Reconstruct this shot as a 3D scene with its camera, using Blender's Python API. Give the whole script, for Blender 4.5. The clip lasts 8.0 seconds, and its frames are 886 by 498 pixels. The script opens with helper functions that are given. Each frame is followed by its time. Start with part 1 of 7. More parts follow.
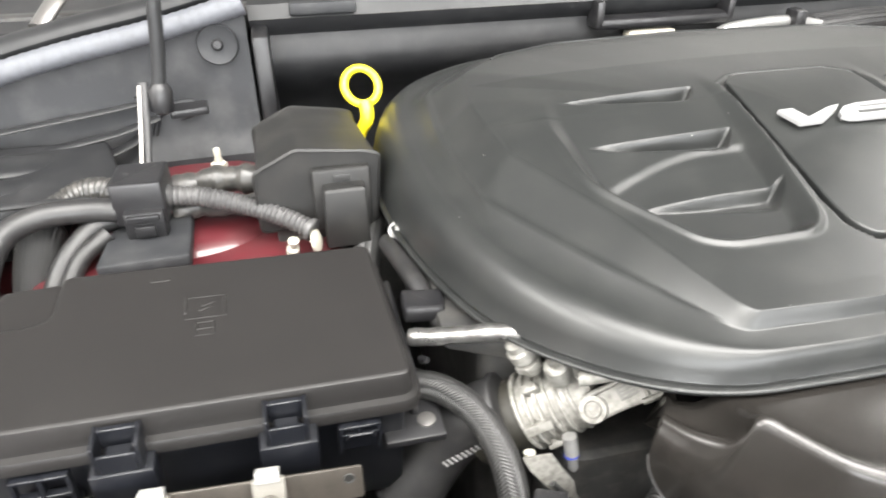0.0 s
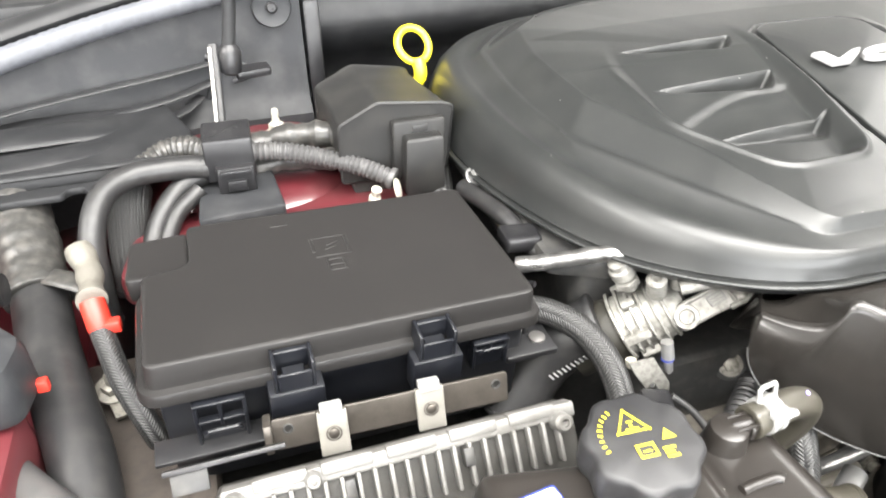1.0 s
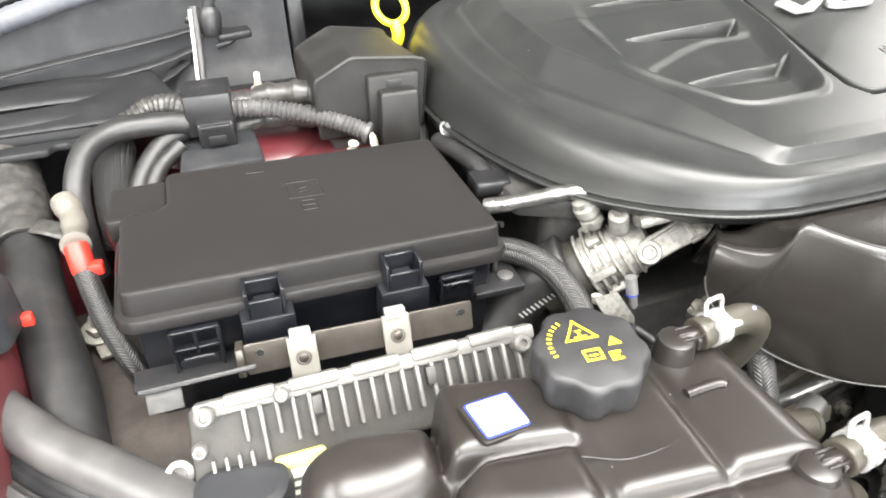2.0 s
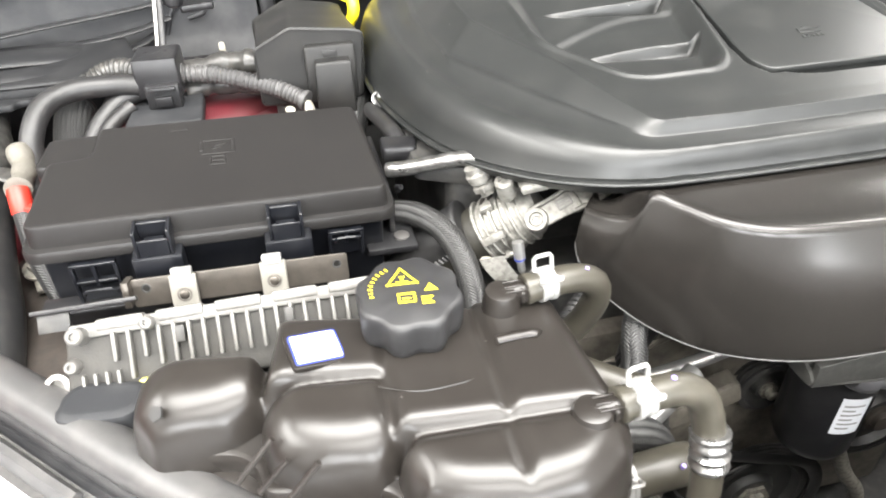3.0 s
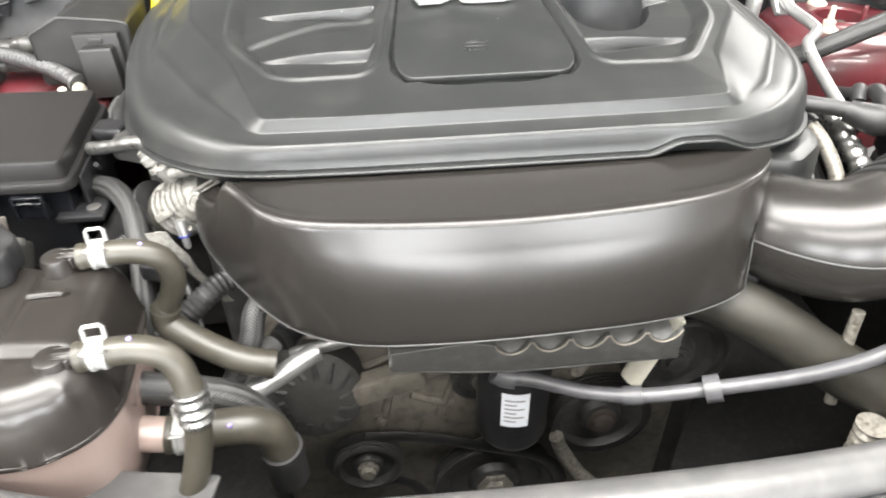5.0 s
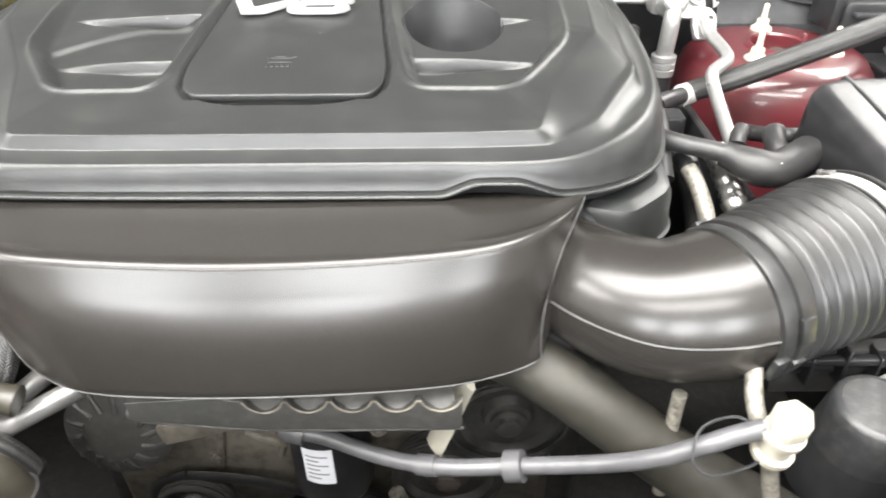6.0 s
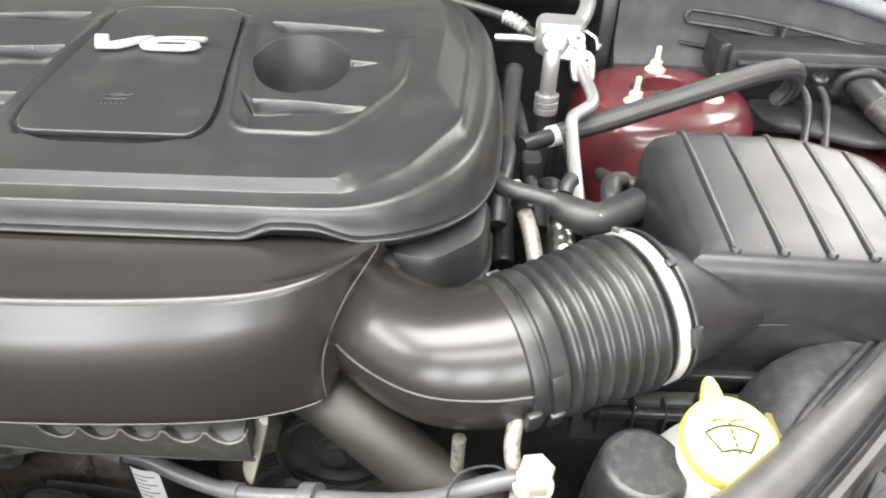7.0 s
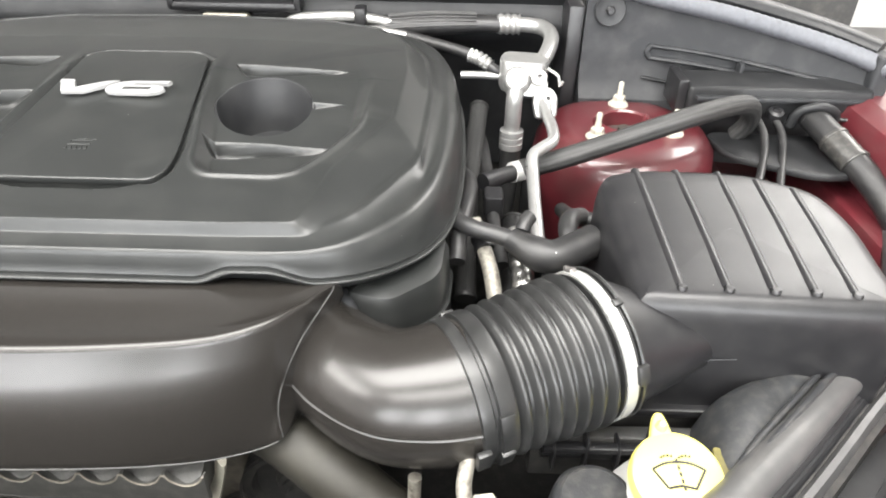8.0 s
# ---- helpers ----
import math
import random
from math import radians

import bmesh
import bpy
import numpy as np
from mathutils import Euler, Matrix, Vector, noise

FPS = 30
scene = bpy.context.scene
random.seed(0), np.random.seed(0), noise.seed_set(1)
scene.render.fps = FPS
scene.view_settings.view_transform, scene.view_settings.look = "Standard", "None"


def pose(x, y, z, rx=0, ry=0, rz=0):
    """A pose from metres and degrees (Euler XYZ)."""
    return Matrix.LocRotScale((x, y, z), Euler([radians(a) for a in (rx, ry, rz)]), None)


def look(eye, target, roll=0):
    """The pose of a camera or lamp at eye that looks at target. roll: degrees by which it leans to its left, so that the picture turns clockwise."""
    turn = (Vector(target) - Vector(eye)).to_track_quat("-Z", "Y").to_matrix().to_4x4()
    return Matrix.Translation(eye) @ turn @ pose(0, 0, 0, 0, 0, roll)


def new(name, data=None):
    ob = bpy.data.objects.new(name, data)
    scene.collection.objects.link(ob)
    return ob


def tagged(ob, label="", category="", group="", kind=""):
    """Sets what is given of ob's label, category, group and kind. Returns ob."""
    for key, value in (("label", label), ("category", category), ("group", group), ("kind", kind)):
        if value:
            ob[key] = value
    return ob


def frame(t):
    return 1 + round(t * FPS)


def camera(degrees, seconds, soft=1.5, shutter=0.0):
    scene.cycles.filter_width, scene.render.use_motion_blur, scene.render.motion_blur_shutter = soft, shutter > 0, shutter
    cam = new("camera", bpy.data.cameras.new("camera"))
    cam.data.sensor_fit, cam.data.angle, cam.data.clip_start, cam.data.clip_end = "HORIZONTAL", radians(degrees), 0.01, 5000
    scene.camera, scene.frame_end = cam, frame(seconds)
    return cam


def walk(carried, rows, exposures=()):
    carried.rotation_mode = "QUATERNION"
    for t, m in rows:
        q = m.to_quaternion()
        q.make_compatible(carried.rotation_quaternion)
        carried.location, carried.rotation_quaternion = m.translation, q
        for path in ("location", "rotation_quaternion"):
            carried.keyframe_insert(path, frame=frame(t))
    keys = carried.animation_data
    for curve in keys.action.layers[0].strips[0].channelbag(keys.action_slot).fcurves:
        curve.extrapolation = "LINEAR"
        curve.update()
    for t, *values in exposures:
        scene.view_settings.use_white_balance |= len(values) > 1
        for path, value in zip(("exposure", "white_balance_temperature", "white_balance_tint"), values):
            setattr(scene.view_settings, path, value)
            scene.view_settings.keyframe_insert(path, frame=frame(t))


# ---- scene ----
cam = camera(66.8, 8.0, soft=1.8, shutter=0.3)
PATH = [
    (0, (0.027, -0.005, 1.29), (0.403, 1.631, 0.202), -0.1),
    (0.5, (-0.093, -0.008, 1.302), (0.35, 1.588, 0.182), -0.7),
    (1, (-0.138, -0.031, 1.287), (0.4, 1.522, 0.148), 0.6),
    (1.2, (-0.146, -0.042, 1.279), (0.42, 1.494, 0.13), 1.0),
    (2.3, (-0.088, -0.11, 1.255), (0.39, 1.454, 0.104), -2.1),
    (2.5, (-0.057, -0.128, 1.258), (0.375, 1.449, 0.106), -2.5),
    (3, (0.024, -0.18, 1.254), (0.364, 1.402, 0.079), -1.6),
    (3.5, (0.093, -0.227, 1.257), (0.342, 1.363, 0.069), -1.5),
    (4, (0.188, -0.273, 1.271), (0.393, 1.321, 0.081), -1.5),
    (4.5, (0.323, -0.317, 1.286), (0.498, 1.275, 0.089), -1.4),
    (4.7, (0.374, -0.323, 1.289), (0.543, 1.266, 0.086), -1.2),
    (5.8, (0.663, -0.243, 1.268), (0.701, 1.363, 0.076), -0.5),
    (6, (0.721, -0.238, 1.266), (0.726, 1.37, 0.077), -0.4),
    (6.5, (0.833, -0.232, 1.281), (0.786, 1.373, 0.088), -0.5),
    (7, (0.925, -0.232, 1.314), (0.888, 1.379, 0.13), 1.3),
    (7.5, (0.948, -0.239, 1.324), (0.92, 1.386, 0.158), 1.3),
    (8, (0.96, -0.232, 1.339), (0.948, 1.417, 0.206), 1.2),
]
EXPOSURE = [(0, -0.2), (1, 0.04), (2.5, -0.1), (3.5, -0.02), (4.0, -0.1), (4.5, -0.1), (6.5, 0.01), (7.0, -0.27), (7.5, -0.35), (8, -0.38)]
walk(cam, [(t, look(eye, target, roll)) for t, eye, target, roll in PATH], EXPOSURE)

# ---- world and lamps: a closed workshop lit by ceiling panels ----
world = bpy.data.worlds.new("workshop_air")
scene.world = world
world.use_nodes = True
world.node_tree.nodes["Background"].inputs[0].default_value = (0.9, 0.95, 1.0, 1)
world.node_tree.nodes["Background"].inputs[1].default_value = 0.05
# centre x, y, size x, size y of each ceiling panel; the ceiling is 3.3 m high
CEILING = 3.3
PANELS = [(0.55, -0.45, 3.4, 1.3, 340.0), (0.55, -2.3, 3.4, 0.8, 200.0), (-2.75, -0.7, 1.5, 3.2, 330.0), (3.6, 2.7, 1.5, 2.6, 220.0)]
# glazed openings in the south wall: centre x, width, sill, head
PANES = [(-1.85, 1.7, 0.95, 2.75), (0.55, 1.7, 0.95, 2.75), (2.95, 1.7, 0.95, 2.75)]
PANE_WATTS = 190.0


def lamp(name, x, y, z, sx, sy, watts):
    data = bpy.data.lights.new(name, "AREA")
    data.shape, data.size, data.size_y, data.energy, data.color = "RECTANGLE", sx, sy, watts, (1.0, 0.975, 0.94)
    ob = new(name, data)
    ob.location = (x, y, z)
    return ob


for px_, py_, sx_, sy_, watts_ in PANELS:
    lamp("ceiling_lamp", px_, py_, CEILING - 0.13, sx_, sy_, watts_)
for px_, w_, z0_, z1_ in PANES:
    day = lamp("window_daylight", px_, -4.93, (z0_ + z1_) / 2, w_, z1_ - z0_, PANE_WATTS)
    day.rotation_euler = (radians(90), 0, 0)
    day.data.color = (0.93, 0.96, 1.0)

# ---- materials ----
def material(name, base, rough=0.5, metal=0.0, vary=0.25, grain=900.0, bump=0.15, blotch=14.0, dirt=None, dirt_amount=0.0, coat=0.0, spec=0.5, rough_vary=0.12, trans=0.0, speck=0.0):
    """Principled surface with colour variation at two scales, uneven gloss, fine relief and, if given, patches of dust."""
    m = bpy.data.materials.new(name)
    m.use_nodes = True
    nodes, links = m.node_tree.nodes, m.node_tree.links
    p = nodes["Principled BSDF"]
    p.inputs["Metallic"].default_value = metal
    p.inputs["Coat Weight"].default_value = coat
    p.inputs["Coat Roughness"].default_value = 0.08
    p.inputs["Specular IOR Level"].default_value = spec
    p.inputs["Transmission Weight"].default_value = trans
    co = nodes.new("ShaderNodeTexCoord")
    fine, big = nodes.new("ShaderNodeTexNoise"), nodes.new("ShaderNodeTexNoise")
    for n, s, d in ((fine, grain, 2), (big, blotch, 5)):
        n.inputs["Scale"].default_value, n.inputs["Detail"].default_value = s, d
        links.new(co.outputs["Object"], n.inputs["Vector"])
    mix = nodes.new("ShaderNodeMix")
    mix.data_type = "RGBA"
    mix.inputs["A"].default_value = (*[c * (1 - vary) for c in base], 1)
    mix.inputs["B"].default_value = (*[min(1, c * (1 + vary)) for c in base], 1)
    add = nodes.new("ShaderNodeMath")
    add.operation = "MULTIPLY_ADD"
    add.inputs[1].default_value = 0.35
    links.new(fine.outputs["Fac"], add.inputs[0])
    half = nodes.new("ShaderNodeMath")
    half.operation = "MULTIPLY"
    half.inputs[1].default_value = 0.65
    links.new(big.outputs["Fac"], half.inputs[0])
    links.new(half.outputs[0], add.inputs[2])
    links.new(add.outputs[0], mix.inputs["Factor"])
    colour = mix.outputs["Result"]
    if dirt:
        ramp = nodes.new("ShaderNodeMapRange")
        ramp.inputs["From Min"].default_value, ramp.inputs["From Max"].default_value = 0.45, 0.75
        ramp.inputs["To Max"].default_value = dirt_amount
        spots = nodes.new("ShaderNodeTexNoise")
        spots.inputs["Scale"].default_value, spots.inputs["Detail"].default_value = blotch * 2.7, 8
        links.new(co.outputs["Object"], spots.inputs["Vector"])
        links.new(spots.outputs["Fac"], ramp.inputs["Value"])
        over = nodes.new("ShaderNodeMix")
        over.data_type = "RGBA"
        over.inputs["B"].default_value = (*dirt, 1)
        links.new(ramp.outputs["Result"], over.inputs["Factor"])
        links.new(colour, over.inputs["A"])
        colour = over.outputs["Result"]
    if speck:
        # sparse pale dust specks, under a millimetre across
        cell, near, keep, both, over2 = nodes.new("ShaderNodeTexVoronoi"), nodes.new("ShaderNodeMath"), nodes.new("ShaderNodeMath"), nodes.new("ShaderNodeMath"), nodes.new("ShaderNodeMix")
        cell.inputs["Scale"].default_value = 48
        links.new(co.outputs["Object"], cell.inputs["Vector"])
        near.operation, near.inputs[1].default_value = "LESS_THAN", 0.028
        links.new(cell.outputs["Distance"], near.inputs[0])
        keep.operation, keep.inputs[1].default_value = "LESS_THAN", speck
        links.new(cell.outputs["Color"], keep.inputs[0])
        both.operation = "MULTIPLY"
        links.new(near.outputs[0], both.inputs[0])
        links.new(keep.outputs[0], both.inputs[1])
        over2.data_type = "RGBA"
        over2.inputs["B"].default_value = (0.32, 0.31, 0.29, 1)
        links.new(both.outputs[0], over2.inputs["Factor"])
        links.new(colour, over2.inputs["A"])
        colour = over2.outputs["Result"]
    links.new(colour, p.inputs["Base Color"])
    gloss = nodes.new("ShaderNodeMapRange")
    gloss.inputs["To Min"].default_value, gloss.inputs["To Max"].default_value = max(0.03, rough - rough_vary), min(1, rough + rough_vary)
    links.new(big.outputs["Fac"], gloss.inputs["Value"])
    links.new(gloss.outputs["Result"], p.inputs["Roughness"])
    if bump:
        b = nodes.new("ShaderNodeBump")
        b.inputs["Strength"].default_value, b.inputs["Distance"].default_value = bump, 0.0006
        links.new(fine.outputs["Fac"], b.inputs["Height"])
        links.new(b.outputs["Normal"], p.inputs["Normal"])
    return m


def woven(name, dark, light, pitch, rough=0.6):
    """A braided sleeve: crossing strands laid along the tube's own length and girth (its UV map, in metres)."""
    m = bpy.data.materials.new(name)
    m.use_nodes = True
    nodes, links = m.node_tree.nodes, m.node_tree.links
    p = nodes["Principled BSDF"]
    p.inputs["Roughness"].default_value = rough
    uv = nodes.new("ShaderNodeUVMap")
    uv.uv_map = "along"
    split = nodes.new("ShaderNodeSeparateXYZ")
    links.new(uv.outputs["UV"], split.inputs[0])

    def calc(op, a, b=None):
        n = nodes.new("ShaderNodeMath")
        n.operation = op
        for i, v in enumerate((a, b)):
            if v is None:
                continue
            if isinstance(v, (int, float)):
                n.inputs[i].default_value = v
            else:
                links.new(v, n.inputs[i])
        return n.outputs[0]

    # flat bundles of strands that run along the tube, each hatched aslant
    k = 2 * math.pi / pitch
    bundle = calc("POWER", calc("ABSOLUTE", calc("SINE", calc("MULTIPLY", split.outputs["Y"], math.pi / (1.9 * pitch)))), 0.6)
    turn = calc("SIGN", calc("SINE", calc("MULTIPLY", split.outputs["Y"], math.pi / (1.9 * pitch))))
    hatch = calc("SINE", calc("MULTIPLY", calc("ADD", calc("MULTIPLY", split.outputs["X"], 1.5), calc("MULTIPLY", split.outputs["Y"], turn)), k))
    weave = calc("MULTIPLY", bundle, calc("ADD", calc("MULTIPLY", hatch, 0.42), 0.5))
    mix = nodes.new("ShaderNodeMix")
    mix.data_type = "RGBA"
    mix.inputs["A"].default_value, mix.inputs["B"].default_value = (*dark, 1), (*light, 1)
    links.new(weave, mix.inputs["Factor"])
    links.new(mix.outputs["Result"], p.inputs["Base Color"])
    b = nodes.new("ShaderNodeBump")
    b.inputs["Strength"].default_value, b.inputs["Distance"].default_value = 0.8, 0.001
    links.new(weave, b.inputs["Height"])
    links.new(b.outputs["Normal"], p.inputs["Normal"])
    return m


def plain(name, base, rough=0.5, glow=0.0):
    m = bpy.data.materials.new(name)
    m.use_nodes = True
    p = m.node_tree.nodes["Principled BSDF"]
    p.inputs["Base Color"].default_value, p.inputs["Roughness"].default_value = (*base, 1), rough
    if glow:
        p.inputs["Emission Color"].default_value, p.inputs["Emission Strength"].default_value = (*base, 1), glow
    return m


COVER = material("moulded cover plastic", (0.0150, 0.0160, 0.0157), 0.36, rough_vary=0.05, vary=0.12, grain=1400, bump=0.12, blotch=9, dirt=(0.07, 0.07, 0.066), dirt_amount=0.12, speck=0.35)
SATIN = material("satin bronze-black plastic", (0.0150, 0.0137, 0.0124), 0.27, vary=0.08, grain=1800, bump=0, blotch=6, rough_vary=0.0)
BLACK = material("black box plastic", (0.0105, 0.0105, 0.0115), 0.36, vary=0.2, grain=1500, bump=0.14, blotch=18, dirt=(0.08, 0.078, 0.075), dirt_amount=0.1, speck=0.3)
LID = material("matt lid plastic", (0.0130, 0.0123, 0.0120), 0.38, rough_vary=0.05, vary=0.12, grain=1600, bump=0.15, blotch=7, dirt=(0.05, 0.047, 0.043), dirt_amount=0.05, speck=0.25, spec=0.34)
MATT = material("matt relay cover plastic", (0.0115, 0.0115, 0.0112), 0.52, rough_vary=0.06, vary=0.2, grain=1200, bump=0.15, blotch=12, dirt=(0.06, 0.056, 0.05), dirt_amount=0.2, speck=0.3, spec=0.4)
DEEP = material("oily dark plastic", (0.026, 0.026, 0.0255), 0.48, vary=0.4, grain=300, bump=0.3, blotch=25, dirt=(0.09, 0.085, 0.075), dirt_amount=0.4)
TANK = material("glossy tank plastic", (0.0155, 0.0135, 0.0119), 0.31, vary=0.14, grain=900, bump=0, blotch=10, rough_vary=0.04, dirt=(0.07, 0.065, 0.058), dirt_amount=0.1, speck=0.3)
CAPM = material("ribbed cap plastic", (0.014, 0.014, 0.015), 0.45, vary=0.15, grain=1800, bump=0.2, dirt=(0.08, 0.08, 0.078), dirt_amount=0.15)
PANEL = material("grey liner plastic", (0.019, 0.0200, 0.0220), 0.56, vary=0.3, grain=700, bump=0.25, blotch=11, dirt=(0.07, 0.07, 0.07), dirt_amount=0.35, spec=0.3)
TRAY = material("dark tray plastic", (0.0135, 0.014, 0.015), 0.48, vary=0.2, grain=1000, bump=0.1, blotch=10, dirt=(0.07, 0.07, 0.07), dirt_amount=0.2, spec=0.35)
RUBBER = material("grey weatherstrip rubber", (0.052, 0.0515, 0.0515), 0.42, vary=0.14, grain=700, bump=0.08, blotch=15, dirt=(0.11, 0.106, 0.102), dirt_amount=0.4)
FOAM = material("pale ribbed seal rubber", (0.088, 0.092, 0.104), 0.6, vary=0.2, grain=260, bump=0.5, blotch=40, dirt=(0.06, 0.06, 0.06), dirt_amount=0.3)
HOSE = material("dusty brown-black hose rubber", (0.036, 0.033, 0.0255), 0.40, vary=0.22, grain=800, bump=0.12, blotch=20, dirt=(0.10, 0.092, 0.072), dirt_amount=0.25)
HOSEB = material("black hose rubber", (0.0145, 0.0145, 0.015), 0.45, vary=0.25, grain=800, bump=0.15, blotch=26, dirt=(0.08, 0.076, 0.07), dirt_amount=0.18)
BELLOW = material("soft bellows rubber", (0.0135, 0.0138, 0.0138), 0.36, vary=0.12, grain=900, bump=0.08, blotch=12, dirt=(0.09, 0.09, 0.088), dirt_amount=0.15)
RED = material("maroon body paint", (0.082, 0.013, 0.017), 0.36, vary=0.2, grain=2500, bump=0.02, blotch=5, coat=0.5, dirt=(0.085, 0.052, 0.048), dirt_amount=0.4)
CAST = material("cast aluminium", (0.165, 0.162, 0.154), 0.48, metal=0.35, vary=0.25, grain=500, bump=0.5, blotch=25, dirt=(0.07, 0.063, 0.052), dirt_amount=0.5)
GRIMY = material("grimy cast aluminium", (0.22, 0.208, 0.18), 0.5, metal=0.35, vary=0.4, grain=350, bump=0.6, blotch=60, dirt=(0.045, 0.038, 0.03), dirt_amount=0.9)
CASE = material("oil-stained engine casting", (0.17, 0.155, 0.13), 0.55, metal=0.2, vary=0.4, grain=250, bump=0.5, blotch=20, dirt=(0.05, 0.045, 0.038), dirt_amount=0.7)
ALU = material("bright aluminium pipe", (0.36, 0.36, 0.355), 0.32, metal=0.7, vary=0.1, grain=600, bump=0.1, blotch=30, dirt=(0.24, 0.23, 0.21), dirt_amount=0.3)
ZINC = material("white zinc clip steel", (0.33, 0.33, 0.32), 0.38, metal=0.25, vary=0.1, grain=600, bump=0.08, dirt=(0.2, 0.19, 0.17), dirt_amount=0.25)
STEEL = material("brushed bracket steel", (0.30, 0.29, 0.28), 0.32, metal=0.85, vary=0.15, grain=700, bump=0.1, blotch=12)
TARNISH = material("tarnished bracket steel", (0.105, 0.094, 0.082), 0.34, metal=0.7, vary=0.3, grain=600, bump=0.12, blotch=25, dirt=(0.05, 0.045, 0.04), dirt_amount=0.5)
CLIPM = material("dusty pale clip steel", (0.20, 0.192, 0.172), 0.42, metal=0.2, vary=0.12, grain=600, bump=0.1, dirt=(0.12, 0.112, 0.1), dirt_amount=0.4)
FOIL = material("crumpled foil tape", (0.30, 0.297, 0.288), 0.3, metal=0.9, vary=0.35, grain=160, bump=1.0, blotch=60, dirt=(0.06, 0.058, 0.055), dirt_amount=0.5)
TAPE = material("wrapped grey cloth tape", (0.030, 0.0295, 0.028), 0.34, vary=0.5, grain=120, bump=1.0, blotch=45, dirt=(0.12, 0.112, 0.1), dirt_amount=0.4)
CLOTH = material("pale dusty cloth tape", (0.115, 0.108, 0.092), 0.6, vary=0.4, grain=220, bump=0.8, blotch=50, dirt=(0.08, 0.075, 0.065), dirt_amount=0.5)
WHITE = material("white plastic", (0.45, 0.45, 0.44), 0.4, vary=0.05, grain=900, bump=0.05, dirt=(0.3, 0.28, 0.25), dirt_amount=0.2)
IVORY = material("ivory plastic", (0.38, 0.365, 0.31), 0.4, vary=0.1, grain=700, bump=0.1, dirt=(0.25, 0.225, 0.17), dirt_amount=0.4)
YELLOW = material("yellow plastic", (0.80, 0.66, 0.02), 0.38, vary=0.05, grain=900, bump=0.05)
YELCAP = material("pale yellow cap plastic", (0.62, 0.57, 0.14), 0.36, vary=0.04, grain=900, bump=0.04)
ORANGE = material("red-orange plastic", (0.48, 0.03, 0.018), 0.45, vary=0.15, grain=900, bump=0.05)
AMBER = material("rust-brown grime", (0.045, 0.037, 0.031), 0.65, vary=0.5, grain=200, bump=0.6, blotch=40, dirt=(0.02, 0.018, 0.016), dirt_amount=0.6)
PINK = material("milky coolant bottle plastic", (0.36, 0.28, 0.25), 0.32, vary=0.1, grain=500, bump=0.05, blotch=14, trans=0.15)
EMBLEM = material("silver emblem paint", (0.30, 0.302, 0.30), 0.4, metal=0.3, vary=0.05, grain=900, bump=0.05)
LABEL = plain("label paper", (0.60, 0.62, 0.66), 0.3)
BLUE = plain("blue ink", (0.03, 0.05, 0.30), 0.4)
VIOLET = plain("flat violet", (0.28, 0.22, 0.60), 0.4)
INK = plain("black ink", (0.02, 0.02, 0.02), 0.5)
YINK = plain("yellow ink", (0.75, 0.62, 0.02), 0.5)
GINK = plain("grey ink", (0.22, 0.22, 0.22), 0.6)
SLEEVE = woven("black braided sleeve", (0.004, 0.004, 0.0045), (0.075, 0.075, 0.073), 0.0044, 0.42)
MESHM = woven("fine net sleeve", (0.008, 0.008, 0.008), (0.038, 0.038, 0.037), 0.0017, 0.5)
SCUFF = material("scuffed black housing plastic", (0.02, 0.021, 0.0225), 0.42, vary=0.3, grain=420, bump=0.35, blotch=40, dirt=(0.10, 0.095, 0.085), dirt_amount=0.3)
FUSEBOX = material("blue-black box plastic", (0.0055, 0.0062, 0.0085), 0.34, vary=0.2, grain=1500, bump=0.1, blotch=18, dirt=(0.06, 0.06, 0.06), dirt_amount=0.08)
THERMO = material("dusty cast aluminium", (0.235, 0.23, 0.212), 0.48, metal=0.3, vary=0.35, grain=400, bump=0.7, blotch=60, dirt=(0.06, 0.054, 0.045), dirt_amount=0.75)
YELSTAIN = material("dried yellow spill", (0.12, 0.105, 0.035), 0.5, vary=0.4, grain=300, bump=0.2)
FELT = material("grey felt hood liner", (0.055, 0.055, 0.055), 0.85, vary=0.15, grain=300, bump=0.5, blotch=6)
# tone of the added hood side frames, set for reflections in the engine cover
HOODSIDE = material("dark hood side tone", (0.032, 0.031, 0.030), 0.6, vary=0.06, grain=200, bump=0.05, blotch=4)
DUSTY = material("dusty radiator hose rubber", (0.015, 0.0138, 0.0100), 0.62, vary=0.25, grain=700, bump=0.15, blotch=18, dirt=(0.05, 0.046, 0.036), dirt_amount=0.3)
GREYLINE = material("grey plastic line", (0.075, 0.075, 0.08), 0.38, vary=0.15, grain=700, bump=0.08, blotch=20, dirt=(0.03, 0.03, 0.03), dirt_amount=0.4)
SHIELD = material("dusty dark casting", (0.036, 0.036, 0.034), 0.6, vary=0.3, grain=350, bump=0.4, blotch=30, dirt=(0.09, 0.088, 0.08), dirt_amount=0.4)
# darker copy of CAST: the shade between the module's fins is in its colour
FINBED = material("cast aluminium with shade in its colour", (0.034, 0.033, 0.030), 0.55, metal=0.3, vary=0.3, grain=450, bump=0.5, blotch=25, dirt=(0.05, 0.046, 0.04), dirt_amount=0.5)
FASCIA = material("pale satin shroud plastic", (0.40, 0.405, 0.415), 0.3, vary=0.06, grain=900, bump=0.05, blotch=6)
WALLP = material("workshop wall paint", (0.50, 0.495, 0.485), 0.7, vary=0.06, grain=60, bump=0.2, blotch=2)
CONCRETE = material("workshop concrete", (0.11, 0.108, 0.105), 0.5, vary=0.25, grain=60, bump=0.4, blotch=2.5, dirt=(0.06, 0.057, 0.053), dirt_amount=0.5)
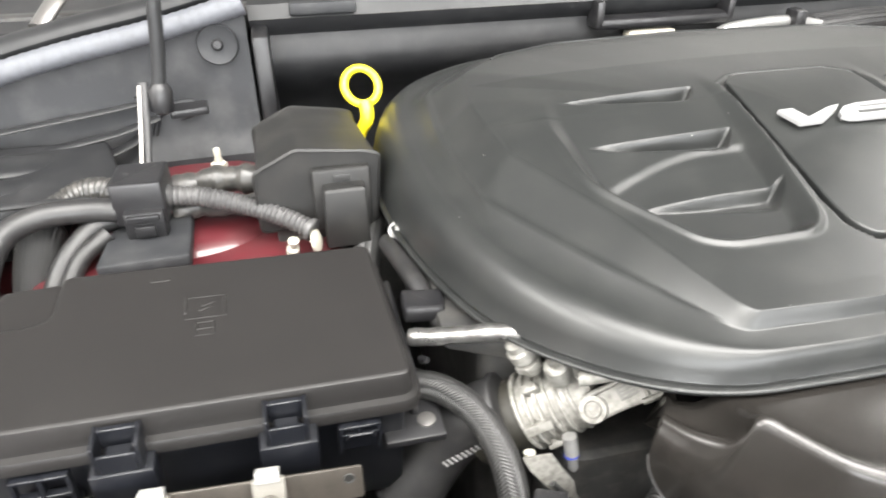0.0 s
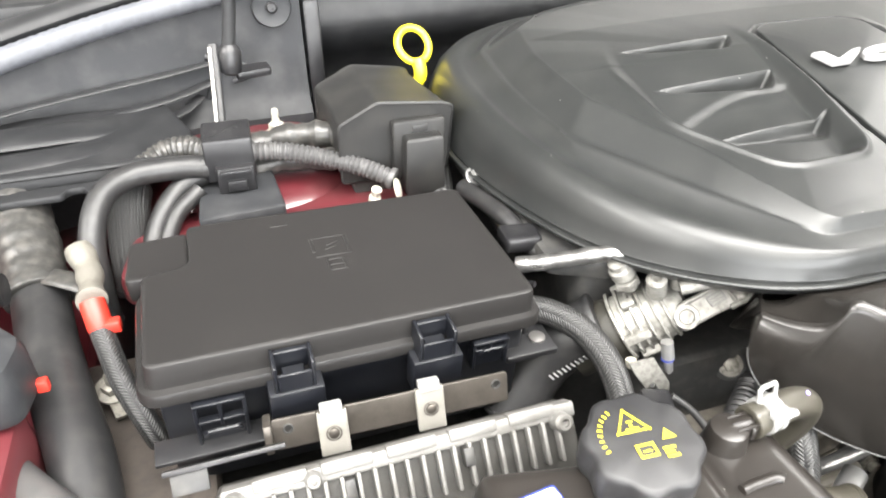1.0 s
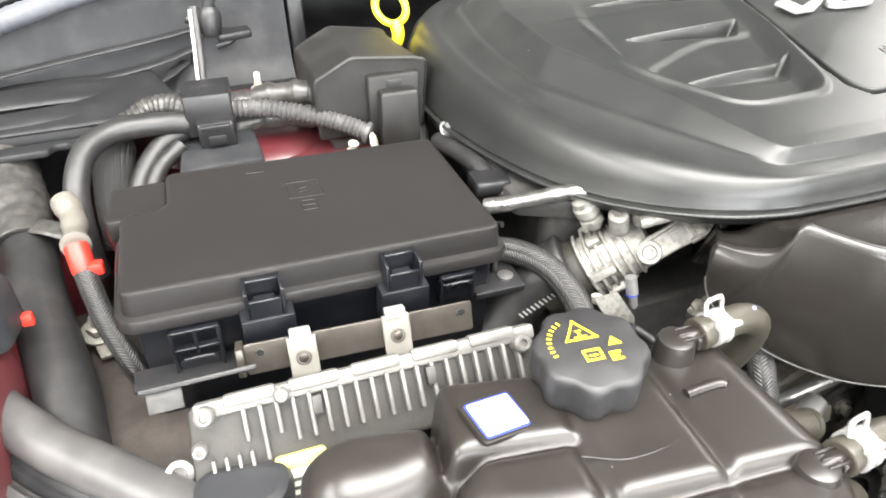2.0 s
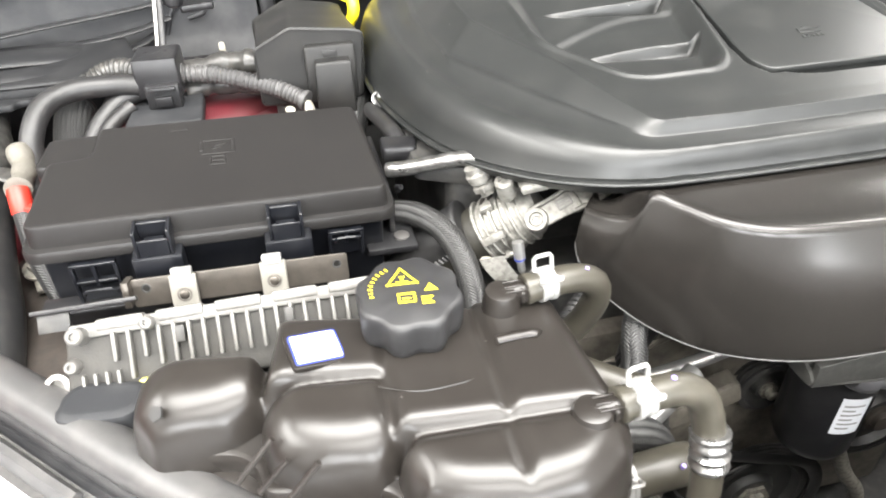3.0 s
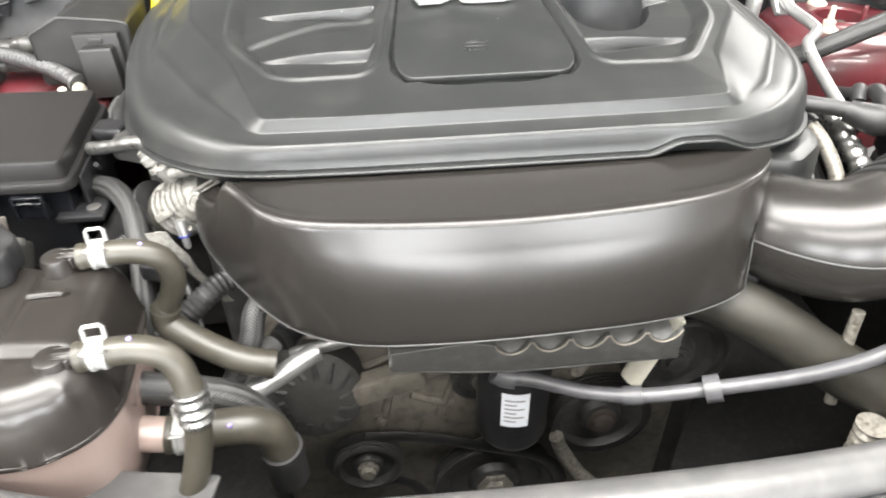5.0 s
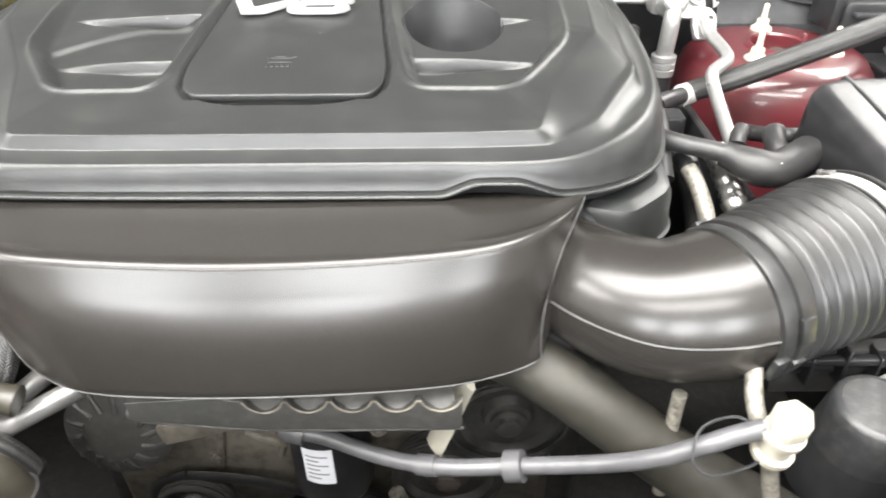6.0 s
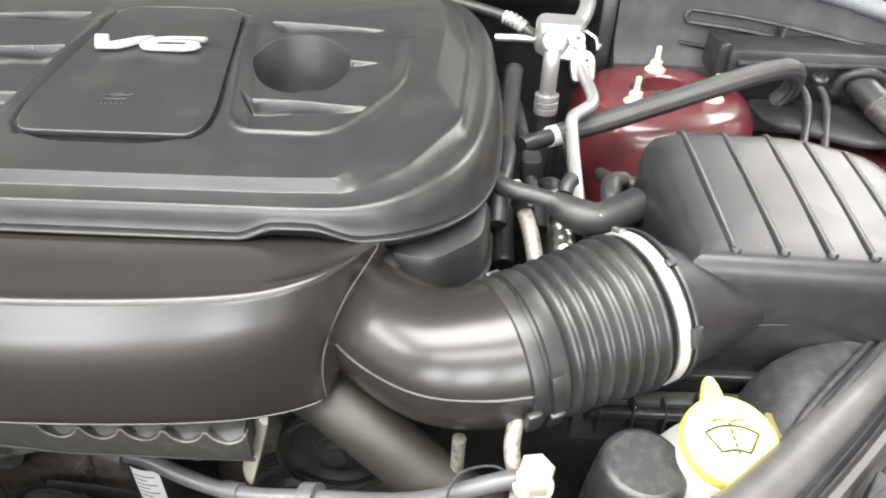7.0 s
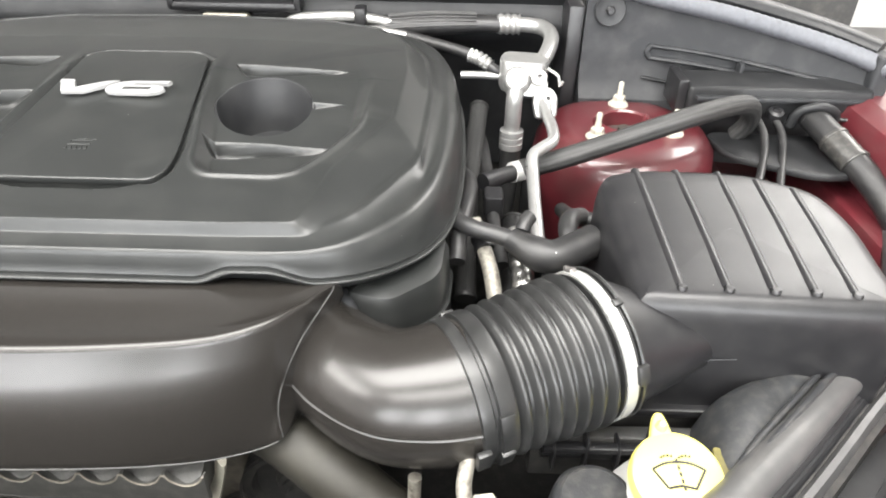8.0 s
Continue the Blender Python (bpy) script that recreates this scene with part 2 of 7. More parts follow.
GLOWP = plain("lit diffuser", (1.0, 0.98, 0.94), 0.5, 6.0)


# ---- mesh tools: all shapes are laid out in world metres ----
def finish(name, bm, mat, angle=38):
    bmesh.ops.recalc_face_normals(bm, faces=bm.faces)
    for f in bm.faces:
        f.smooth = True
    me = bpy.data.meshes.new(name)
    bm.to_mesh(me)
    bm.free()
    me.set_sharp_from_angle(angle=radians(angle))
    me.materials.append(mat)
    return me


def part(name, bm, mat, parent=None, label="", angle=38):
    """One mesh object; under a thing or a part where a parent is given."""
    ob = new(name, finish(name, bm, mat, angle))
    if parent:
        ob.parent = parent
        if parent.type == "EMPTY":
            ob.matrix_parent_inverse = parent.matrix_basis.inverted()
    return tagged(ob, label) if label else ob


def thing(name, label, category, at, group="", kind=""):
    ob = new(name)
    ob.empty_display_size = 0.02
    ob.location = at
    return tagged(ob, label, category, group, kind)


def solo(name, bm, mat, label, category, group="", kind="", angle=38):
    return tagged(part(name, bm, mat, angle=angle), label, category, group, kind)


def box(bm, x0, x1, y0, y1, z0, z1, bev=0.002, m=None, seg=2):
    r = bmesh.ops.create_cube(bm, size=1, matrix=(m or Matrix()) @ Matrix.LocRotScale(((x0 + x1) / 2, (y0 + y1) / 2, (z0 + z1) / 2), None, (x1 - x0, y1 - y0, z1 - z0)))
    if bev:
        edges = list({e for v in r["verts"] for e in v.link_edges})
        bmesh.ops.bevel(bm, geom=edges, offset=bev, segments=seg, affect="EDGES", profile=0.5)
    return bm


def cube(*a, **k):
    return box(bmesh.new(), *a, **k)


def loft(bm, rings, cap0=False, cap1=False, closed=True, uv=None):
    """Skin between rings of equally many points."""
    rows = [[bm.verts.new(p) for p in ring] for ring in rings]
    layer = bm.loops.layers.uv.get("along") or bm.loops.layers.uv.new("along") if uv else None
    n = len(rows[0])
    for i in range(len(rows) - 1):
        for j in range(n if closed else n - 1):
            k = (j + 1) % n
            f = bm.faces.new((rows[i][j], rows[i][k], rows[i + 1][k], rows[i + 1][j]))
            if uv:
                for loop, (a, b) in zip(f.loops, ((i, j), (i, j + 1), (i + 1, j + 1), (i + 1, j))):
                    loop[layer].uv = uv(a, b)
    if cap0:
        bm.faces.new(rows[0])
    if cap1:
        bm.faces.new(rows[-1])
    return rows


def spline(pts, step=0.006):
    """A smooth line through the points (Catmull-Rom), at about even steps."""
    p = [Vector(q) for q in pts]
    p = [2 * p[0] - p[1], *p, 2 * p[-1] - p[-2]]
    out = []
    for a, b, c, d in zip(p, p[1:], p[2:], p[3:]):
        n = max(2, int((c - b).length / step))
        for i in range(n):
            t = i / n
            out.append(0.5 * (2 * b + (c - a) * t + (2 * a - 5 * b + 4 * c - d) * t * t + (3 * b - a - 3 * c + d) * t ** 3))
    return [*out, p[-2]]


def tube(bm, pts, r, n=16, step=0.006, shape=None, flat=1.0, caps=True, raw=False):
    """A pipe along the points. shape(s, whole): the radius at s metres along; flat: height by width."""
    line = [Vector(p) for p in pts] if raw else spline(pts, step)
    s = [0.0]
    for a, b in zip(line, line[1:]):
        s.append(s[-1] + (b - a).length)
    tan = [(line[min(i + 1, len(line) - 1)] - line[max(i - 1, 0)]).normalized() for i in range(len(line))]
    side = tan[0].cross(Vector((0, 0, 1)))
    side = side.normalized() if side.length > 0.05 else Vector((1, 0, 0))
    rings = []
    for p, t, d in zip(line, tan, s):
        side = (side - t * side.dot(t)).normalized()
        up = side.cross(t)
        rr = shape(d, s[-1]) if shape else r
        rings.append([p + side * (rr * math.cos(2 * math.pi * j / n)) + up * (rr * flat * math.sin(2 * math.pi * j / n)) for j in range(n)])
    loft(bm, rings, caps, caps, uv=lambda a, b: (s[a], 2 * math.pi * r * b / n))
    return bm


def pipe(*a, **k):
    return tube(bmesh.new(), *a, **k)


def axis(p, d, up=(0, 0, 1)):
    """A frame at p whose z runs along d."""
    z = Vector(d).normalized()
    x = Vector(up).cross(z)
    x = x.normalized() if x.length > 0.01 else Vector((1, 0, 0))
    y = z.cross(x)
    return Matrix.Translation(p) @ Matrix((x, y, z)).transposed().to_4x4()


def turned(bm, m, profile, n=32, wave=None, open0=False):
    """A turned body: profile of (radius, height) along the frame's z. wave(angle, i): a factor on the radius."""
    rings = []
    for i, (r, h) in enumerate(profile):
        rings.append([m @ Vector((r * (wave(2 * math.pi * j / n, i) if wave else 1) * math.cos(2 * math.pi * j / n), r * (wave(2 * math.pi * j / n, i) if wave else 1) * math.sin(2 * math.pi * j / n), h)) for j in range(n)])
    loft(bm, rings, profile[0][0] > 0 and not open0, profile[-1][0] > 0)
    return bm


def lathe(*a, **k):
    return turned(bmesh.new(), *a, **k)


def rounded(poly, r=0.01, seg=5):
    """A polygon with its corners rounded."""
    out, n = [], len(poly)
    for i in range(n):
        a, b, c = (Vector(poly[(i + k) % n][:2]) for k in (-1, 0, 1))
        rr = poly[i][2] if len(poly[i]) > 2 else r
        u, v = (a - b), (c - b)
        k = min(rr, u.length * 0.48, v.length * 0.48)
        p, q = b + u.normalized() * k, b + v.normalized() * k
        for j in range(seg + 1):
            t = j / seg
            out.append(p * (1 - t) ** 2 + b * 2 * t * (1 - t) + q * t * t)
    return out


def inset(outline, d):
    """The outline moved inwards by d (it runs counter-clockwise)."""
    n, out = len(outline), []
    for i in range(n):
        a, b, c = outline[i - 1], outline[i], outline[(i + 1) % n]
        t = (c - a)
        t = t.normalized() if t.length else Vector((1, 0))
        out.append(b + Vector((-t.y, t.x)) * d)
    # where a corner is tighter than the inset, its points meet in one
    for _ in range(6):
        for i in range(n):
            k = (i + 1) % n
            if d > 0 and (out[k] - out[i]).dot(outline[k] - outline[i]) < 0:
                out[i] = out[k] = (out[i] + out[k]) / 2
    return out


def block(bm, outline, levels, m=None):
    """A body over a plan outline: levels of (inset, z) from the bottom to the top."""
    m = m or Matrix()
    d, z = levels[-1]
    loft(bm, [[m @ Vector((p.x, p.y, z)) for p in inset(outline, d)] for d, z in (*levels, (d + 0.0012, z))], True, True)
    return bm


def soft_block(outline, z0, z1, bev=0.003, m=None, draft=0.0):
    b = bev
    return block(bmesh.new(), outline, [(b, z0), (0.3 * b, z0 + 0.3 * b), (0, z0 + b), (draft, z1 - b), (draft + 0.3 * b, z1 - 0.3 * b), (draft + b, z1)], m)


def rect(x0, x1, y0, y1, r=0.01, seg=5):
    return rounded([(x0, y0), (x1, y0), (x1, y1), (x0, y1)], r, seg)


def smooth_loop(ctrl, n, ease=0.5):
    """A closed polygon with eased corners; ease 0.5 makes it one smooth curve (quadratic B-spline)."""
    k, out = len(ctrl), []
    for j in range(n):
        t = j * k / n
        i, f = int(t + 0.5), t - int(t + 0.5)
        a, b, c = (Vector(ctrl[(i + d) % k]) for d in (-1, 0, 1))
        if abs(f) >= ease:
            out.append(b.lerp(c, f) if f > 0 else b.lerp(a, -f))
        else:
            g = (f + ease) / (2 * ease)
            out.append(b.lerp(a, ease) * (1 - g) ** 2 + b * 2 * g * (1 - g) + b.lerp(c, ease) * g * g)
    return out


def ramp(x, a, b):
    t = min(1.0, max(0.0, (x - a) / (b - a)))
    return t * t * (3 - 2 * t)


def steps(x, table):
    for (a, p), (b, q) in zip(table, table[1:]):
        if x <= b:
            t = min(1.0, max(0.0, (x - a) / (b - a)))
            return p + (q - p) * t
    return table[-1][1]


def inside(x, y, poly):
    """Signed distance to a polygon: positive inside."""
    best, odd = 1e9, False
    for i in range(len(poly)):
        (ax, ay), (bx, by) = poly[i - 1], poly[i]
        dx, dy = bx - ax, by - ay
        t = min(1, max(0, ((x - ax) * dx + (y - ay) * dy) / (dx * dx + dy * dy)))
        best = min(best, math.hypot(x - ax - t * dx, y - ay - t * dy))
        if (ay > y) != (by > y) and x < ax + (y - ay) / (by - ay) * dx:
            odd = not odd
    return best if odd else -best


def bolt(name, parent, p, d, r=0.006, h=0.006, mat=None, washer=True):
    m = axis(p, d)
    bm = lathe(m, [(r * 1.7, 0), (r * 1.7, 0.0015), (r * 1.62, 0.002)] if washer else [(r, 0), (r, 0.001)], 20)
    turned(bm, m, [(r, 0.001), (r, h * 0.8), (r * 0.85, h), (r * 0.55, h * 1.02)], 6)
    return part(name, bm, mat or STEEL, parent)


def hose(name, pts, r, mat, label, category="hose", group="", **k):
    if r < 0.0115:
        return solo(name, pipe(pts, r, **k), mat, label, category, group)
    ob = thing(name, label, category, pts[0], group)
    part("tube", pipe(pts, r, **k), mat, ob)
    line = spline(pts)
    for a, b in ((line[0], line[2]), (line[-1], line[-3])):
        part("end_collar", lathe(axis(a, b - a), [(r * 0.8, 0), (r * 1.05, 0.0006), (r * 1.07, 0.003), (r * 1.05, 0.006), (r * 0.9, 0.0066)], 24), mat, ob)
    return ob


def rings_shape(r, depth, pitch):
    """Radius of a corrugated conduit."""
    return lambda s, whole: r + depth * (0.5 + 0.5 * math.cos(2 * math.pi * s / pitch)) ** 0.7 - depth

# ---- the workshop: plain shell round the car ----
RX0, RX1, RY0, RY1 = -3.6, 4.7, -5.0, 4.6
tagged(part("floor", cube(RX0, RX1, RY0, RY1, -0.1, 0, bev=0), CONCRETE), "grey stained concrete workshop floor", "floor", kind="structure")
tagged(part("ceiling", cube(RX0, RX1, RY0, RY1, CEILING, CEILING + 0.1, bev=0), WALLP), "white painted workshop ceiling", "ceiling", kind="structure")
for pane_x, pane_w, pane_z0, pane_z1 in PANES:
    win = tagged(thing("window_1", "high glazed workshop window letting in daylight", "window", (pane_x, RY0, pane_z0)), kind="structure")
    part("window_frame", cube(pane_x - pane_w / 2 - 0.05, pane_x + pane_w / 2 + 0.05, RY0, RY0 + 0.035, pane_z0 - 0.05, pane_z1 + 0.05, bev=0.008), WHITE, win)
    part("pane", cube(pane_x - pane_w / 2, pane_x + pane_w / 2, RY0 + 0.036, RY0 + 0.046, pane_z0, pane_z1, bev=0), GLOWP, win)
for wall_name, wx0, wx1, wy0, wy1 in (("wall_west", RX0 - 0.15, RX0, RY0, RY1), ("wall_east", RX1, RX1 + 0.15, RY0, RY1), ("wall_south", RX0, RX1, RY0 - 0.15, RY0), ("wall_north", RX0, RX1, RY1, RY1 + 0.15)):
    tagged(part(wall_name, cube(wx0, wx1, wy0, wy1, 0, CEILING, bev=0), WALLP), "plain pale painted workshop wall", "wall", kind="structure")
for px_, py_, sx_, sy_, watts_ in PANELS:
    light_ob = thing("ceiling_light", "long white ceiling light panel, switched on", "ceiling light", (px_, py_, CEILING), "ceiling lights of the workshop")
    part("frame", cube(px_ - sx_ / 2 - 0.03, px_ + sx_ / 2 + 0.03, py_ - sy_ / 2 - 0.03, py_ + sy_ / 2 + 0.03, CEILING - 0.07, CEILING - 0.002, bev=0.01), WHITE, light_ob)
    part("diffuser", cube(px_ - sx_ / 2, px_ + sx_ / 2, py_ - sy_ / 2, py_ + sy_ / 2, CEILING - 0.1, CEILING - 0.074, bev=0.005), GLOWP, light_ob)

# ---- the car's body round the engine bay ----
car = thing("car_body", "maroon car body with an open engine bay", "car", (0.566, 0.9, 0.0), kind="structure")
part("wheel_arch", cube(1.43, 1.445, 0.32, 1.02, 0.18, 0.70, bev=0.004), DEEP, car)
part("splash_shield", cube(-0.30, 1.43, -0.1, 1.02, 0.18, 0.20, bev=0.004), DEEP, car)
part("firewall", cube(-0.56, 1.69, 1.03, 1.06, 0.2, 1.06, bev=0.004), DEEP, car)
for side_x, sgn in ((-0.44, -1), (1.572, 1)):
    # apron: painted side rail of the bay, standing from the shield up to the fender
    part("apron", soft_block(rounded([(side_x - 0.03, -0.05), (side_x + 0.03, -0.05), (side_x + 0.03, 1.02), (side_x - 0.03, 1.02)], 0.01), 0.2, 0.84, 0.01), RED, car)
    shelf = side_x + sgn * 0.2
    part("fender", soft_block(rounded([(min(side_x, shelf), -0.2), (max(side_x, shelf), -0.2), (max(side_x, shelf), 1.6), (min(side_x, shelf), 1.6)], 0.05), 0.35, 0.95, 0.04), RED, car)
    rail_x = side_x + 0.12 if sgn < 0 else side_x - 0.12
    part("side_rail", soft_block(rect(min(side_x, rail_x), max(side_x, rail_x), -0.05, 0.95, 0.01), 0.60, 0.76, 0.012), RED, car)
part("front_panel", cube(-0.4, 1.53, -0.12, -0.09, 0.2, 0.80, bev=0.004), DEEP, car)


def tower(cx, cy, z, sgn):
    """Painted suspension tower: a dome that grows out of the apron, with a rolled ring round its opening."""
    bm = bmesh.new()
    m = Matrix.Translation((cx, cy, 0))
    turned(bm, m, [(0.152, z - 0.26), (0.149, z - 0.13), (0.145, z - 0.06), (0.140, z - 0.028), (0.126, z - 0.010), (0.108, z - 0.002), (0.085, z), (0.052, z), (0.047, z + 0.005), (0.043, z + 0.006), (0.040, z + 0.003), (0.040, z - 0.04)], 56)
    body = part("strut_tower", bm, RED, car, "maroon painted suspension tower")
    part("bearing_plate", lathe(m, [(0.0401, z - 0.02), (0.03, z - 0.016), (0.012, z - 0.018), (0.011, z - 0.006), (0.0, z - 0.006)], 32), AMBER, body, "rust-stained bearing plate")
    return body


TOWER_R, TOWER_L = (1.240, 0.770, 0.902), (-0.115, 0.775, 0.898)
tower(*TOWER_R, 1)
tower(*TOWER_L, -1)


def stud(name, x, y, z, tall, mat=IVORY, lean=(0, 0, 1)):
    """A strut-mount nut with a collar and a blunt capped stud."""
    ob = thing(name, "pale capped stud nut on a strut tower", "nut", (x, y, z), "strut tower nuts")
    m = axis((x, y, z), lean)
    part("collar", lathe(m, [(0.017, 0), (0.0165, 0.003), (0.012, 0.006), (0.011, 0.008)], 24), mat, ob)
    part("hex_nut", lathe(m, [(0.0105, 0.007), (0.0105, 0.015), (0.009, 0.0165), (0.006, 0.0168)], 6), mat, ob)
    part("stud_cap", lathe(m, [(0.0052, 0.016), (0.005, tall * 0.6), (0.0042, tall * 0.68), (0.0046, tall * 0.74), (0.0044, tall - 0.002), (0.003, tall), (0, tall)], 16), mat, ob)


for bx, by in ((1.243, 0.848), (1.305, 0.735), (1.184, 0.716)):
    stud("strut_nut", bx, by, 0.902, 0.040)
stud("strut_nut", -0.078, 0.828, 0.897, 0.036)
solo("tower_pin", lathe(axis((1.262, 0.745, 0.905), (0, 0, 1)), [(0.004, 0), (0.004, 0.022), (0.0028, 0.025), (0, 0.025)], 12), RED, "short maroon pin on a strut tower", "pin")


def side_baffle(sgn):
    """Upright grey liner between cowl and fender, with a ribbed ledge, tray and pale seal; sgn -1 left, 1 right."""
    cx = 0.578

    def X(u):
        return cx + sgn * u
    ob = thing("side_baffle", "grey plastic splash baffle with stepped ridges between cowl and fender", "panel", (X(0.8), 0.9, 0.85), "side baffles of the engine bay")
    # panel plan: from the cowl corner outwards, bending forwards; tops fall towards the fender
    line = [(0.600, 0.892, 1.078), (0.70, 0.890, 1.062), (0.82, 0.882, 1.040), (0.92, 0.868, 1.018), (1.0, 0.84, 1.000), (1.06, 0.79, 0.985)]
    bm = bmesh.new()
    rows = []
    for u, y, top in line:
        row = [(X(u), y - 0.030, 0.80), (X(u), y - 0.026, 0.905), (X(u), y - 0.012, 0.918), (X(u), y - 0.004, 0.935), (X(u), y, 0.96), (X(u), y + 0.004, top - 0.008), (X(u), y + 0.004, top), (X(u), y + 0.012, top + 0.002), (X(u), y + 0.016, top - 0.02), (X(u), y + 0.012, 0.80)]
        rows.append(row)
    loft(bm, rows, True, True)
    panel = part("panel", bm, PANEL, ob)
    # long raised ridges that sweep outwards along the foot of the panel
    for k, (z, out, r) in enumerate(((0.925, 0.010, 0.006),) if sgn > 0 else ((0.972, 0.010, 0.008), (0.945, 0.030, 0.009), (0.927, 0.050, 0.008))):
        pts = [(X(0.705 + 0.02 * k), 0.888 - out * 0.2, z + 0.014), (X(0.78), 0.882 - out * 0.7, z + 0.004), (X(0.88), 0.868 - out, z - 0.004), (X(0.98), 0.835 - out, z - 0.010), (X(1.06), 0.775 - out, z - 0.016)]
        part("ridge", pipe(pts, r, n=14, step=0.015, flat=0.34), TRAY, panel)
    if sgn > 0:
        for dz, rr in ((0.0, 0.005), (-0.020, 0.006)):
            part("ridge", pipe([(X(0.715), 0.889, 0.990 + dz), (X(0.80), 0.880, 0.982 + dz), (X(0.90), 0.862, 0.968 + dz), (X(1.0), 0.828, 0.955 + dz)], rr, n=12, step=0.015, flat=0.7), PANEL, panel)
        part("ridge_end", pipe([(X(0.715), 0.889, 0.991), (X(0.708), 0.889, 0.980), (X(0.715), 0.889, 0.969)], 0.005, n=12, step=0.004), PANEL, panel)
        part("rib_post", cube(X(0.855), X(0.862), 0.852, 0.872, 0.945, 0.975, bev=0.002), PANEL, panel)
    if sgn < 0:
        for outline_ in ([(0.735, 0.935), (0.722, 0.966), (0.712, 0.974), (0.680, 0.976), (0.677, 0.962), (0.700, 0.955)], [(0.742, 0.900), (0.735, 0.914), (0.690, 0.915), (0.682, 0.898)]):
            part("stepped_rib", pipe([(X(u), 0.884 - 0.02 * max(0, 0.95 - z), z) for u, z in outline_], 0.0036, n=10, step=0.004), PANEL, panel)
        # added dark block: fills the black gap past the flange
        part("gap_filler", soft_block(rounded([(X(1.2), 0.93), (X(0.60), 0.985), (X(0.60), 1.20), (X(1.2), 1.20)], 0.02), 0.98, 1.055, 0.01), TRAY, ob, "dark filler block behind the fender flange")
        part("hinge_arm", pipe([(X(0.86), 0.965, 1.06), (X(0.84), 1.00, 1.085), (X(0.82), 1.06, 1.11), (X(0.80), 1.14, 1.16)], 0.014, n=14, flat=0.6), STEEL, ob, "bright hinge arm")
    # push pin in a round dimple
    px0 = X(0.637)
    part("dimple", lathe(axis((px0, 0.889, 1.046), (0, -1, 0.1)), [(0.026, -0.002), (0.024, 0.003), (0.020, 0.001), (0.006, -0.001), (0, -0.001)], 32), PANEL, panel)
    part("push_pin", lathe(axis((px0, 0.889, 1.046), (0, -1, 0.1)), [(0.0075, 0), (0.0075, 0.004), (0.005, 0.007), (0.003, 0.007), (0.003, 0.004), (0, 0.004)], 12), BLACK, panel)
    # pale ribbed seal along the top edge
    edge = [(X(u), y + 0.004, top + 0.006) for u, y, top in line]
    edge = [(X(0.60), 0.900, 1.092)] + edge[1:]
    part("seal", pipe(edge, 0.014, n=16, step=0.0035, shape=lambda s, w: 0.0135 + 0.0012 * (0.5 + 0.5 * math.cos(s * 2 * math.pi / 0.012))), FOAM, ob, "pale grey ribbed rubber seal")
    top_rail = [(x, y + 0.040, z + 0.018) for x, y, z in edge]
    part("flange", pipe(top_rail, 0.026, n=16, step=0.02, flat=0.55), TRAY, ob, "black rolled fender flange")
    return ob


side_baffle(-1)
side_baffle(1)

# left tray in front of the baffle, with stepped front edge
tray = thing("fender_tray", "black plastic tray with a notched front lip", "tray", (-0.35, 0.78, 0.9))
part("deck", soft_block(rounded([(-0.60, 0.69), (-0.185, 0.69), (-0.18, 0.76), (-0.21, 0.86), (-0.60, 0.86)], 0.012), 0.925, 0.945, 0.004), TRAY, tray)
part("lip", soft_block(rounded([(-0.60, 0.664), (-0.315, 0.664), (-0.31, 0.676), (-0.295, 0.676), (-0.29, 0.664), (-0.275, 0.666), (-0.27, 0.688), (-0.60, 0.688)], 0.005), 0.926, 0.934, 0.002), TRAY, tray)
part("swell", pipe([(-0.62, 0.80, 0.947), (-0.42, 0.785, 0.950), (-0.30, 0.80, 0.945), (-0.215, 0.845, 0.925)], 0.030, n=18, step=0.015, flat=0.24), TRAY, tray)
part("swell", pipe([(-0.62, 0.735, 0.944), (-0.40, 0.73, 0.945), (-0.28, 0.75, 0.942), (-0.20, 0.80, 0.925)], 0.022, n=16, step=0.015, flat=0.2), TRAY, tray)
part("rim", pipe([(-0.60, 0.693, 0.946), (-0.34, 0.693, 0.946), (-0.19, 0.694, 0.947)], 0.006, n=10, step=0.03, flat=0.6), TRAY, tray)

# cowl: dark trough behind the engine, with a clipped edge strip
cowl = thing("cowl_panel", "dark plastic cowl trough behind the engine", "panel", (0.566, 1.0, 0.9), kind="structure")
bm = bmesh.new()
loft(bm, [[(x, y, z) for y, z in ((1.02, 0.70), (1.012, 0.92), (0.992, 0.945), (0.972, 0.965), (0.960, 0.985), (0.957, 1.005), (0.966, 1.022), (0.968, 1.032), (0.955, 1.045), (0.950, 1.058), (0.962, 1.075), (1.04, 1.090), (1.25, 1.12), (1.25, 1.06), (1.04, 1.05), (1.03, 0.70))] for x in (-0.02, 0.2, 0.566, 0.93, 1.178)], True, True)
part("trough", bm, TRAY, cowl)
part("side_cheek", cube(-0.018, 0.004, 0.895, 1.02, 0.80, 1.05, bev=0.004), BLACK, cowl)
part("side_cheek", cube(1.150, 1.176, 0.895, 1.02, 0.80, 1.05, bev=0.004), BLACK, cowl)
part("edge_clip", cube(0.035, 0.125, 0.945, 0.958, 1.062, 1.078, bev=0.003), PANEL, cowl, "grey edge clip strip")
part("hanger", cube(0.475, 0.70, 0.93, 0.965, 1.018, 1.034, bev=0.006), BLACK, cowl)
part("hanger", cube(0.475, 0.487, 0.93, 0.965, 1.02, 1.06, bev=0.003), BLACK, cowl)
part("hanger", cube(0.69, 0.702, 0.93, 0.965, 1.02, 1.06, bev=0.003), BLACK, cowl)
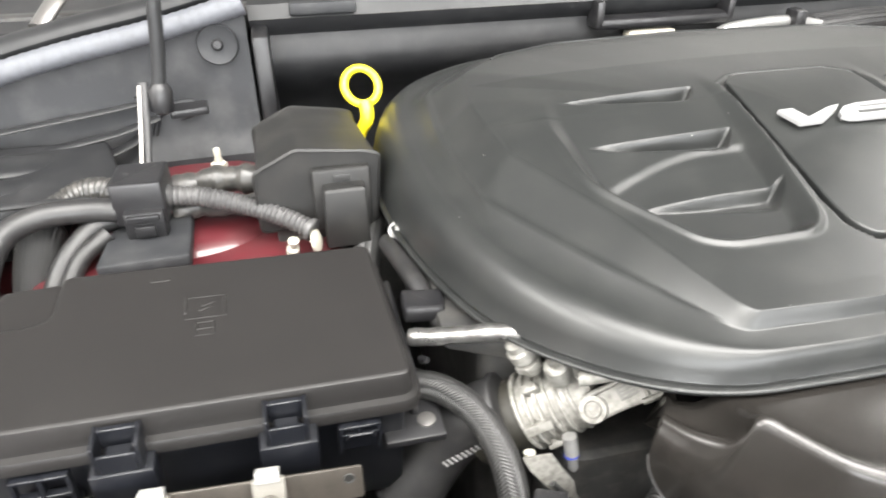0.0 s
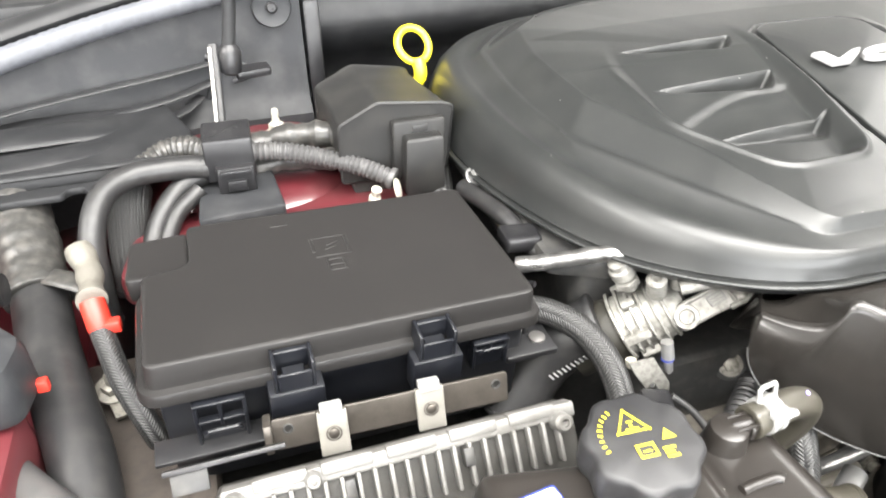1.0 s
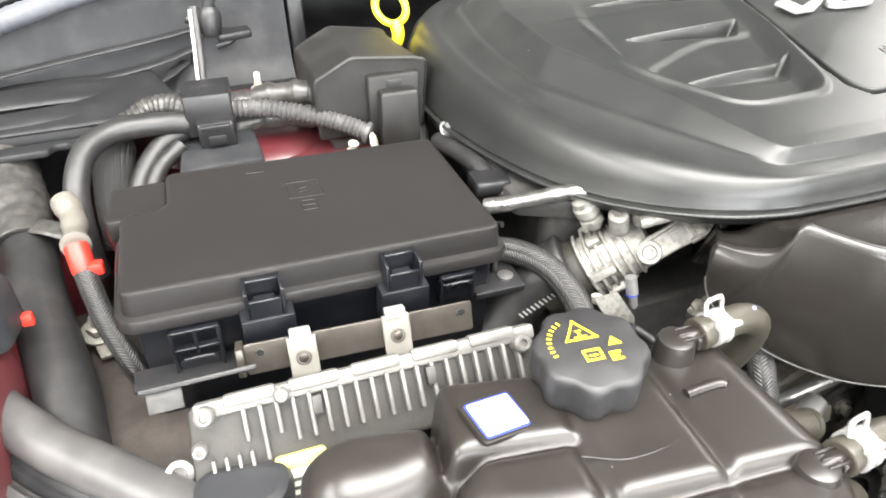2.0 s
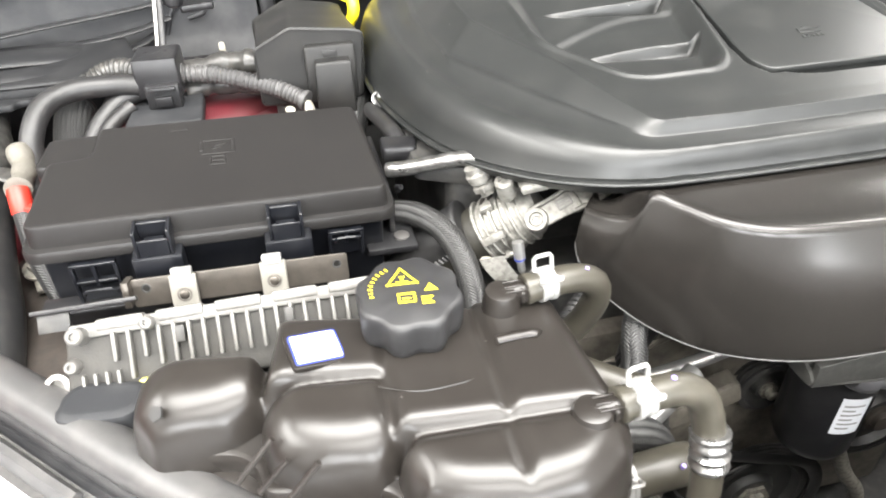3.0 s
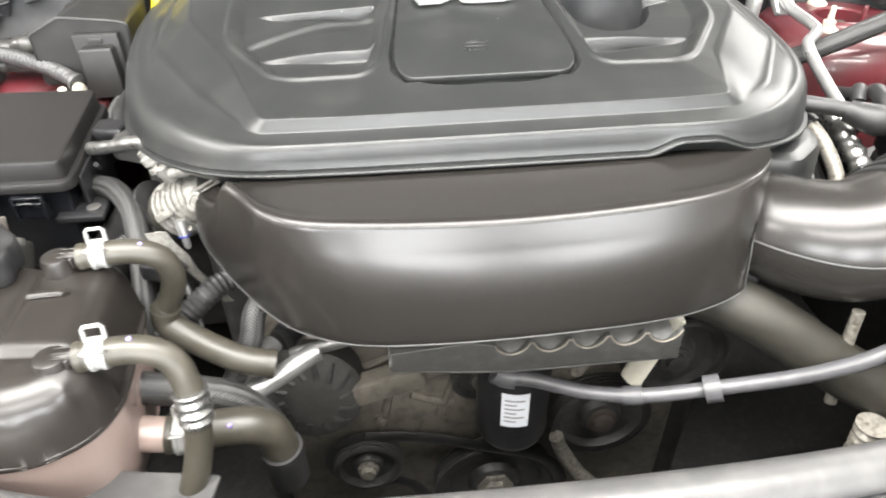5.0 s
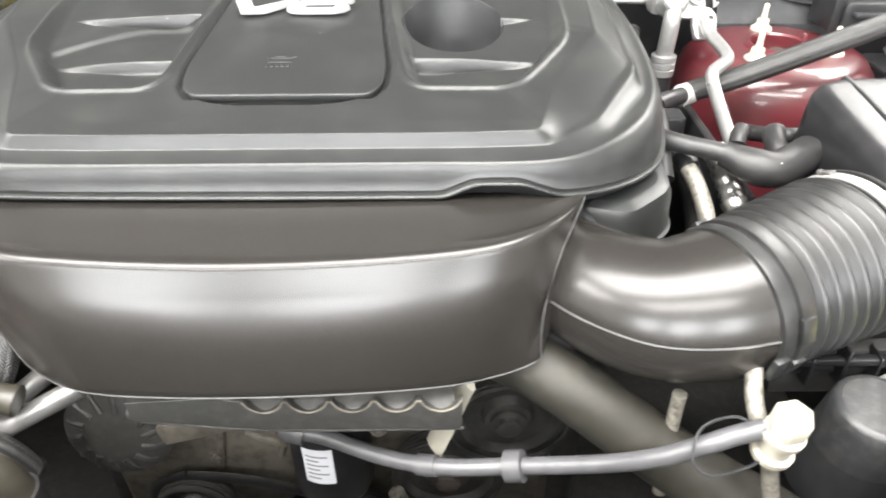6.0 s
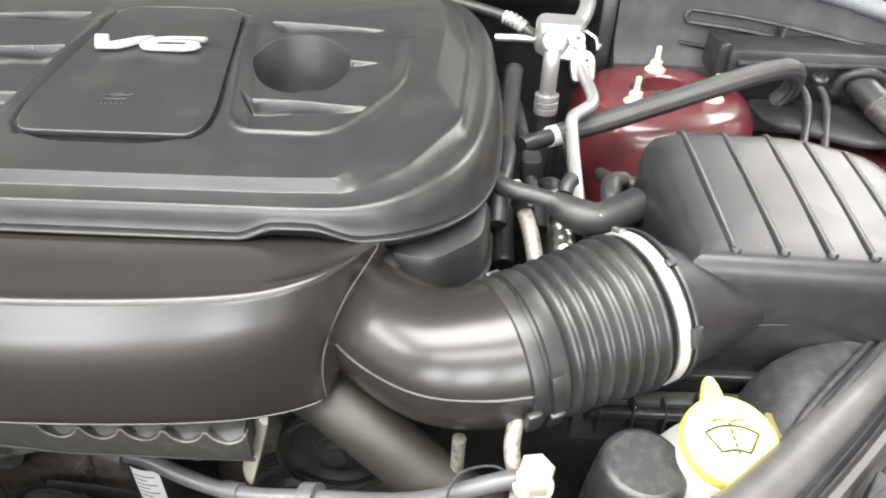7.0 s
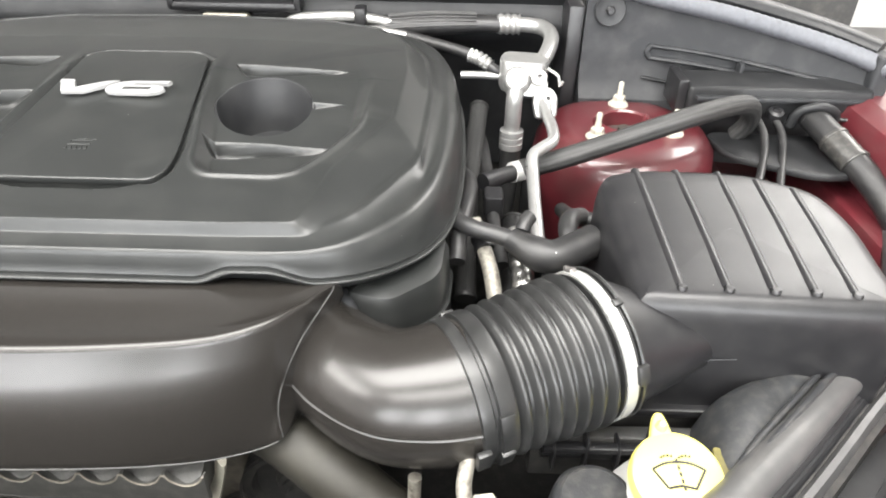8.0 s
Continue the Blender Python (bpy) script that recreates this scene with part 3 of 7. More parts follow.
part("patch", cube(0.53, 0.61, 0.93, 0.955, 0.994, 1.014, bev=0.006), IVORY, cowl, "stained ivory foam patch")

# open hood: only its dark underside closes the space above the cowl
bm = bmesh.new()
loft(bm, [[(x, y, z) for y, z in ((1.21, 1.33), (0.94, 1.82), (0.68, 2.25), (0.70, 2.28), (0.97, 1.85), (1.24, 1.36))] for x in (-0.385, 0.1, 0.566, 1.03, 1.515)], True, True)
hood = thing("hood", "raised maroon hood with a dark felt liner", "hood", (0.566, 1.21, 1.33), kind="structure")
part("skin", bm, RED, hood)
bm = bmesh.new()
loft(bm, [[(x, y, z) for y, z in ((1.19, 1.35), (0.928, 1.81), (0.68, 2.21), (0.675, 2.20), (0.915, 1.80), (1.18, 1.34))] for x in (0.24, 0.566, 0.892)], True, True)
part("liner", bm, FELT, hood, "dark felt liner")
# side frames out of view, added to shape what the engine cover reflects
for fx0, fx1 in ((-0.365, 0.225), (0.907, 1.495)):
    bm = bmesh.new()
    loft(bm, [[(x, y, z) for y, z in ((1.195, 1.35), (0.932, 1.81), (0.68, 2.22), (0.67, 2.21), (0.922, 1.80), (1.185, 1.34))] for x in (fx0, (fx0 + fx1) / 2, fx1)], True, True)
    part("reflection_frame", bm, HOODSIDE, hood, "unseen dark side frame that shapes reflections")

# ---- front: weatherstrip, shroud and radiator support ----
SEAL = [(-0.47, 0.60), (-0.40, 0.46), (-0.315, 0.345), (-0.235, 0.268), (-0.13, 0.170), (-0.02, 0.079), (0.08, 0.022), (0.20, -0.016), (0.35, -0.036), (0.566, -0.042)]
SEAL = [(x, y, 0.840) for x, y in SEAL] + [(1.132 - x, y, 0.840) for x, y in reversed(SEAL[:-1])]
strip = thing("weatherstrip", "grey rubber bulb weatherstrip along the front of the bay", "seal", (0.566, 0.0, 0.84))
part("bulb", pipe([(x, y, 0.837) for x, y, z in SEAL], 0.0190, n=20, step=0.012, flat=0.92), RUBBER, strip)
part("foot", pipe([(x, y - 0.016, z - 0.016) for x, y, z in SEAL], 0.010, n=12, step=0.012, flat=0.5), TRAY, strip)


def sweep(name, line, prof, mat, parent, label=""):
    """A section of (forward, z) pairs swept along a plan line, forward being away from the engine."""
    pts = spline(line, 0.02)
    rows = []
    for i, p in enumerate(pts):
        t = (pts[min(i + 1, len(pts) - 1)] - pts[max(i - 1, 0)]).normalized()
        out = Vector((t.y, -t.x, 0)).normalized()
        rows.append([(p.x + out.x * f, p.y + out.y * f, z) for f, z in prof])
    bm = bmesh.new()
    loft(bm, rows, True, True)
    return part(name, bm, mat, parent, label)


shroud = thing("front_shroud", "pale satin plastic shroud in front of the weatherstrip", "shroud", (0.566, -0.15, 0.7), kind="structure")
sweep("step", SEAL, [(0.008, 0.784), (0.008, 0.822), (0.024, 0.824), (0.028, 0.818), (0.030, 0.784)], TRAY, shroud)
RUN = spline(SEAL, 0.012)
for run in ([p for p in RUN if p.x < -0.152], [p for p in RUN if p.x > -0.066]):
    sweep("lip", run, [(0.030, 0.774), (0.030, 0.816), (0.034, 0.822), (0.040, 0.821), (0.044, 0.812), (0.044, 0.774)], RUBBER, shroud)
for run, coat in (([p for p in RUN if p.x < -0.152], FASCIA), ([p for p in RUN if -0.066 < p.x < 1.17], FASCIA), ([p for p in RUN if p.x > 1.165], TRAY)):
    low = 0.0 if coat is FASCIA else 0.05
    sweep("skin", run, [(0.046, 0.684), (0.046, 0.804 - low), (0.075, 0.8065 - low), (0.075, 0.684)], coat, shroud)
    sweep("skin", run, [(0.075, 0.684), (0.0752, 0.8065 - low), (0.10, 0.808 - low), (0.18, 0.796 - low), (0.26, 0.764 - low), (0.30, 0.684)], coat, shroud)
sweep("skin", [p for p in RUN if -0.160 < p.x < -0.058], [(0.083, 0.684), (0.083, 0.807), (0.10, 0.808), (0.18, 0.796), (0.26, 0.764), (0.30, 0.684)], FASCIA, shroud)
cup = (-0.111, 0.119)
part("bolt_pocket", lathe(axis((*cup, 0.815), (0, 0, 1)), [(0.046, -0.014), (0.046, -0.009), (0.044, -0.007), (0.040, -0.007), (0.037, -0.010), (0.035, -0.04), (0, -0.04)], 40), TRAY, shroud, "recessed bolt pocket")
part("bolt_head", lathe(axis((cup[0] + 0.008, cup[1] - 0.010, 0.776), (0, 0, 1)), [(0.018, 0), (0.018, 0.006), (0.012, 0.008), (0.010, 0.016), (0, 0.0165)], 24), IVORY, shroud)

support = thing("radiator_support", "dark radiator support and fan shroud", "support", (0.566, 0.02, 0.6), kind="structure")
sweep("beam", SEAL, [(-0.02, 0.704), (-0.015, 0.812), (0.02, 0.822), (0.05, 0.804), (0.05, 0.704)], DEEP, support)
part("fan_shroud", soft_block(rect(0.25, 1.03, -0.02, 0.05, 0.01), 0.25, 0.62, 0.01), DEEP, support)
part("top_shelf", soft_block(rounded([(0.13, 0.055), (0.28, 0.030), (0.285, 0.060), (0.13, 0.085)], 0.004), 0.772, 0.777, 0.001), RUBBER, support, "pale grey shroud corner")

# ---- engine cover ----
LIP = [(.56, .282, .949), (.76, .282, .948), (.845, .284, .946), (.905, .320, .938), (.948, .375, .932), (.970, .46, .928), (.978, .62, .925), (.974, .79, .93), (.93, .885, .945), (.80, .915, .955),
       (.56, .92, .96), (.33, .915, .955), (.19, .88, .945), (.112, .80, .93), (.110, .64, .925), (.128, .52, .930), (.165, .405, .936), (.225, .33, .944), (.295, .284, .952), (.38, .282, .950)]
SHOULDER = [(.56, .288, .974), (.76, .288, .974), (.836, .290, .974), (.893, .333, .978), (.933, .39, .982), (.952, .47, .986), (.957, .62, .992), (.946, .76, .997), (.90, .85, 1.006), (.79, .882, 1.010),
            (.56, .888, 1.014), (.34, .882, 1.010), (.225, .85, 1.006), (.150, .77, .997), (.141, .63, .992), (.152, .53, .986), (.186, .425, .982), (.240, .35, .978), (.306, .294, .975), (.38, .289, .974)]
RIDGE = [(.56, .3055, .9785), (.75, .3055, .9785), (.822, .3085, .9785), (.872, .345, .987), (.928, .445, .996), (.932, .53, .999), (.936, .62, 1.004), (.925, .74, 1.011), (.88, .822, 1.020), (.78, .850, 1.025),
         (.56, .855, 1.028), (.35, .850, 1.025), (.25, .822, 1.020), (.178, .75, 1.011), (.170, .65, 1.005), (.173, .58, 1.000), (.182, .507, .996), (.247, .400, .989), (.318, .3085, .9785), (.40, .3055, .9785)]
INNER = [(.56, .310, .991), (.74, .310, .991), (.812, .314, .991), (.832, .410, 1.001), (.890, .505, 1.018), (.895, .57, 1.024), (.899, .64, 1.030), (.890, .73, 1.036), (.85, .79, 1.037), (.76, .822, 1.038),
         (.56, .828, 1.040), (.37, .822, 1.038), (.28, .79, 1.037), (.228, .74, 1.036), (.213, .66, 1.031), (.215, .61, 1.027), (.222, .551, 1.020), (.284, .440, 1.005), (.328, .314, .991), (.41, .310, .991)]
MID = 0.566
CROWN = [(0.30, 0.99), (0.33, 0.994), (0.38, 1.003), (0.50, 1.028), (0.60, 1.043), (0.70, 1.047), (0.80, 1.044), (0.86, 1.038)]
POCKET = [(0.124, 0.405), (0.138, 0.388), (0.212, 0.388), (0.232, 0.398), (0.288, 0.485), (0.292, 0.60), (0.262, 0.69), (0.088, 0.695), (0.094, 0.60)]
DOOR = [(-0.088, 0.368), (0.088, 0.368), (0.102, 0.388), (0.104, 0.42), (0.082, 0.625), (0.060, 0.642), (-0.060, 0.642), (-0.082, 0.625), (-0.104, 0.42), (-0.102, 0.388)]
POCKET = [(p.x, p.y) for p in rounded(POCKET, 0.024, 5)]
WELL = (0.737, 0.528, 0.057)


def louvres(u):
    """Back edges and depths of the louvres of the pocket at u."""
    return ((0.458, 0.017), (0.540, 0.014), (0.614, 0.016)) if u > 0 else ((0.458, 0.012), (0.546, 0.018), (0.626, 0.018))


def lens(u):
    """How wide a louvre is at u, 0 to 1: blunt towards the middle, pointed towards the side."""
    v = (u - 0.110) / (0.278 - 0.110)
    return 0.0 if not 0 < v < 1 else min(ramp(v, 0.0, 0.16), min(1.0, (1 - v) / 0.75) ** 0.8)


def cover_height(x, y):
    u = x - MID
    z = steps(y, CROWN) - 0.12 * u * u
    # sunk side pockets
    d = inside(abs(u), y, POCKET)
    sunk = ramp(d, -0.003, 0.014)
    z -= 0.015 * (1 - ramp(y, 0.42, 0.675)) * sunk
    # rounded bead along the front and outer rim of the pocket
    z += 0.0030 * math.exp(-((d + 0.0050) / 0.0036) ** 2) * (1 - ramp(y, 0.50, 0.62))
    if d > 0:
        # louvres: lens-shaped scoops, steep at the back and soft to the front
        for yt, deep in louvres(u):
            w = lens(abs(u))
            k = (yt - y) / (0.030 * w + 1e-5)
            if 0 < k < 1:
                z -= deep * ramp(w, 0.10, 0.80) * ramp(k, 0.0, 0.16) * (1 - ramp(k, 0.28, 1.0))
        if u < 0:
            # low crest across the floor, bowed to the front at its outer end
            crest = 0.520 - 1.0 * max(0.0, -u - 0.17) ** 1.5
            z -= 0.0035 * ramp(crest - y, -0.002, 0.009) * (1 - ramp(crest - y, 0.02, 0.075)) * ramp(d, 0.004, 0.02)
    # gap round the filler door, and finger slot before it
    d = inside(u, y, DOOR)
    z -= 0.007 * ramp(d, -0.003, 0.001)
    if y < 0.372 and abs(u) < 0.075:
        z -= 0.013 * ramp(y, 0.3555 + 0.010 * (abs(u) / 0.075) ** 4, 0.3585 + 0.010 * (abs(u) / 0.075) ** 4) * (1 - ramp(abs(u), 0.070, 0.075))
    return z


def engine_cover():
    ob = thing("engine_cover", "black moulded plastic engine cover with sunk side pockets", "engine cover", (0.56, 0.6, 0.93))
    n = 1000
    lip, sh, rd, inn = (smooth_loop(c, n, k) for c, k in ((LIP, 0.5), (SHOULDER, 0.5), (RIDGE, 0.15), (INNER, 0.11)))
    # raised arch in the front lip
    for p in lip:
        if p.y < 0.32:
            p.z += 0.013 * ramp(p.x, 0.715, 0.755) * (1 - ramp(p.x, 0.785, 0.835))
    mid = Vector((0.56, 0.58, 0))

    def out(p, d):
        o = Vector((p.x - mid.x, p.y - mid.y, 0)).normalized()
        return p + o * d
    # thin flange below a fine groove along the hem
    rings = [[out(p, d) - Vector((0, 0, z)) for p in lip] for d, z in ((-0.008, 0.02), (0.004, 0.0075), (0.0062, 0.0068), (0.0066, 0.0055), (0.0062, 0.0042), (0.0050, 0.0036), (0.0008, 0.0036), (0.0006, 0.0012), (0.0014, 0.0002), (0.0008, -0.0008))]
    for t in (0.25, 0.5, 0.7, 0.85, 0.95, 1.0):
        # the skirt bulges between lip and shoulder
        rings.append([Vector((a.x + (b.x - a.x) * t ** 1.9, a.y + (b.y - a.y) * t ** 1.9, a.z + (b.z - a.z) * math.sin(t * math.pi / 2))) for a, b in zip(lip, sh)])
    # hollow between shoulder and ridge, in one smooth sweep
    for t in (0.1, 0.22, 0.35, 0.5, 0.65, 0.8, 0.92):
        rings.append([Vector((a.x + (b.x - a.x) * t, a.y + (b.y - a.y) * t, a.z + (b.z - a.z) * t ** (1.25 + 0.35 * ramp(a.y, 0.30, 0.36)) - 0.0016 * ramp(a.y, 0.30, 0.36) * math.sin(math.pi * t))) for a, b in zip(sh, rd)])
    rings.append([p.copy() for p in rd])

    def profile(t, y):
        """Rise from ridge to top: soft along the front edge, a flat facet round the sides."""
        w = ramp(y, 0.308, 0.345)
        return (1 - w) * (0.35 * t + 0.65 * ramp(t, -0.15, 1.1) / ramp(1.0, -0.15, 1.1)) + w * (0.10 * t + 0.90 * min(1.0, max(0.0, (t - 0.14) / 0.78)))
    for t in (0.08, 0.14, 0.20, 0.3, 0.4, 0.52, 0.65, 0.86, 0.92, 0.97):
        rings.append([Vector((a.x + (b.x - a.x) * t, a.y + (b.y - a.y) * t, a.z + (b.z - a.z) * profile(t, a.y))) for a, b in zip(rd, inn)])
    deep = 190
    lifts = [p.z - cover_height(p.x, p.y) for p in inn]
    for k in range(deep + 1):
        s = k / deep
        ring = []
        for p, rise in zip(inn, lifts):
            c = Vector((min(0.668, max(0.464, p.x)), 0.58, 0))
            x, y = p.x + (c.x - p.x) * s, p.y + (c.y - p.y) * s
            dx, dy = x - WELL[0], y - WELL[1]
            r = math.hypot(dx, dy)
            if abs(r - WELL[2]) < 0.0020 and r > 1e-6:
                x, y = WELL[0] + dx / r * WELL[2], WELL[1] + dy / r * WELL[2]
            z = cover_height(x, y) + rise * (1 - s) ** 2
            ring.append(Vector((x, y, z)))
        rings.append(ring)
    bm = bmesh.new()
    loft(bm, rings)
    gone = [f for f in bm.faces if all(math.hypot(v.co.x - WELL[0], v.co.y - WELL[1]) < WELL[2] + 0.0003 and v.co.z > 0.98 for v in f.verts)]
    bmesh.ops.delete(bm, geom=gone, context="FACES")
    bmesh.ops.remove_doubles(bm, verts=bm.verts, dist=0.0002)
    part("shell", bm, COVER, ob, angle=60)
    # raised bead parallel to the back edge
    back_line = [p + Vector((0, 0, 0.0004)) for p in inn if p.y > 0.772]
    part("back_bead", pipe(back_line[::6], 0.0016, n=8, raw=True), COVER, ob)
    # well round the oil filler
    bm, turns = bmesh.new(), [k * math.pi / 48 for k in range(96)]
    edge = [(WELL[0] + WELL[2] * math.cos(a), WELL[1] + WELL[2] * math.sin(a)) for a in turns]
    level = [cover_height(x + 0.002 * math.cos(a), y + 0.002 * math.sin(a)) for (x, y), a in zip(edge, turns)]
    loft(bm, [[Vector((x - d * math.cos(a), y - d * math.sin(a), z - drop)) for (x, y), z, a in zip(edge, level, turns)] for d, drop in ((-0.0020, 0.004), (-0.0014, 0.0004), (-0.0004, -0.0007), (0.0008, -0.0003), (0.0018, 0.0022), (0.0030, 0.070), (0.0036, 0.0715), (0.02, 0.0718), (0.05, 0.072))], False, True)
    part("filler_well", bm, TRAY, ob, "round well round the oil filler", angle=40)
    # filler door: a plate that sits in its gap
    bm = bmesh.new()
    outline = rounded([(MID + u, y, 0.012) for u, y in DOOR], 0.012, 5)
    outline = inset(outline, 0.0028)
    rings = []
    for dd, dz in ((0.001, -0.006), (0.0, -0.002), (0.0004, 0.0006), (0.0016, 0.0014)):
        rings.append([Vector((p.x, p.y, steps(p.y, CROWN) - 0.12 * (p.x - MID) ** 2 + dz)) for p in inset(outline, dd)])
    mid_d = Vector((MID, 0.505, 0))
    for t in (0.008, 0.02, 0.25, 0.5, 0.75, 0.97):
        rings.append([Vector((p.x + (mid_d.x - p.x) * t, p.y + (mid_d.y - p.y) * t, 0)) for p in rings[3]])
        for p in rings[-1]:
            p.z = steps(p.y, CROWN) - 0.12 * (p.x - MID) ** 2 + 0.0014
    loft(bm, rings, False, True)
    door = part("oil_door", bm, COVER, ob, "flush black door with silver emblem")
    m = Matrix.Translation((0.560, 0.526, 1.0365)) @ Matrix.Rotation(radians(11.5), 4, "X") @ Matrix.Diagonal((0.98, 0.80, 1, 1))
    shear = Matrix(((1, -0.12, 0, 0), (0, 1, 0, 0), (0, 0, 1, 0), (0, 0, 0, 1)))
    # wide letters, each a bevelled slab
    def slab(name, pts):
        bm = bmesh.new()
        vs = [bm.verts.new((x, y, 0)) for x, y in pts]
        f = bm.faces.new(vs)
        r = bmesh.ops.extrude_face_region(bm, geom=[f])
        top = [v for v in r["geom"] if isinstance(v, bmesh.types.BMVert)]
        for v in top:
            v.co.z = 0.0048
        rim = [e for e in bm.edges if all(v.co.z > 0.004 for v in e.verts)]
        bmesh.ops.bevel(bm, geom=rim, offset=0.0009, segments=2, affect="EDGES")
        bm.transform(m @ shear)
        return part(name, bm, EMBLEM, door, "raised silver letter")
    slab("letter_v", [(-0.067, 0.016), (-0.050, 0.017), (-0.045, -0.004), (-0.012, 0.013), (0.005, 0.017), (-0.006, 0.006), (-0.034, -0.014), (-0.061, -0.015)])
    six = [(0.067, 0.017), (0.030, 0.016), (0.016, 0.011), (0.006, 0.000), (0.004, -0.008), (0.008, -0.014), (0.016, -0.016), (0.046, -0.016), (0.056, -0.012), (0.062, -0.004), (0.060, 0.003), (0.052, 0.006), (0.028, 0.006), (0.032, 0.010), (0.064, 0.011)]
    slab("letter_six", [(0.069 - (0.067 - x) * 1.24, y) for x, y in six])
    eye_m = m @ shear
    part("letter_gap", soft_block([Vector((x, y)) for x, y in ((0.012, -0.007), (0.044, -0.007), (0.047, -0.002), (0.014, -0.002))], 0.0046, 0.0054, 0.0002, eye_m), COVER, door, "dark counter of the letter")
    # oil-can mark in low relief
    im = Matrix.Translation((0.5595, 0.427, 1.0137)) @ Matrix.Rotation(radians(11.5), 4, "X")
    for k, (x0, x1, y0, y1) in enumerate(((-0.012, 0.012, 0.004, 0.007), (-0.014, -0.011, -0.003, 0.007), (0.009, 0.015, 0.006, 0.009), (-0.006, 0.004, 0.007, 0.010), (-0.013, 0.011, -0.003, 0.0), (-0.015, -0.012, -0.011, -0.006), (-0.0095, -0.0065, -0.011, -0.006), (-0.004, -0.001, -0.011, -0.006), (0.0015, 0.0045, -0.011, -0.006), (0.007, 0.010, -0.011, -0.006))):
        part("mark", cube(x0, x1, y0, y1, 0, 0.0012, bev=0.0004, m=im, seg=1), COVER, door)
    return ob


engine_cover()

# ---- front intake cover ----
RIM = [(.2576, .2924, .924), (.268, .272, .928), (.2815, .2545, .935), (.289, .2485, .947), (.297, .2475, .9605), (.311, .233, .959), (.333, .205, .957), (.365, .187, .955), (.41, .181, .952), (.48, .179, .948), (.56, .180, .945), (.66, .185, .945), (.75, .194, .948), (.80, .212, .951), (.832, .243, .949), (.852, .281, .941)]
HEM = [(.249, .286, .893), (.251, .282, .878), (.258, .274, .862), (.268, .266, .850), (.28, .254, .839), (.30, .235, .827), (.322, .213, .821), (.355, .186, .819), (.41, .156, .826), (.48, .146, .829), (.56, .144, .830), (.66, .150, .828), (.73, .163, .822), (.772, .176, .820), (.798, .184, .824), (.8098, .1885, .829)]
BACK = [(.272, .312, .922), (.276, .306, .922), (.288, .300, .924), (.296, .297, .930), (.305, .296, .936), (.32, .292, .938), (.34, .291, .939), (.37, .290, .940), (.42, .289, .940), (.48, .288, .940), (.56, .288, .940), (.66, .288, .940), (.75, .288, .940), (.80, .289, .940), (.832, .290, .940), (.856, .292, .940)]


def line_through(pts, n):
    """n points of a smooth line, evenly spread over its control points, so that lines with equally many controls run abreast."""
    p = [Vector(q) for q in pts]
    p = [2 * p[0] - p[1], *p, 2 * p[-1] - p[-2]]
    out = []
    for i in range(n):
        at = i * (len(pts) - 1) / (n - 1)
        k = min(int(at), len(pts) - 2)
        t, (a, b, c, d) = at - k, p[k:k + 4]
        out.append(0.5 * (2 * b + (c - a) * t + (2 * a - 5 * b + 4 * c - d) * t * t + (3 * b - a - 3 * c + d) * t ** 3))
    return out


def intake_cover():
    ob = thing("intake_cover", "satin bronze-black front intake cover with a sharp top ridge", "intake cover", (0.56, 0.24, 0.82))
    n = 150
    rim, hem, back = (line_through(c, n) for c in (RIM, HEM, BACK))
    cols = []
    for i, (a, b, c) in enumerate(zip(rim, hem, back)):
        out = Vector((b.x - c.x, b.y - c.y, 0))
        out = out.normalized() if out.length > 0.001 else Vector((0, -1, 0))
        w = min(1.0, (a - c).length / 0.06)
        col = [c + Vector((0, 0.02, -0.05)), c + Vector((0, 0.003, -0.004)), c]
        for t in (0.2, 0.4, 0.55, 0.7, 0.8):
            # hollow top face that sweeps up to the ridge
            p = c.lerp(a, t)
            p.z -= 0.007 * w * math.sin(math.pi * t) * (0.5 + 0.5 * t)
            col.append(p)
        # rolled ridge of about 8 mm radius
        rr = 0.0085 * (0.35 + 0.65 * w)
        for g in range(6):
            an = radians(18 * g - 5)
            col.append(a + out * (rr * math.sin(an) - 0.3 * rr) + Vector((0, 0, rr * (math.cos(an) - 1))))
        for t in (0.2, 0.3, 0.4, 0.5, 0.6, 0.72, 0.84, 0.93):
            # face first hollow below the ridge, then full
            p = a.lerp(b, t)
            bulge = 0.011 * math.sin(math.pi * t ** 0.75) * w
            # the end is cut back below its horn, then falls straight to the hem
            cut = ramp(i / (n - 1), 0.925, 1.0) * math.sin(math.pi * t ** 0.8)
            col.append(p + out * bulge + Vector((-0.020, -0.034, -0.004)) * cut)
        col += [b + out * 0.0005 + Vector((0, 0, 0.0012)), b, b - out * 0.002 - Vector((0, 0, 0.0008)), b - out * 0.03 + Vector((0, 0, 0.004)), b - out * 0.05 + Vector((0, 0, 0.03))]
        cols.append(col)
    bm = bmesh.new()
    loft(bm, cols, True, True, closed=False)
    part("shell", bm, SATIN, ob, angle=70)
    # lighter grey than the shell: the bright edge highlights are in the colour
    part("end_edge", pipe(cols[-1][10:23], 0.0006, n=8, raw=True), RUBBER, ob)
    part("hem_lip", pipe([p + Vector((0, 0, -0.0005)) for p in hem[::6]], 0.0009, n=8, step=0.01), RUBBER, ob)


intake_cover()

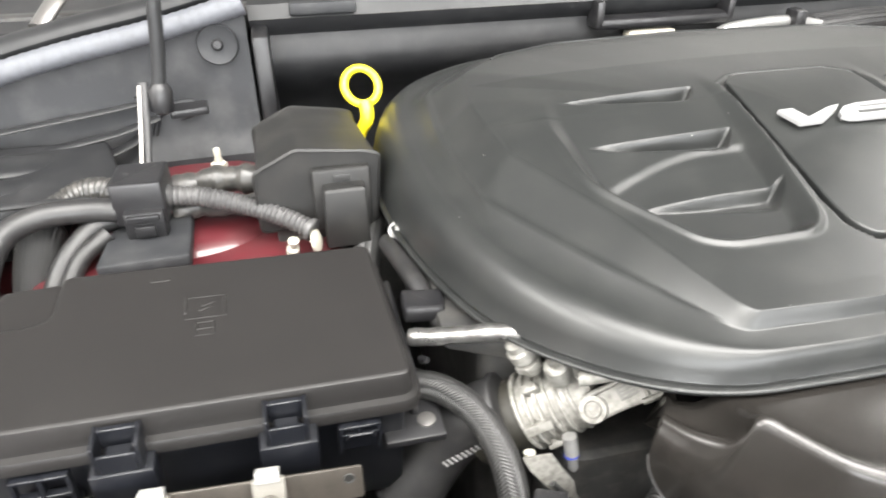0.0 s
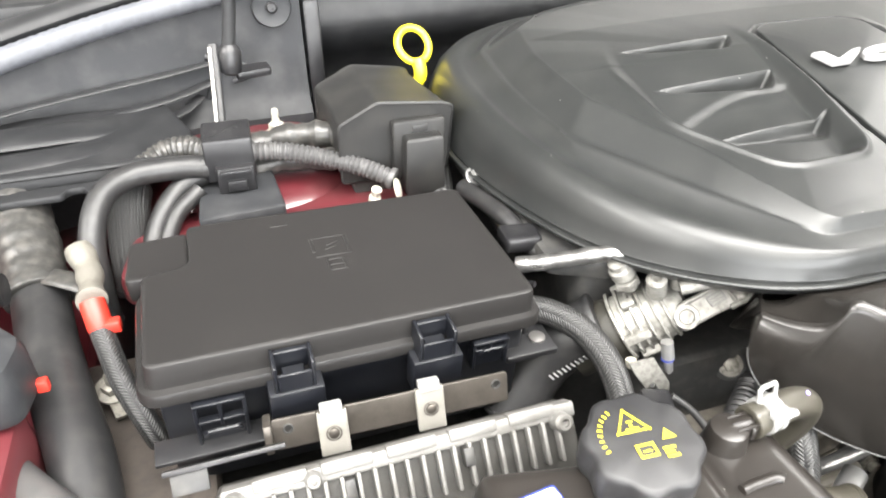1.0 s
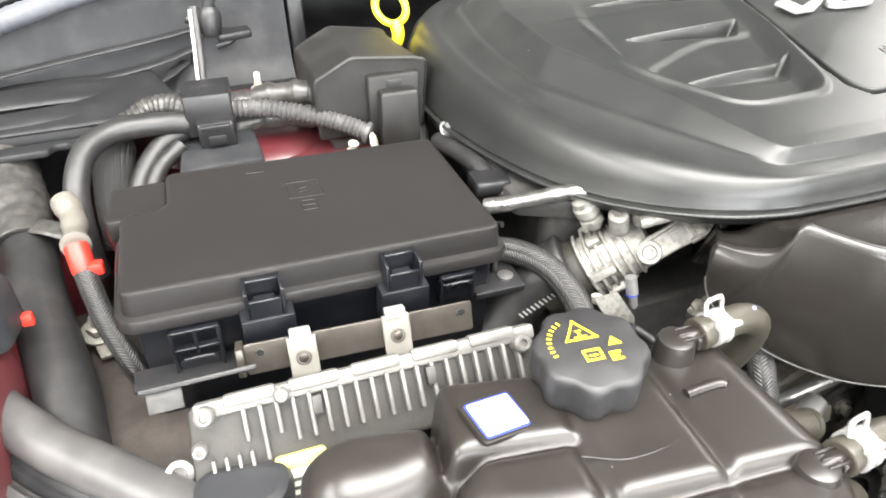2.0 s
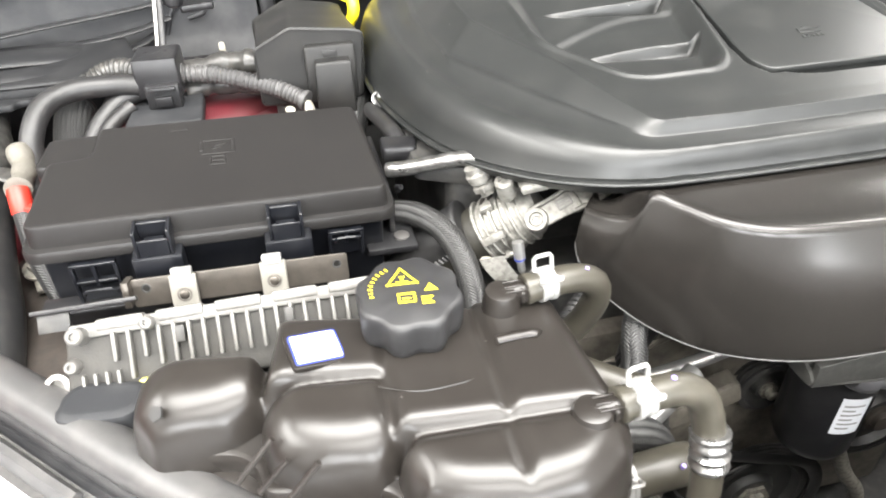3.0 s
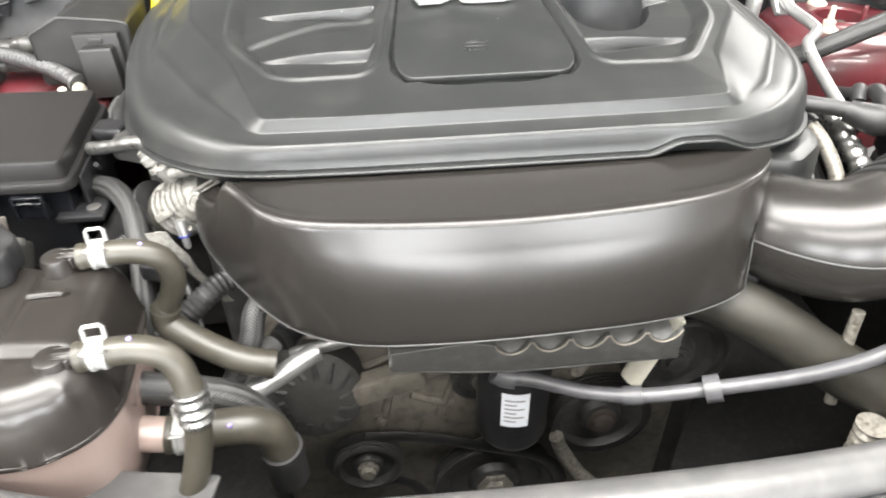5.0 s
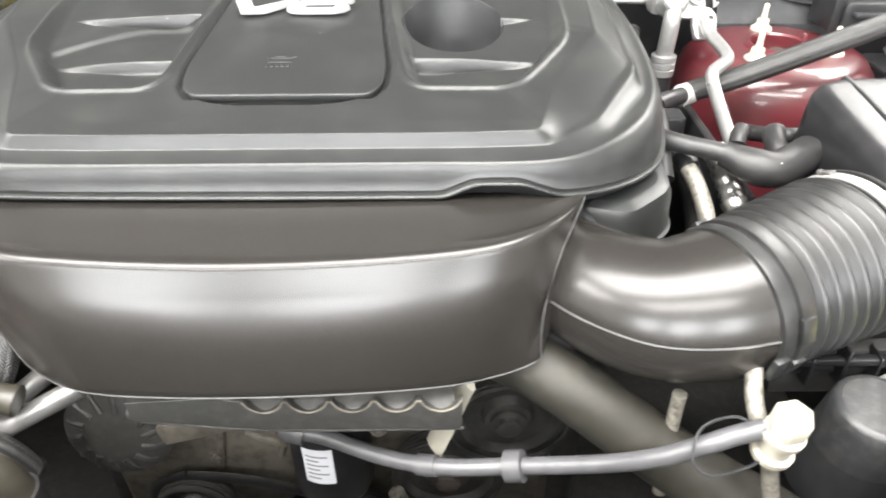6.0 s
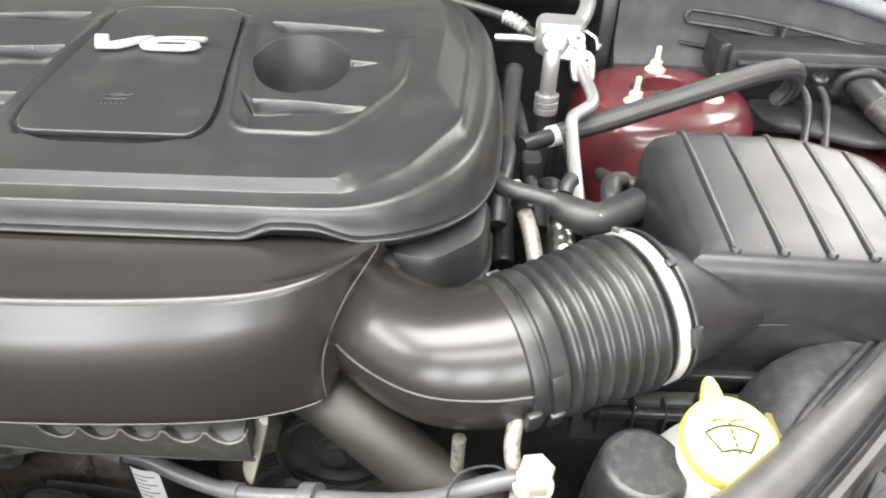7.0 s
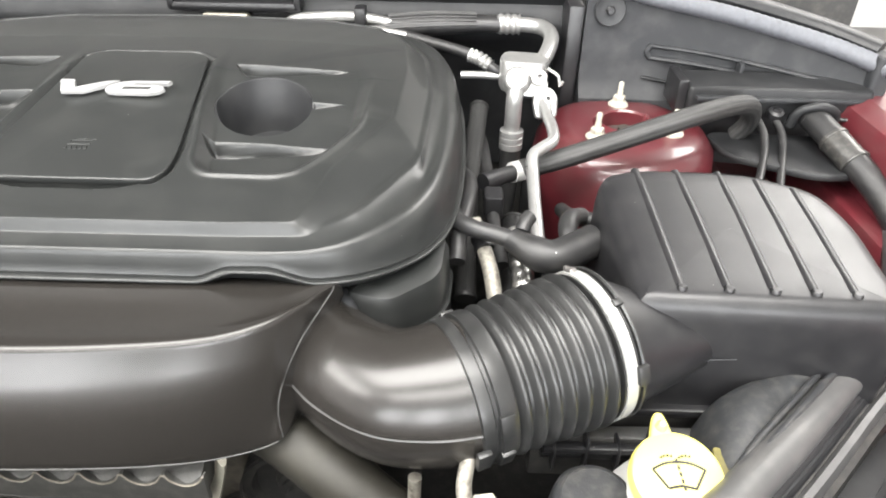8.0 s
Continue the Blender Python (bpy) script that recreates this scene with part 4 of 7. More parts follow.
# lower heat shield with a scalloped edge under the intake cover
shield = thing("scalloped_shield", "dark cast shield with a scalloped upper edge", "shield", (0.6, 0.2, 0.76))
bm = bmesh.new()
loft(bm, [[(x, y, z + max(0.0, 0.56 - x) * 0.12 * (z < 0.78)) for y, z in ((0.169, 0.766), (0.162, 0.767), (0.160, 0.772), (0.161, 0.790), (0.165, 0.794), (0.177, 0.800), (0.25, 0.81), (0.25, 0.766))] for x in (0.437, 0.442, 0.5, 0.6, 0.7, 0.726, 0.732)], True, True)
part("body", bm, SHIELD, shield)
# front plate whose upper edge is cut in five scallops
wavy = []
for k in range(5):
    for g in range(13):
        u = -0.97 + 1.94 * g / 12
        wavy.append(Vector((0.5615 + 0.0395 * k + 0.0185 * u, 0.7915 + 0.018 * (1 - math.sqrt(1 - u * u)) ** 0.9)))
bm = bmesh.new()
rim = [Vector((0.44, 0.806)), Vector((0.52, 0.812)), *wavy, Vector((0.7385, 0.806))]
loft(bm, [[(p.x, y, z + max(0.0, 0.56 - p.x) * 0.12 * (z < 0.775)) for y, z in ((0.166, 0.767), (0.1595, 0.768), (0.1590, 0.770), (0.1590, p.y - 0.0006), (0.1597, p.y), (0.166, p.y))] for p in rim], True, True)
part("scalloped_plate", bm, SHIELD, shield, "dusty plate with a scalloped upper edge", angle=30)
part("scalloped_edge", pipe([(p.x, 0.1592, p.y) for p in wavy], 0.0011, n=6, raw=True), CASE, shield, "pale line along the scallops")
part("edge", pipe([(0.44, 0.1615, 0.7805), (0.56, 0.161, 0.766), (0.74, 0.1615, 0.7655)], 0.0018, n=8, step=0.03), DEEP, shield)

# ---- engine block and its front drive, below the covers ----
engine = thing("engine", "grimy cast engine block with its front drive", "engine", (0.566, 0.5, 0.2))
part("block", soft_block(rounded([(0.22, 0.36), (0.92, 0.36), (0.92, 0.85), (0.22, 0.85)], 0.03), 0.22, 0.80, 0.01), DEEP, engine)
part("head_left", soft_block(rect(0.16, 0.36, 0.42, 0.86, 0.02), 0.62, 0.925, 0.02), DEEP, engine)
part("head_right", soft_block(rect(0.78, 0.945, 0.45, 0.86, 0.02), 0.62, 0.91, 0.02), DEEP, engine)
part("timing_cover", soft_block(rounded([(0.27, 0.335), (0.86, 0.335), (0.88, 0.37), (0.25, 0.37)], 0.008), 0.26, 0.715, 0.01), CASE, engine, "stained aluminium timing cover")
for a, b in (((0.34, 0.58), (0.50, 0.66)), ((0.36, 0.55), (0.55, 0.60)), ((0.43, 0.69), (0.58, 0.675)), ((0.41, 0.46), (0.44, 0.60)), ((0.30, 0.655), (0.46, 0.72)), ((0.50, 0.50), (0.53, 0.60)), ((0.46, 0.545), (0.52, 0.52))):
    part("rib", pipe([(a[0], 0.333, a[1]), ((a[0] + b[0]) / 2, 0.331, (a[1] + b[1]) / 2), (b[0], 0.333, b[1])], 0.006, n=8, step=0.03), CASE, engine)
for bx, bz in ((0.34, 0.66), (0.47, 0.59), (0.53, 0.555), (0.415, 0.50), (0.60, 0.70), (0.38, 0.71)):
    bolt("flange_bolt", engine, (bx, 0.331, bz), (0, -1, 0), 0.007, 0.010, GRIMY)


def pulley(name, x, y, z, r, grooves, parent, hub=None):
    m = axis((x, y, z), (0, -1, 0))
    prof = [(r * 0.9, -0.02)]
    for g in range(grooves):
        prof += [(r, -0.018 + g * 0.006), (r, -0.015 + g * 0.006), (r - 0.004, -0.0135 + g * 0.006)]
    prof += [(r, 0.004), (r - 0.004, 0.007), (r * 0.82, 0.007), (r * 0.76, -0.004), (r * 0.45, -0.006), (r * 0.38, 0.004), (r * 0.2, 0.006), (0, 0.006)]
    wheel = part(name, lathe(m, prof, 48), DEEP, parent)
    part("hub_bolt", lathe(m, [(r * 0.30, 0.005), (r * 0.30, 0.010), (r * 0.2, 0.0105), (r * 0.2, 0.018), (r * 0.12, 0.019), (0, 0.019)], 6 if hub is None else 24), hub or GRIMY, wheel)
    return wheel


pulley("crank_pulley", 0.581, 0.300, 0.362, 0.094, 5, engine)
pulley("tensioner_pulley", 0.392, 0.280, 0.463, 0.050, 3, engine, GRIMY)
pulley("idler_pulley", 0.556, 0.318, 0.583, 0.040, 3, engine, GRIMY)
pulley("pump_pulley", 0.727, 0.290, 0.512, 0.072, 5, engine, AMBER)
pulley("fan_pulley", 0.795, 0.26, 0.66, 0.068, 6, engine, DEEP)
belt = [(0.392, 0.288, 0.517), (0.47, 0.288, 0.505), (0.56, 0.288, 0.470), (0.655, 0.288, 0.425), (0.682, 0.288, 0.34), (0.62, 0.288, 0.268), (0.52, 0.288, 0.285), (0.45, 0.288, 0.40), (0.395, 0.288, 0.409), (0.345, 0.288, 0.445), (0.348, 0.288, 0.495)]
part("drive_belt", pipe([*belt, belt[0]], 0.004, n=8, step=0.015, flat=2.6), HOSEB, engine)
part("alternator", lathe(axis((0.335, 0.30, 0.615), (0, -1, 0.25)), [(0.060, -0.04), (0.066, 0.0), (0.064, 0.02), (0.05, 0.032), (0.02, 0.036), (0, 0.036)], 36), SHIELD, engine, "stained alternator housing")
alt = axis((0.335, 0.30, 0.615), (0, -1, 0.25))
for k in range(14):
    a = k * math.pi / 7
    part("cooling_slot", pipe([alt @ Vector((r * math.cos(a + tw), r * math.sin(a + tw), h)) for r, tw, h in ((0.034, 0.0, 0.0335), (0.045, 0.08, 0.031), (0.056, 0.16, 0.0245))], 0.0046, n=8, step=0.01), DEEP, engine)
part("bracket_arm", soft_block(rect(0.30, 0.48, 0.27, 0.30, 0.006), 0.60, 0.635, 0.006, Matrix.Translation((0.39, 0, 0.62)) @ Matrix.Rotation(radians(-17), 4, "Y") @ Matrix.Translation((-0.39, 0, -0.62))), CASE, engine, "stained bracket arm")
canister = part("canister", lathe(axis((0.590, 0.262, 0.54), (0, 0, 1)), [(0.036, 0), (0.043, 0.008), (0.047, 0.020), (0.047, 0.145), (0.04, 0.155), (0, 0.156)], 40), BLACK, engine)
# white paper tag wrapped on the canister
bm = bmesh.new()
loft(bm, [[(0.590 + 0.0476 * math.cos(a), 0.262 + 0.0476 * math.sin(a), z) for z in (0.603, 0.663)] for a in [radians(-119 + 6 * k) for k in range(8)]], closed=False)
tag_ob = part("paper_tag", bm, LABEL, canister, "white printed paper tag")
for k in range(6):
    bm = bmesh.new()
    z0 = 0.612 + 0.0075 * k
    loft(bm, [[(0.590 + 0.0479 * math.cos(a), 0.262 + 0.0479 * math.sin(a), z) for z in (z0, z0 + 0.003)] for a in [radians(-114 + 6 * j) for j in range(6 if k % 2 else 4)]], closed=False)
    part("print_bar", bm, GINK, canister)
# oil pipe stub and spring-like fitting at the side
part("stub", pipe([(0.665, 0.20, 0.79), (0.661, 0.205, 0.745), (0.653, 0.22, 0.695)], 0.011, n=14), GRIMY, engine)
part("strap", pipe([(0.744, 0.190, 0.800), (0.740, 0.195, 0.783), (0.728, 0.197, 0.741), (0.712, 0.198, 0.690)], 0.0045, n=12, flat=3.0), IVORY, engine, "pale flat strap")
part("strut_spring", pipe([(0.945, 0.10, 0.70), (0.948, 0.10, 0.66), (0.95, 0.10, 0.60)], 0.015, n=16, step=0.002, shape=rings_shape(0.017, 0.006, 0.012)), GRIMY, engine)

# ---- intake duct: elbow, bellows and clamp ----
duct = thing("intake_duct", "black intake duct with a ribbed rubber bellows and steel clamp", "duct", (0.97, 0.24, 0.78))
ELBOW = [(0.800, 0.330, 0.866), (0.818, 0.300, 0.864), (0.844, 0.266, 0.862), (0.877, 0.234, 0.862), (0.915, 0.214, 0.863), (0.950, 0.212, 0.867), (0.983, 0.219, 0.870)]
part("elbow", pipe(ELBOW, 0.060, n=48, step=0.006, shape=lambda s, w: 0.0475 + 0.022 * s / w, flat=1.02), SATIN, duct, "satin black moulded elbow")
# moulding seam along the elbow's front
seam, run = [], [Vector(p) for p in ELBOW]
for k in range(2, 7):
    along = (run[min(k + 1, 6)] - run[k - 1]).normalized()
    side = along.cross(Vector((0, 0, 1))).normalized()
    seam.append(run[k] + side * (0.0470 + 0.022 * k / 6) + Vector((0, 0, 0.012)))
part("seam", pipe(seam, 0.0011, n=6, step=0.01), RUBBER, duct, "fine moulding seam")
way = Vector((0.138, 0.063, 0.010))
unit = way.normalized()
start = Vector((0.982, 0.2185, 0.870))


def ring_at(name, s, prof, mat, parent, n=56, label=""):
    return part(name, lathe(axis(start + unit * s, unit), prof, n), mat, parent, label)


ring_at("collar", 0.0, [(0.066, -0.016), (0.0715, -0.015), (0.0722, -0.012), (0.0722, -0.004), (0.0700, -0.0025), (0.0700, 0.001), (0.0735, 0.002), (0.0735, 0.016), (0.0715, 0.019), (0.067, 0.020)], BELLOW, duct)
prof, s = [(0.064, 0.018)], 0.021
for k in range(7):
    r = 0.0740 + 0.0009 * k
    prof += [(r - 0.0085, s), (r - 0.0075, s + 0.0016), (r - 0.002, s + 0.0042), (r, s + 0.0060), (r + 0.0003, s + 0.0072), (r, s + 0.0084), (r - 0.002, s + 0.0100), (r - 0.0075, s + 0.0126)]
    s += 0.0146
ring_at("bellows", 0.0, prof + [(0.070, s + 0.001)], BELLOW, duct, 80, "ribbed black rubber bellows")
ring_at("cuff", s, [(0.070, 0.0), (0.0765, 0.001), (0.0765, 0.018), (0.074, 0.020)], BELLOW, duct)
band = ring_at("clamp_band", s + 0.003, [(0.0764, 0), (0.0782, 0.0005), (0.0782, 0.0115), (0.0764, 0.012)], ZINC, duct, 72, "bright steel clamp band")
ring_at("cuff_rim", s + 0.0185, [(0.066, 0), (0.0785, 0.001), (0.0792, 0.003), (0.0785, 0.005), (0.066, 0.006)], BELLOW, duct)
mm = axis(start + unit * (s + 0.009), unit)
a = radians(-28)
screw = part("clamp_screw", cube(-0.006, 0.006, 0.0765, 0.0815, -0.004, 0.004, bev=0.0015, m=mm @ Matrix.Rotation(a, 4, "Z")), STEEL, band)
part("screw_head", lathe(mm @ Matrix.Rotation(a, 4, "Z") @ Matrix.Translation((0.006, 0.0800, 0)) @ Matrix.Rotation(radians(90), 4, "Y"), [(0.003, 0), (0.003, 0.004), (0.002, 0.005), (0, 0.005)], 8), STEEL, screw)
part("rim_lug", cube(-0.010, 0.010, 0.076, 0.0825, 0.004, 0.016, bev=0.002, m=mm @ Matrix.Rotation(radians(72), 4, "Z")), BELLOW, duct)
part("rim_lug", cube(-0.004, 0.004, 0.076, 0.0815, 0.004, 0.014, bev=0.0015, m=mm @ Matrix.Rotation(radians(20), 4, "Z")), BELLOW, duct)
for ang, s0 in ((75, 0.004), (110, 0.004), (-60, 0.004), (100, -0.02)):
    part("lug", cube(-0.012, 0.012, 0.069, 0.0758, s0 - 0.004, s0 + 0.010, bev=0.0015, m=axis(start, unit) @ Matrix.Rotation(radians(ang), 4, "Z")), BELLOW, duct)
end = start + unit * (s + 0.024)

for k in range(2):
    tk = Vector((0.9600, 0.2240, 0.9365)) + Vector((0.004 * k, 0.0, 0.0))
    part("tick", pipe([tk, tk + Vector((0.001, 0.004, 0.0005)), tk + Vector((0.002, 0.008, 0.0005))], 0.0006, n=6), GINK, duct)

# ---- airbox ----
airbox = thing("airbox", "black plastic air filter box with a ribbed sloping lid", "airbox", (1.3, 0.37, 0.72))
AB = [(1.140, 0.266, 0.012), (1.412, 0.262, 0.012), (1.414, 0.40), (1.396, 0.466), (1.305, 0.502), (1.185, 0.500), (1.130, 0.478)]


def lid_z(x, y):
    return steps(y, [(0.25, 0.941), (0.30, 0.947), (0.40, 0.960), (0.48, 0.968), (0.52, 0.964)]) - 0.10 * max(0, x - 1.2) ** 2 - 0.01 * (x - 1.14)


outline = rounded(AB, 0.03, 8)
bm = bmesh.new()
rings = []
for d, drop in ((0.0, 0.14), (0.001, 0.07), (0.002, 0.028), (0.004, 0.014), (0.008, 0.005), (0.014, 0.001), (0.022, 0.0)):
    rings.append([Vector((p.x, p.y, lid_z(p.x, p.y) - drop)) for p in inset(outline, d)])
for t in (0.2, 0.4, 0.6, 0.8, 0.98):
    row = []
    for p in rings[6]:
        x, y = p.x + (1.26 - p.x) * t, p.y + (0.38 - p.y) * t
        row.append(Vector((x, y, lid_z(x, y))))
    rings.append(row)
loft(bm, rings, False, True)
lid = part("lid", bm, BLACK, airbox, angle=60)
for xf, xb in ((1.187, 1.182), (1.233, 1.230), (1.278, 1.280), (1.318, 1.321), (1.358, 1.360)):
    pts = []
    for k in range(7):
        t = k / 6
        x, y = xf + (xb - xf) * t, 0.290 + (0.488 - 0.028 * max(0, xb - 1.28) / 0.08 - 0.290) * t
        pts.append((x, y, lid_z(x, y) + 0.0005))
    part("rib", pipe([Vector(q) - Vector((0, 0, 0.0026)) for q in pts], 0.0052, n=12, step=0.012, flat=0.75), BLACK, lid)
    part("rib_end", lathe(axis(Vector(pts[0]) + Vector((0.001, -0.004, -0.0005)), (0, 0, 1)), [(0.0052, -0.002), (0.0050, 0.0006), (0.0036, 0.0022), (0, 0.0024)], 16), BLACK, lid)
part("body", soft_block(inset(outline, 0.004), 0.70, 0.82, 0.01), DEEP, airbox)
part("flange", soft_block(inset(outline, -0.010), 0.795, 0.806, 0.003), BLACK, airbox)
# outlet horn towards the bellows: round at the cuff, dying away as a wedge into the flat front wall
bm = bmesh.new()
horn_rows = []
for k in range(13):
    t = k / 12
    c = (end - unit * 0.008).lerp(Vector((1.262, 0.300, 0.872)), t)
    r = 0.0715 * (1 - t) ** 0.8 + 0.002
    side = unit.cross(Vector((0, 0, 1))).normalized()
    horn_rows.append([c + side * (r * math.cos(2 * math.pi * j / 48)) + Vector((0, 0, 1)) * (r * math.sin(2 * math.pi * j / 48)) for j in range(48)])
loft(bm, horn_rows, True, True)
part("outlet", bm, BLACK, airbox)
part("parting_line", pipe([(1.172, 0.252, 0.848), (1.195, 0.258, 0.861), (1.220, 0.262, 0.872), (1.252, 0.264, 0.873)], 0.0007, n=6, step=0.01), PANEL, airbox)
# low ladder-like lower rack in front of the box
rack = thing("airbox_rack", "black ribbed plastic rack under the airbox", "rack", (1.15, 0.2, 0.76))
part("rail", cube(1.06, 1.30, 0.205, 0.215, 0.795, 0.803, bev=0.002), BLACK, rack)
part("rail", cube(1.06, 1.30, 0.215, 0.222, 0.775, 0.783, bev=0.002), BLACK, rack)
part("plate", cube(1.05, 1.32, 0.222, 0.24, 0.74, 0.80, bev=0.003), DEEP, rack)
for k in range(7):
    x = 1.07 + 0.032 * k
    part("web", cube(x, x + 0.003, 0.203, 0.226, 0.77, 0.815 if k % 2 else 0.806, bev=0.001, seg=1), BLACK, rack)

# ---- resonator box beside the engine cover ----
reso = thing("resonator", "black moulded resonator box tucked under the cover", "box", (0.91, 0.36, 0.80))
reso_plan = rounded([(0.852, 0.300, 0.012), (0.905, 0.285, 0.02), (0.962, 0.335, 0.025), (0.968, 0.42, 0.02), (0.90, 0.45), (0.85, 0.40)], 0.02, 6)
part("body", soft_block(reso_plan, 0.80, 0.917, 0.016, draft=0.004), COVER, reso)
part("seam", soft_block(inset(reso_plan, -0.0012), 0.862, 0.866, 0.001), COVER, reso)
solo("coolant_neck", pipe([(0.852, 0.315, 0.90), (0.862, 0.290, 0.895), (0.868, 0.272, 0.87)], 0.011, n=16), PANEL, "grey coolant neck beside the duct", "pipe")

# breather elbow from cover to airbox
breather = thing("breather_hose", "black rubber breather hose with a fat elbow", "hose", (1.05, 0.42, 0.88))
part("line", pipe([(0.962, 0.52, 0.905), (0.968, 0.46, 0.912), (0.985, 0.435, 0.914), (1.03, 0.418, 0.910), (1.055, 0.405, 0.907)], 0.0105, n=16), HOSEB, breather)
part("elbow", pipe([(1.035, 0.420, 0.908), (1.060, 0.400, 0.903), (1.082, 0.396, 0.900), (1.105, 0.408, 0.902), (1.132, 0.425, 0.905)], 0.019, n=24, shape=lambda s, w: 0.015 + 0.005 * ramp(s / w, 0, 0.35)), HOSEB, breather)
part("tee", pipe([(1.046, 0.42, 0.918), (1.050, 0.43, 0.925), (1.056, 0.438, 0.928)], 0.009, n=14), HOSEB, breather)
part("paint_dot", lathe(axis((1.0805, 0.3845, 0.9155), (0, -0.6, 1)), [(0.0028, 0), (0.002, 0.0006), (0, 0.0007)], 12), WHITE, breather)

# ---- refrigerant block and its pipes ----
ac = thing("refrigerant_block", "bright aluminium refrigerant block with bolted pipes", "pipe block", (1.075, 0.78, 0.93))
part("block", soft_block(rounded([(1.038, 0.772), (1.100, 0.764), (1.112, 0.790), (1.106, 0.818), (1.044, 0.826), (1.034, 0.800)], 0.010), 0.948, 0.998, 0.006), ALU, ac)
flange = part("flange", soft_block(rounded([(-0.034, -0.020), (0.020, -0.024), (0.032, -0.006), (0.020, 0.018), (-0.030, 0.022), (-0.042, 0.002)], 0.010), -0.010, 0.004, 0.003, axis((1.078, 0.756, 0.972), (-0.05, -0.86, 0.5), (0, 0, 1))), ALU, ac)
port = part("port", lathe(axis((1.060, 0.756, 0.972), (-0.1, -0.8, 0.5)), [(0.021, 0), (0.0215, 0.006), (0.019, 0.010), (0.0185, 0.020), (0.015, 0.024), (0, 0.025)], 28), ALU, ac)
part("lower_flange", soft_block(rounded([(-0.017, -0.024), (0.015, -0.024), (0.019, 0.010), (0.008, 0.024), (-0.012, 0.022), (-0.020, 0.004)], 0.008), -0.008, 0.004, 0.003, axis((1.103, 0.730, 0.950), (0.1, -0.8, 0.6), (0, 0, 1))), ALU, ac)
for bx, by, bz, r in ((1.092, 0.748, 0.982, 0.0070), (1.104, 0.722, 0.958, 0.0065)):
    hx = part("hex_bolt", lathe(axis((bx, by, bz), (0.0, -0.8, 0.6)), [(r * 1.6, 0), (r * 1.6, 0.002), (r, 0.0025), (r, 0.008), (r * 0.55, 0.0082), (r * 0.5, 0.004), (0, 0.004)], 24), STEEL, ac)
    part("socket", lathe(axis((bx, by - 0.0035, bz + 0.0026), (0.0, -0.8, 0.6)), [(r * 0.52, 0), (r * 0.5, 0.0004), (0, 0.0004)], 6), INK, hx)
part("bracket", pipe([(1.108, 0.78, 0.985), (1.125, 0.775, 0.975), (1.128, 0.772, 0.96), (1.132, 0.772, 0.968)], 0.004, n=10, flat=0.6), ZINC, ac)
# thick suction pipe: down from the first port into its crimped sleeve
part("suction_pipe", pipe([(1.060, 0.742, 0.972), (1.056, 0.734, 0.955), (1.056, 0.735, 0.93), (1.056, 0.738, 0.90)], 0.0125, n=20), ALU, ac, "bright bent aluminium pipe")
part("crimp", lathe(axis((1.056, 0.738, 0.902), (0, -0.03, -1)), [(0.014, 0), (0.0185, 0.001), (0.0185, 0.008), (0.016, 0.0095), (0.0185, 0.011), (0.0185, 0.018), (0.016, 0.0195), (0.0185, 0.021), (0.0185, 0.030), (0.014, 0.031)], 28), ALU, ac)
part("suction_hose", pipe([(1.056, 0.737, 0.875), (1.056, 0.735, 0.84), (1.050, 0.72, 0.76), (1.04, 0.69, 0.66)], 0.0165, n=20), HOSEB, ac)
# slim liquid pipe with its jog
part("liquid_pipe", pipe([(1.100, 0.726, 0.955), (1.102, 0.70, 0.945), (1.106, 0.655, 0.940), (1.103, 0.625, 0.937), (1.085, 0.605, 0.934), (1.073, 0.592, 0.929), (1.072, 0.565, 0.915), (1.072, 0.52, 0.897), (1.073, 0.47, 0.878), (1.074, 0.44, 0.865)], 0.0085, n=16), ALU, ac, "slim bright pipe with a jog")
# upper loop to the big hose along the cowl
part("loop_pipe", pipe([(1.098, 0.80, 0.985), (1.112, 0.83, 0.995), (1.122, 0.875, 1.005), (1.112, 0.915, 1.008), (1.085, 0.93, 1.008), (1.06, 0.932, 1.008)], 0.0125, n=20), ALU, ac, "bright looped pipe")
part("crimp", pipe([(1.075, 0.931, 1.008), (1.06, 0.932, 1.008), (1.035, 0.932, 1.008)], 0.0165, n=20, step=0.002, shape=rings_shape(0.0175, 0.003, 0.011)), ALU, ac)
big = part("cowl_hose", pipe([(1.04, 0.932, 1.008), (1.0, 0.932, 1.008), (0.93, 0.932, 1.006), (0.86, 0.935, 1.0), (0.80, 0.945, 0.99)], 0.021, n=26, flat=0.8, shape=lambda s, w: 0.0175 + 0.006 * ramp(s / w, 0.1, 0.45)), HOSEB, ac, "fat black ribbed hose")
for k in range(6):
    a = radians(100 + 22 * k)
    part("hose_rib", pipe([(1.0 - 0.0, 0.932 - 0.021 * math.sin(a) * 0.9, 1.008 + 0.017 * -math.cos(a)), (0.93, 0.932 - 0.024 * math.sin(a), 1.006 + 0.0195 * -math.cos(a)), (0.85, 0.936 - 0.024 * math.sin(a), 0.999 + 0.019 * -math.cos(a))], 0.0014, n=6, step=0.02), HOSEB, big)
part("cowl_pipe", pipe([(0.86, 0.925, 1.006), (0.80, 0.925, 1.016), (0.74, 0.925, 1.015), (0.69, 0.928, 1.008), (0.67, 0.932, 0.99)], 0.009, n=14), ALU, ac)
part("cowl_pipe", pipe([(0.885, 0.90, 0.994), (0.83, 0.905, 1.000), (0.76, 0.91, 1.000), (0.70, 0.915, 0.995)], 0.007, n=14), ALU, ac)
part("pipe_clip", cube(0.795, 0.815, 0.905, 0.935, 0.985, 1.035, bev=0.004), BLACK, ac)
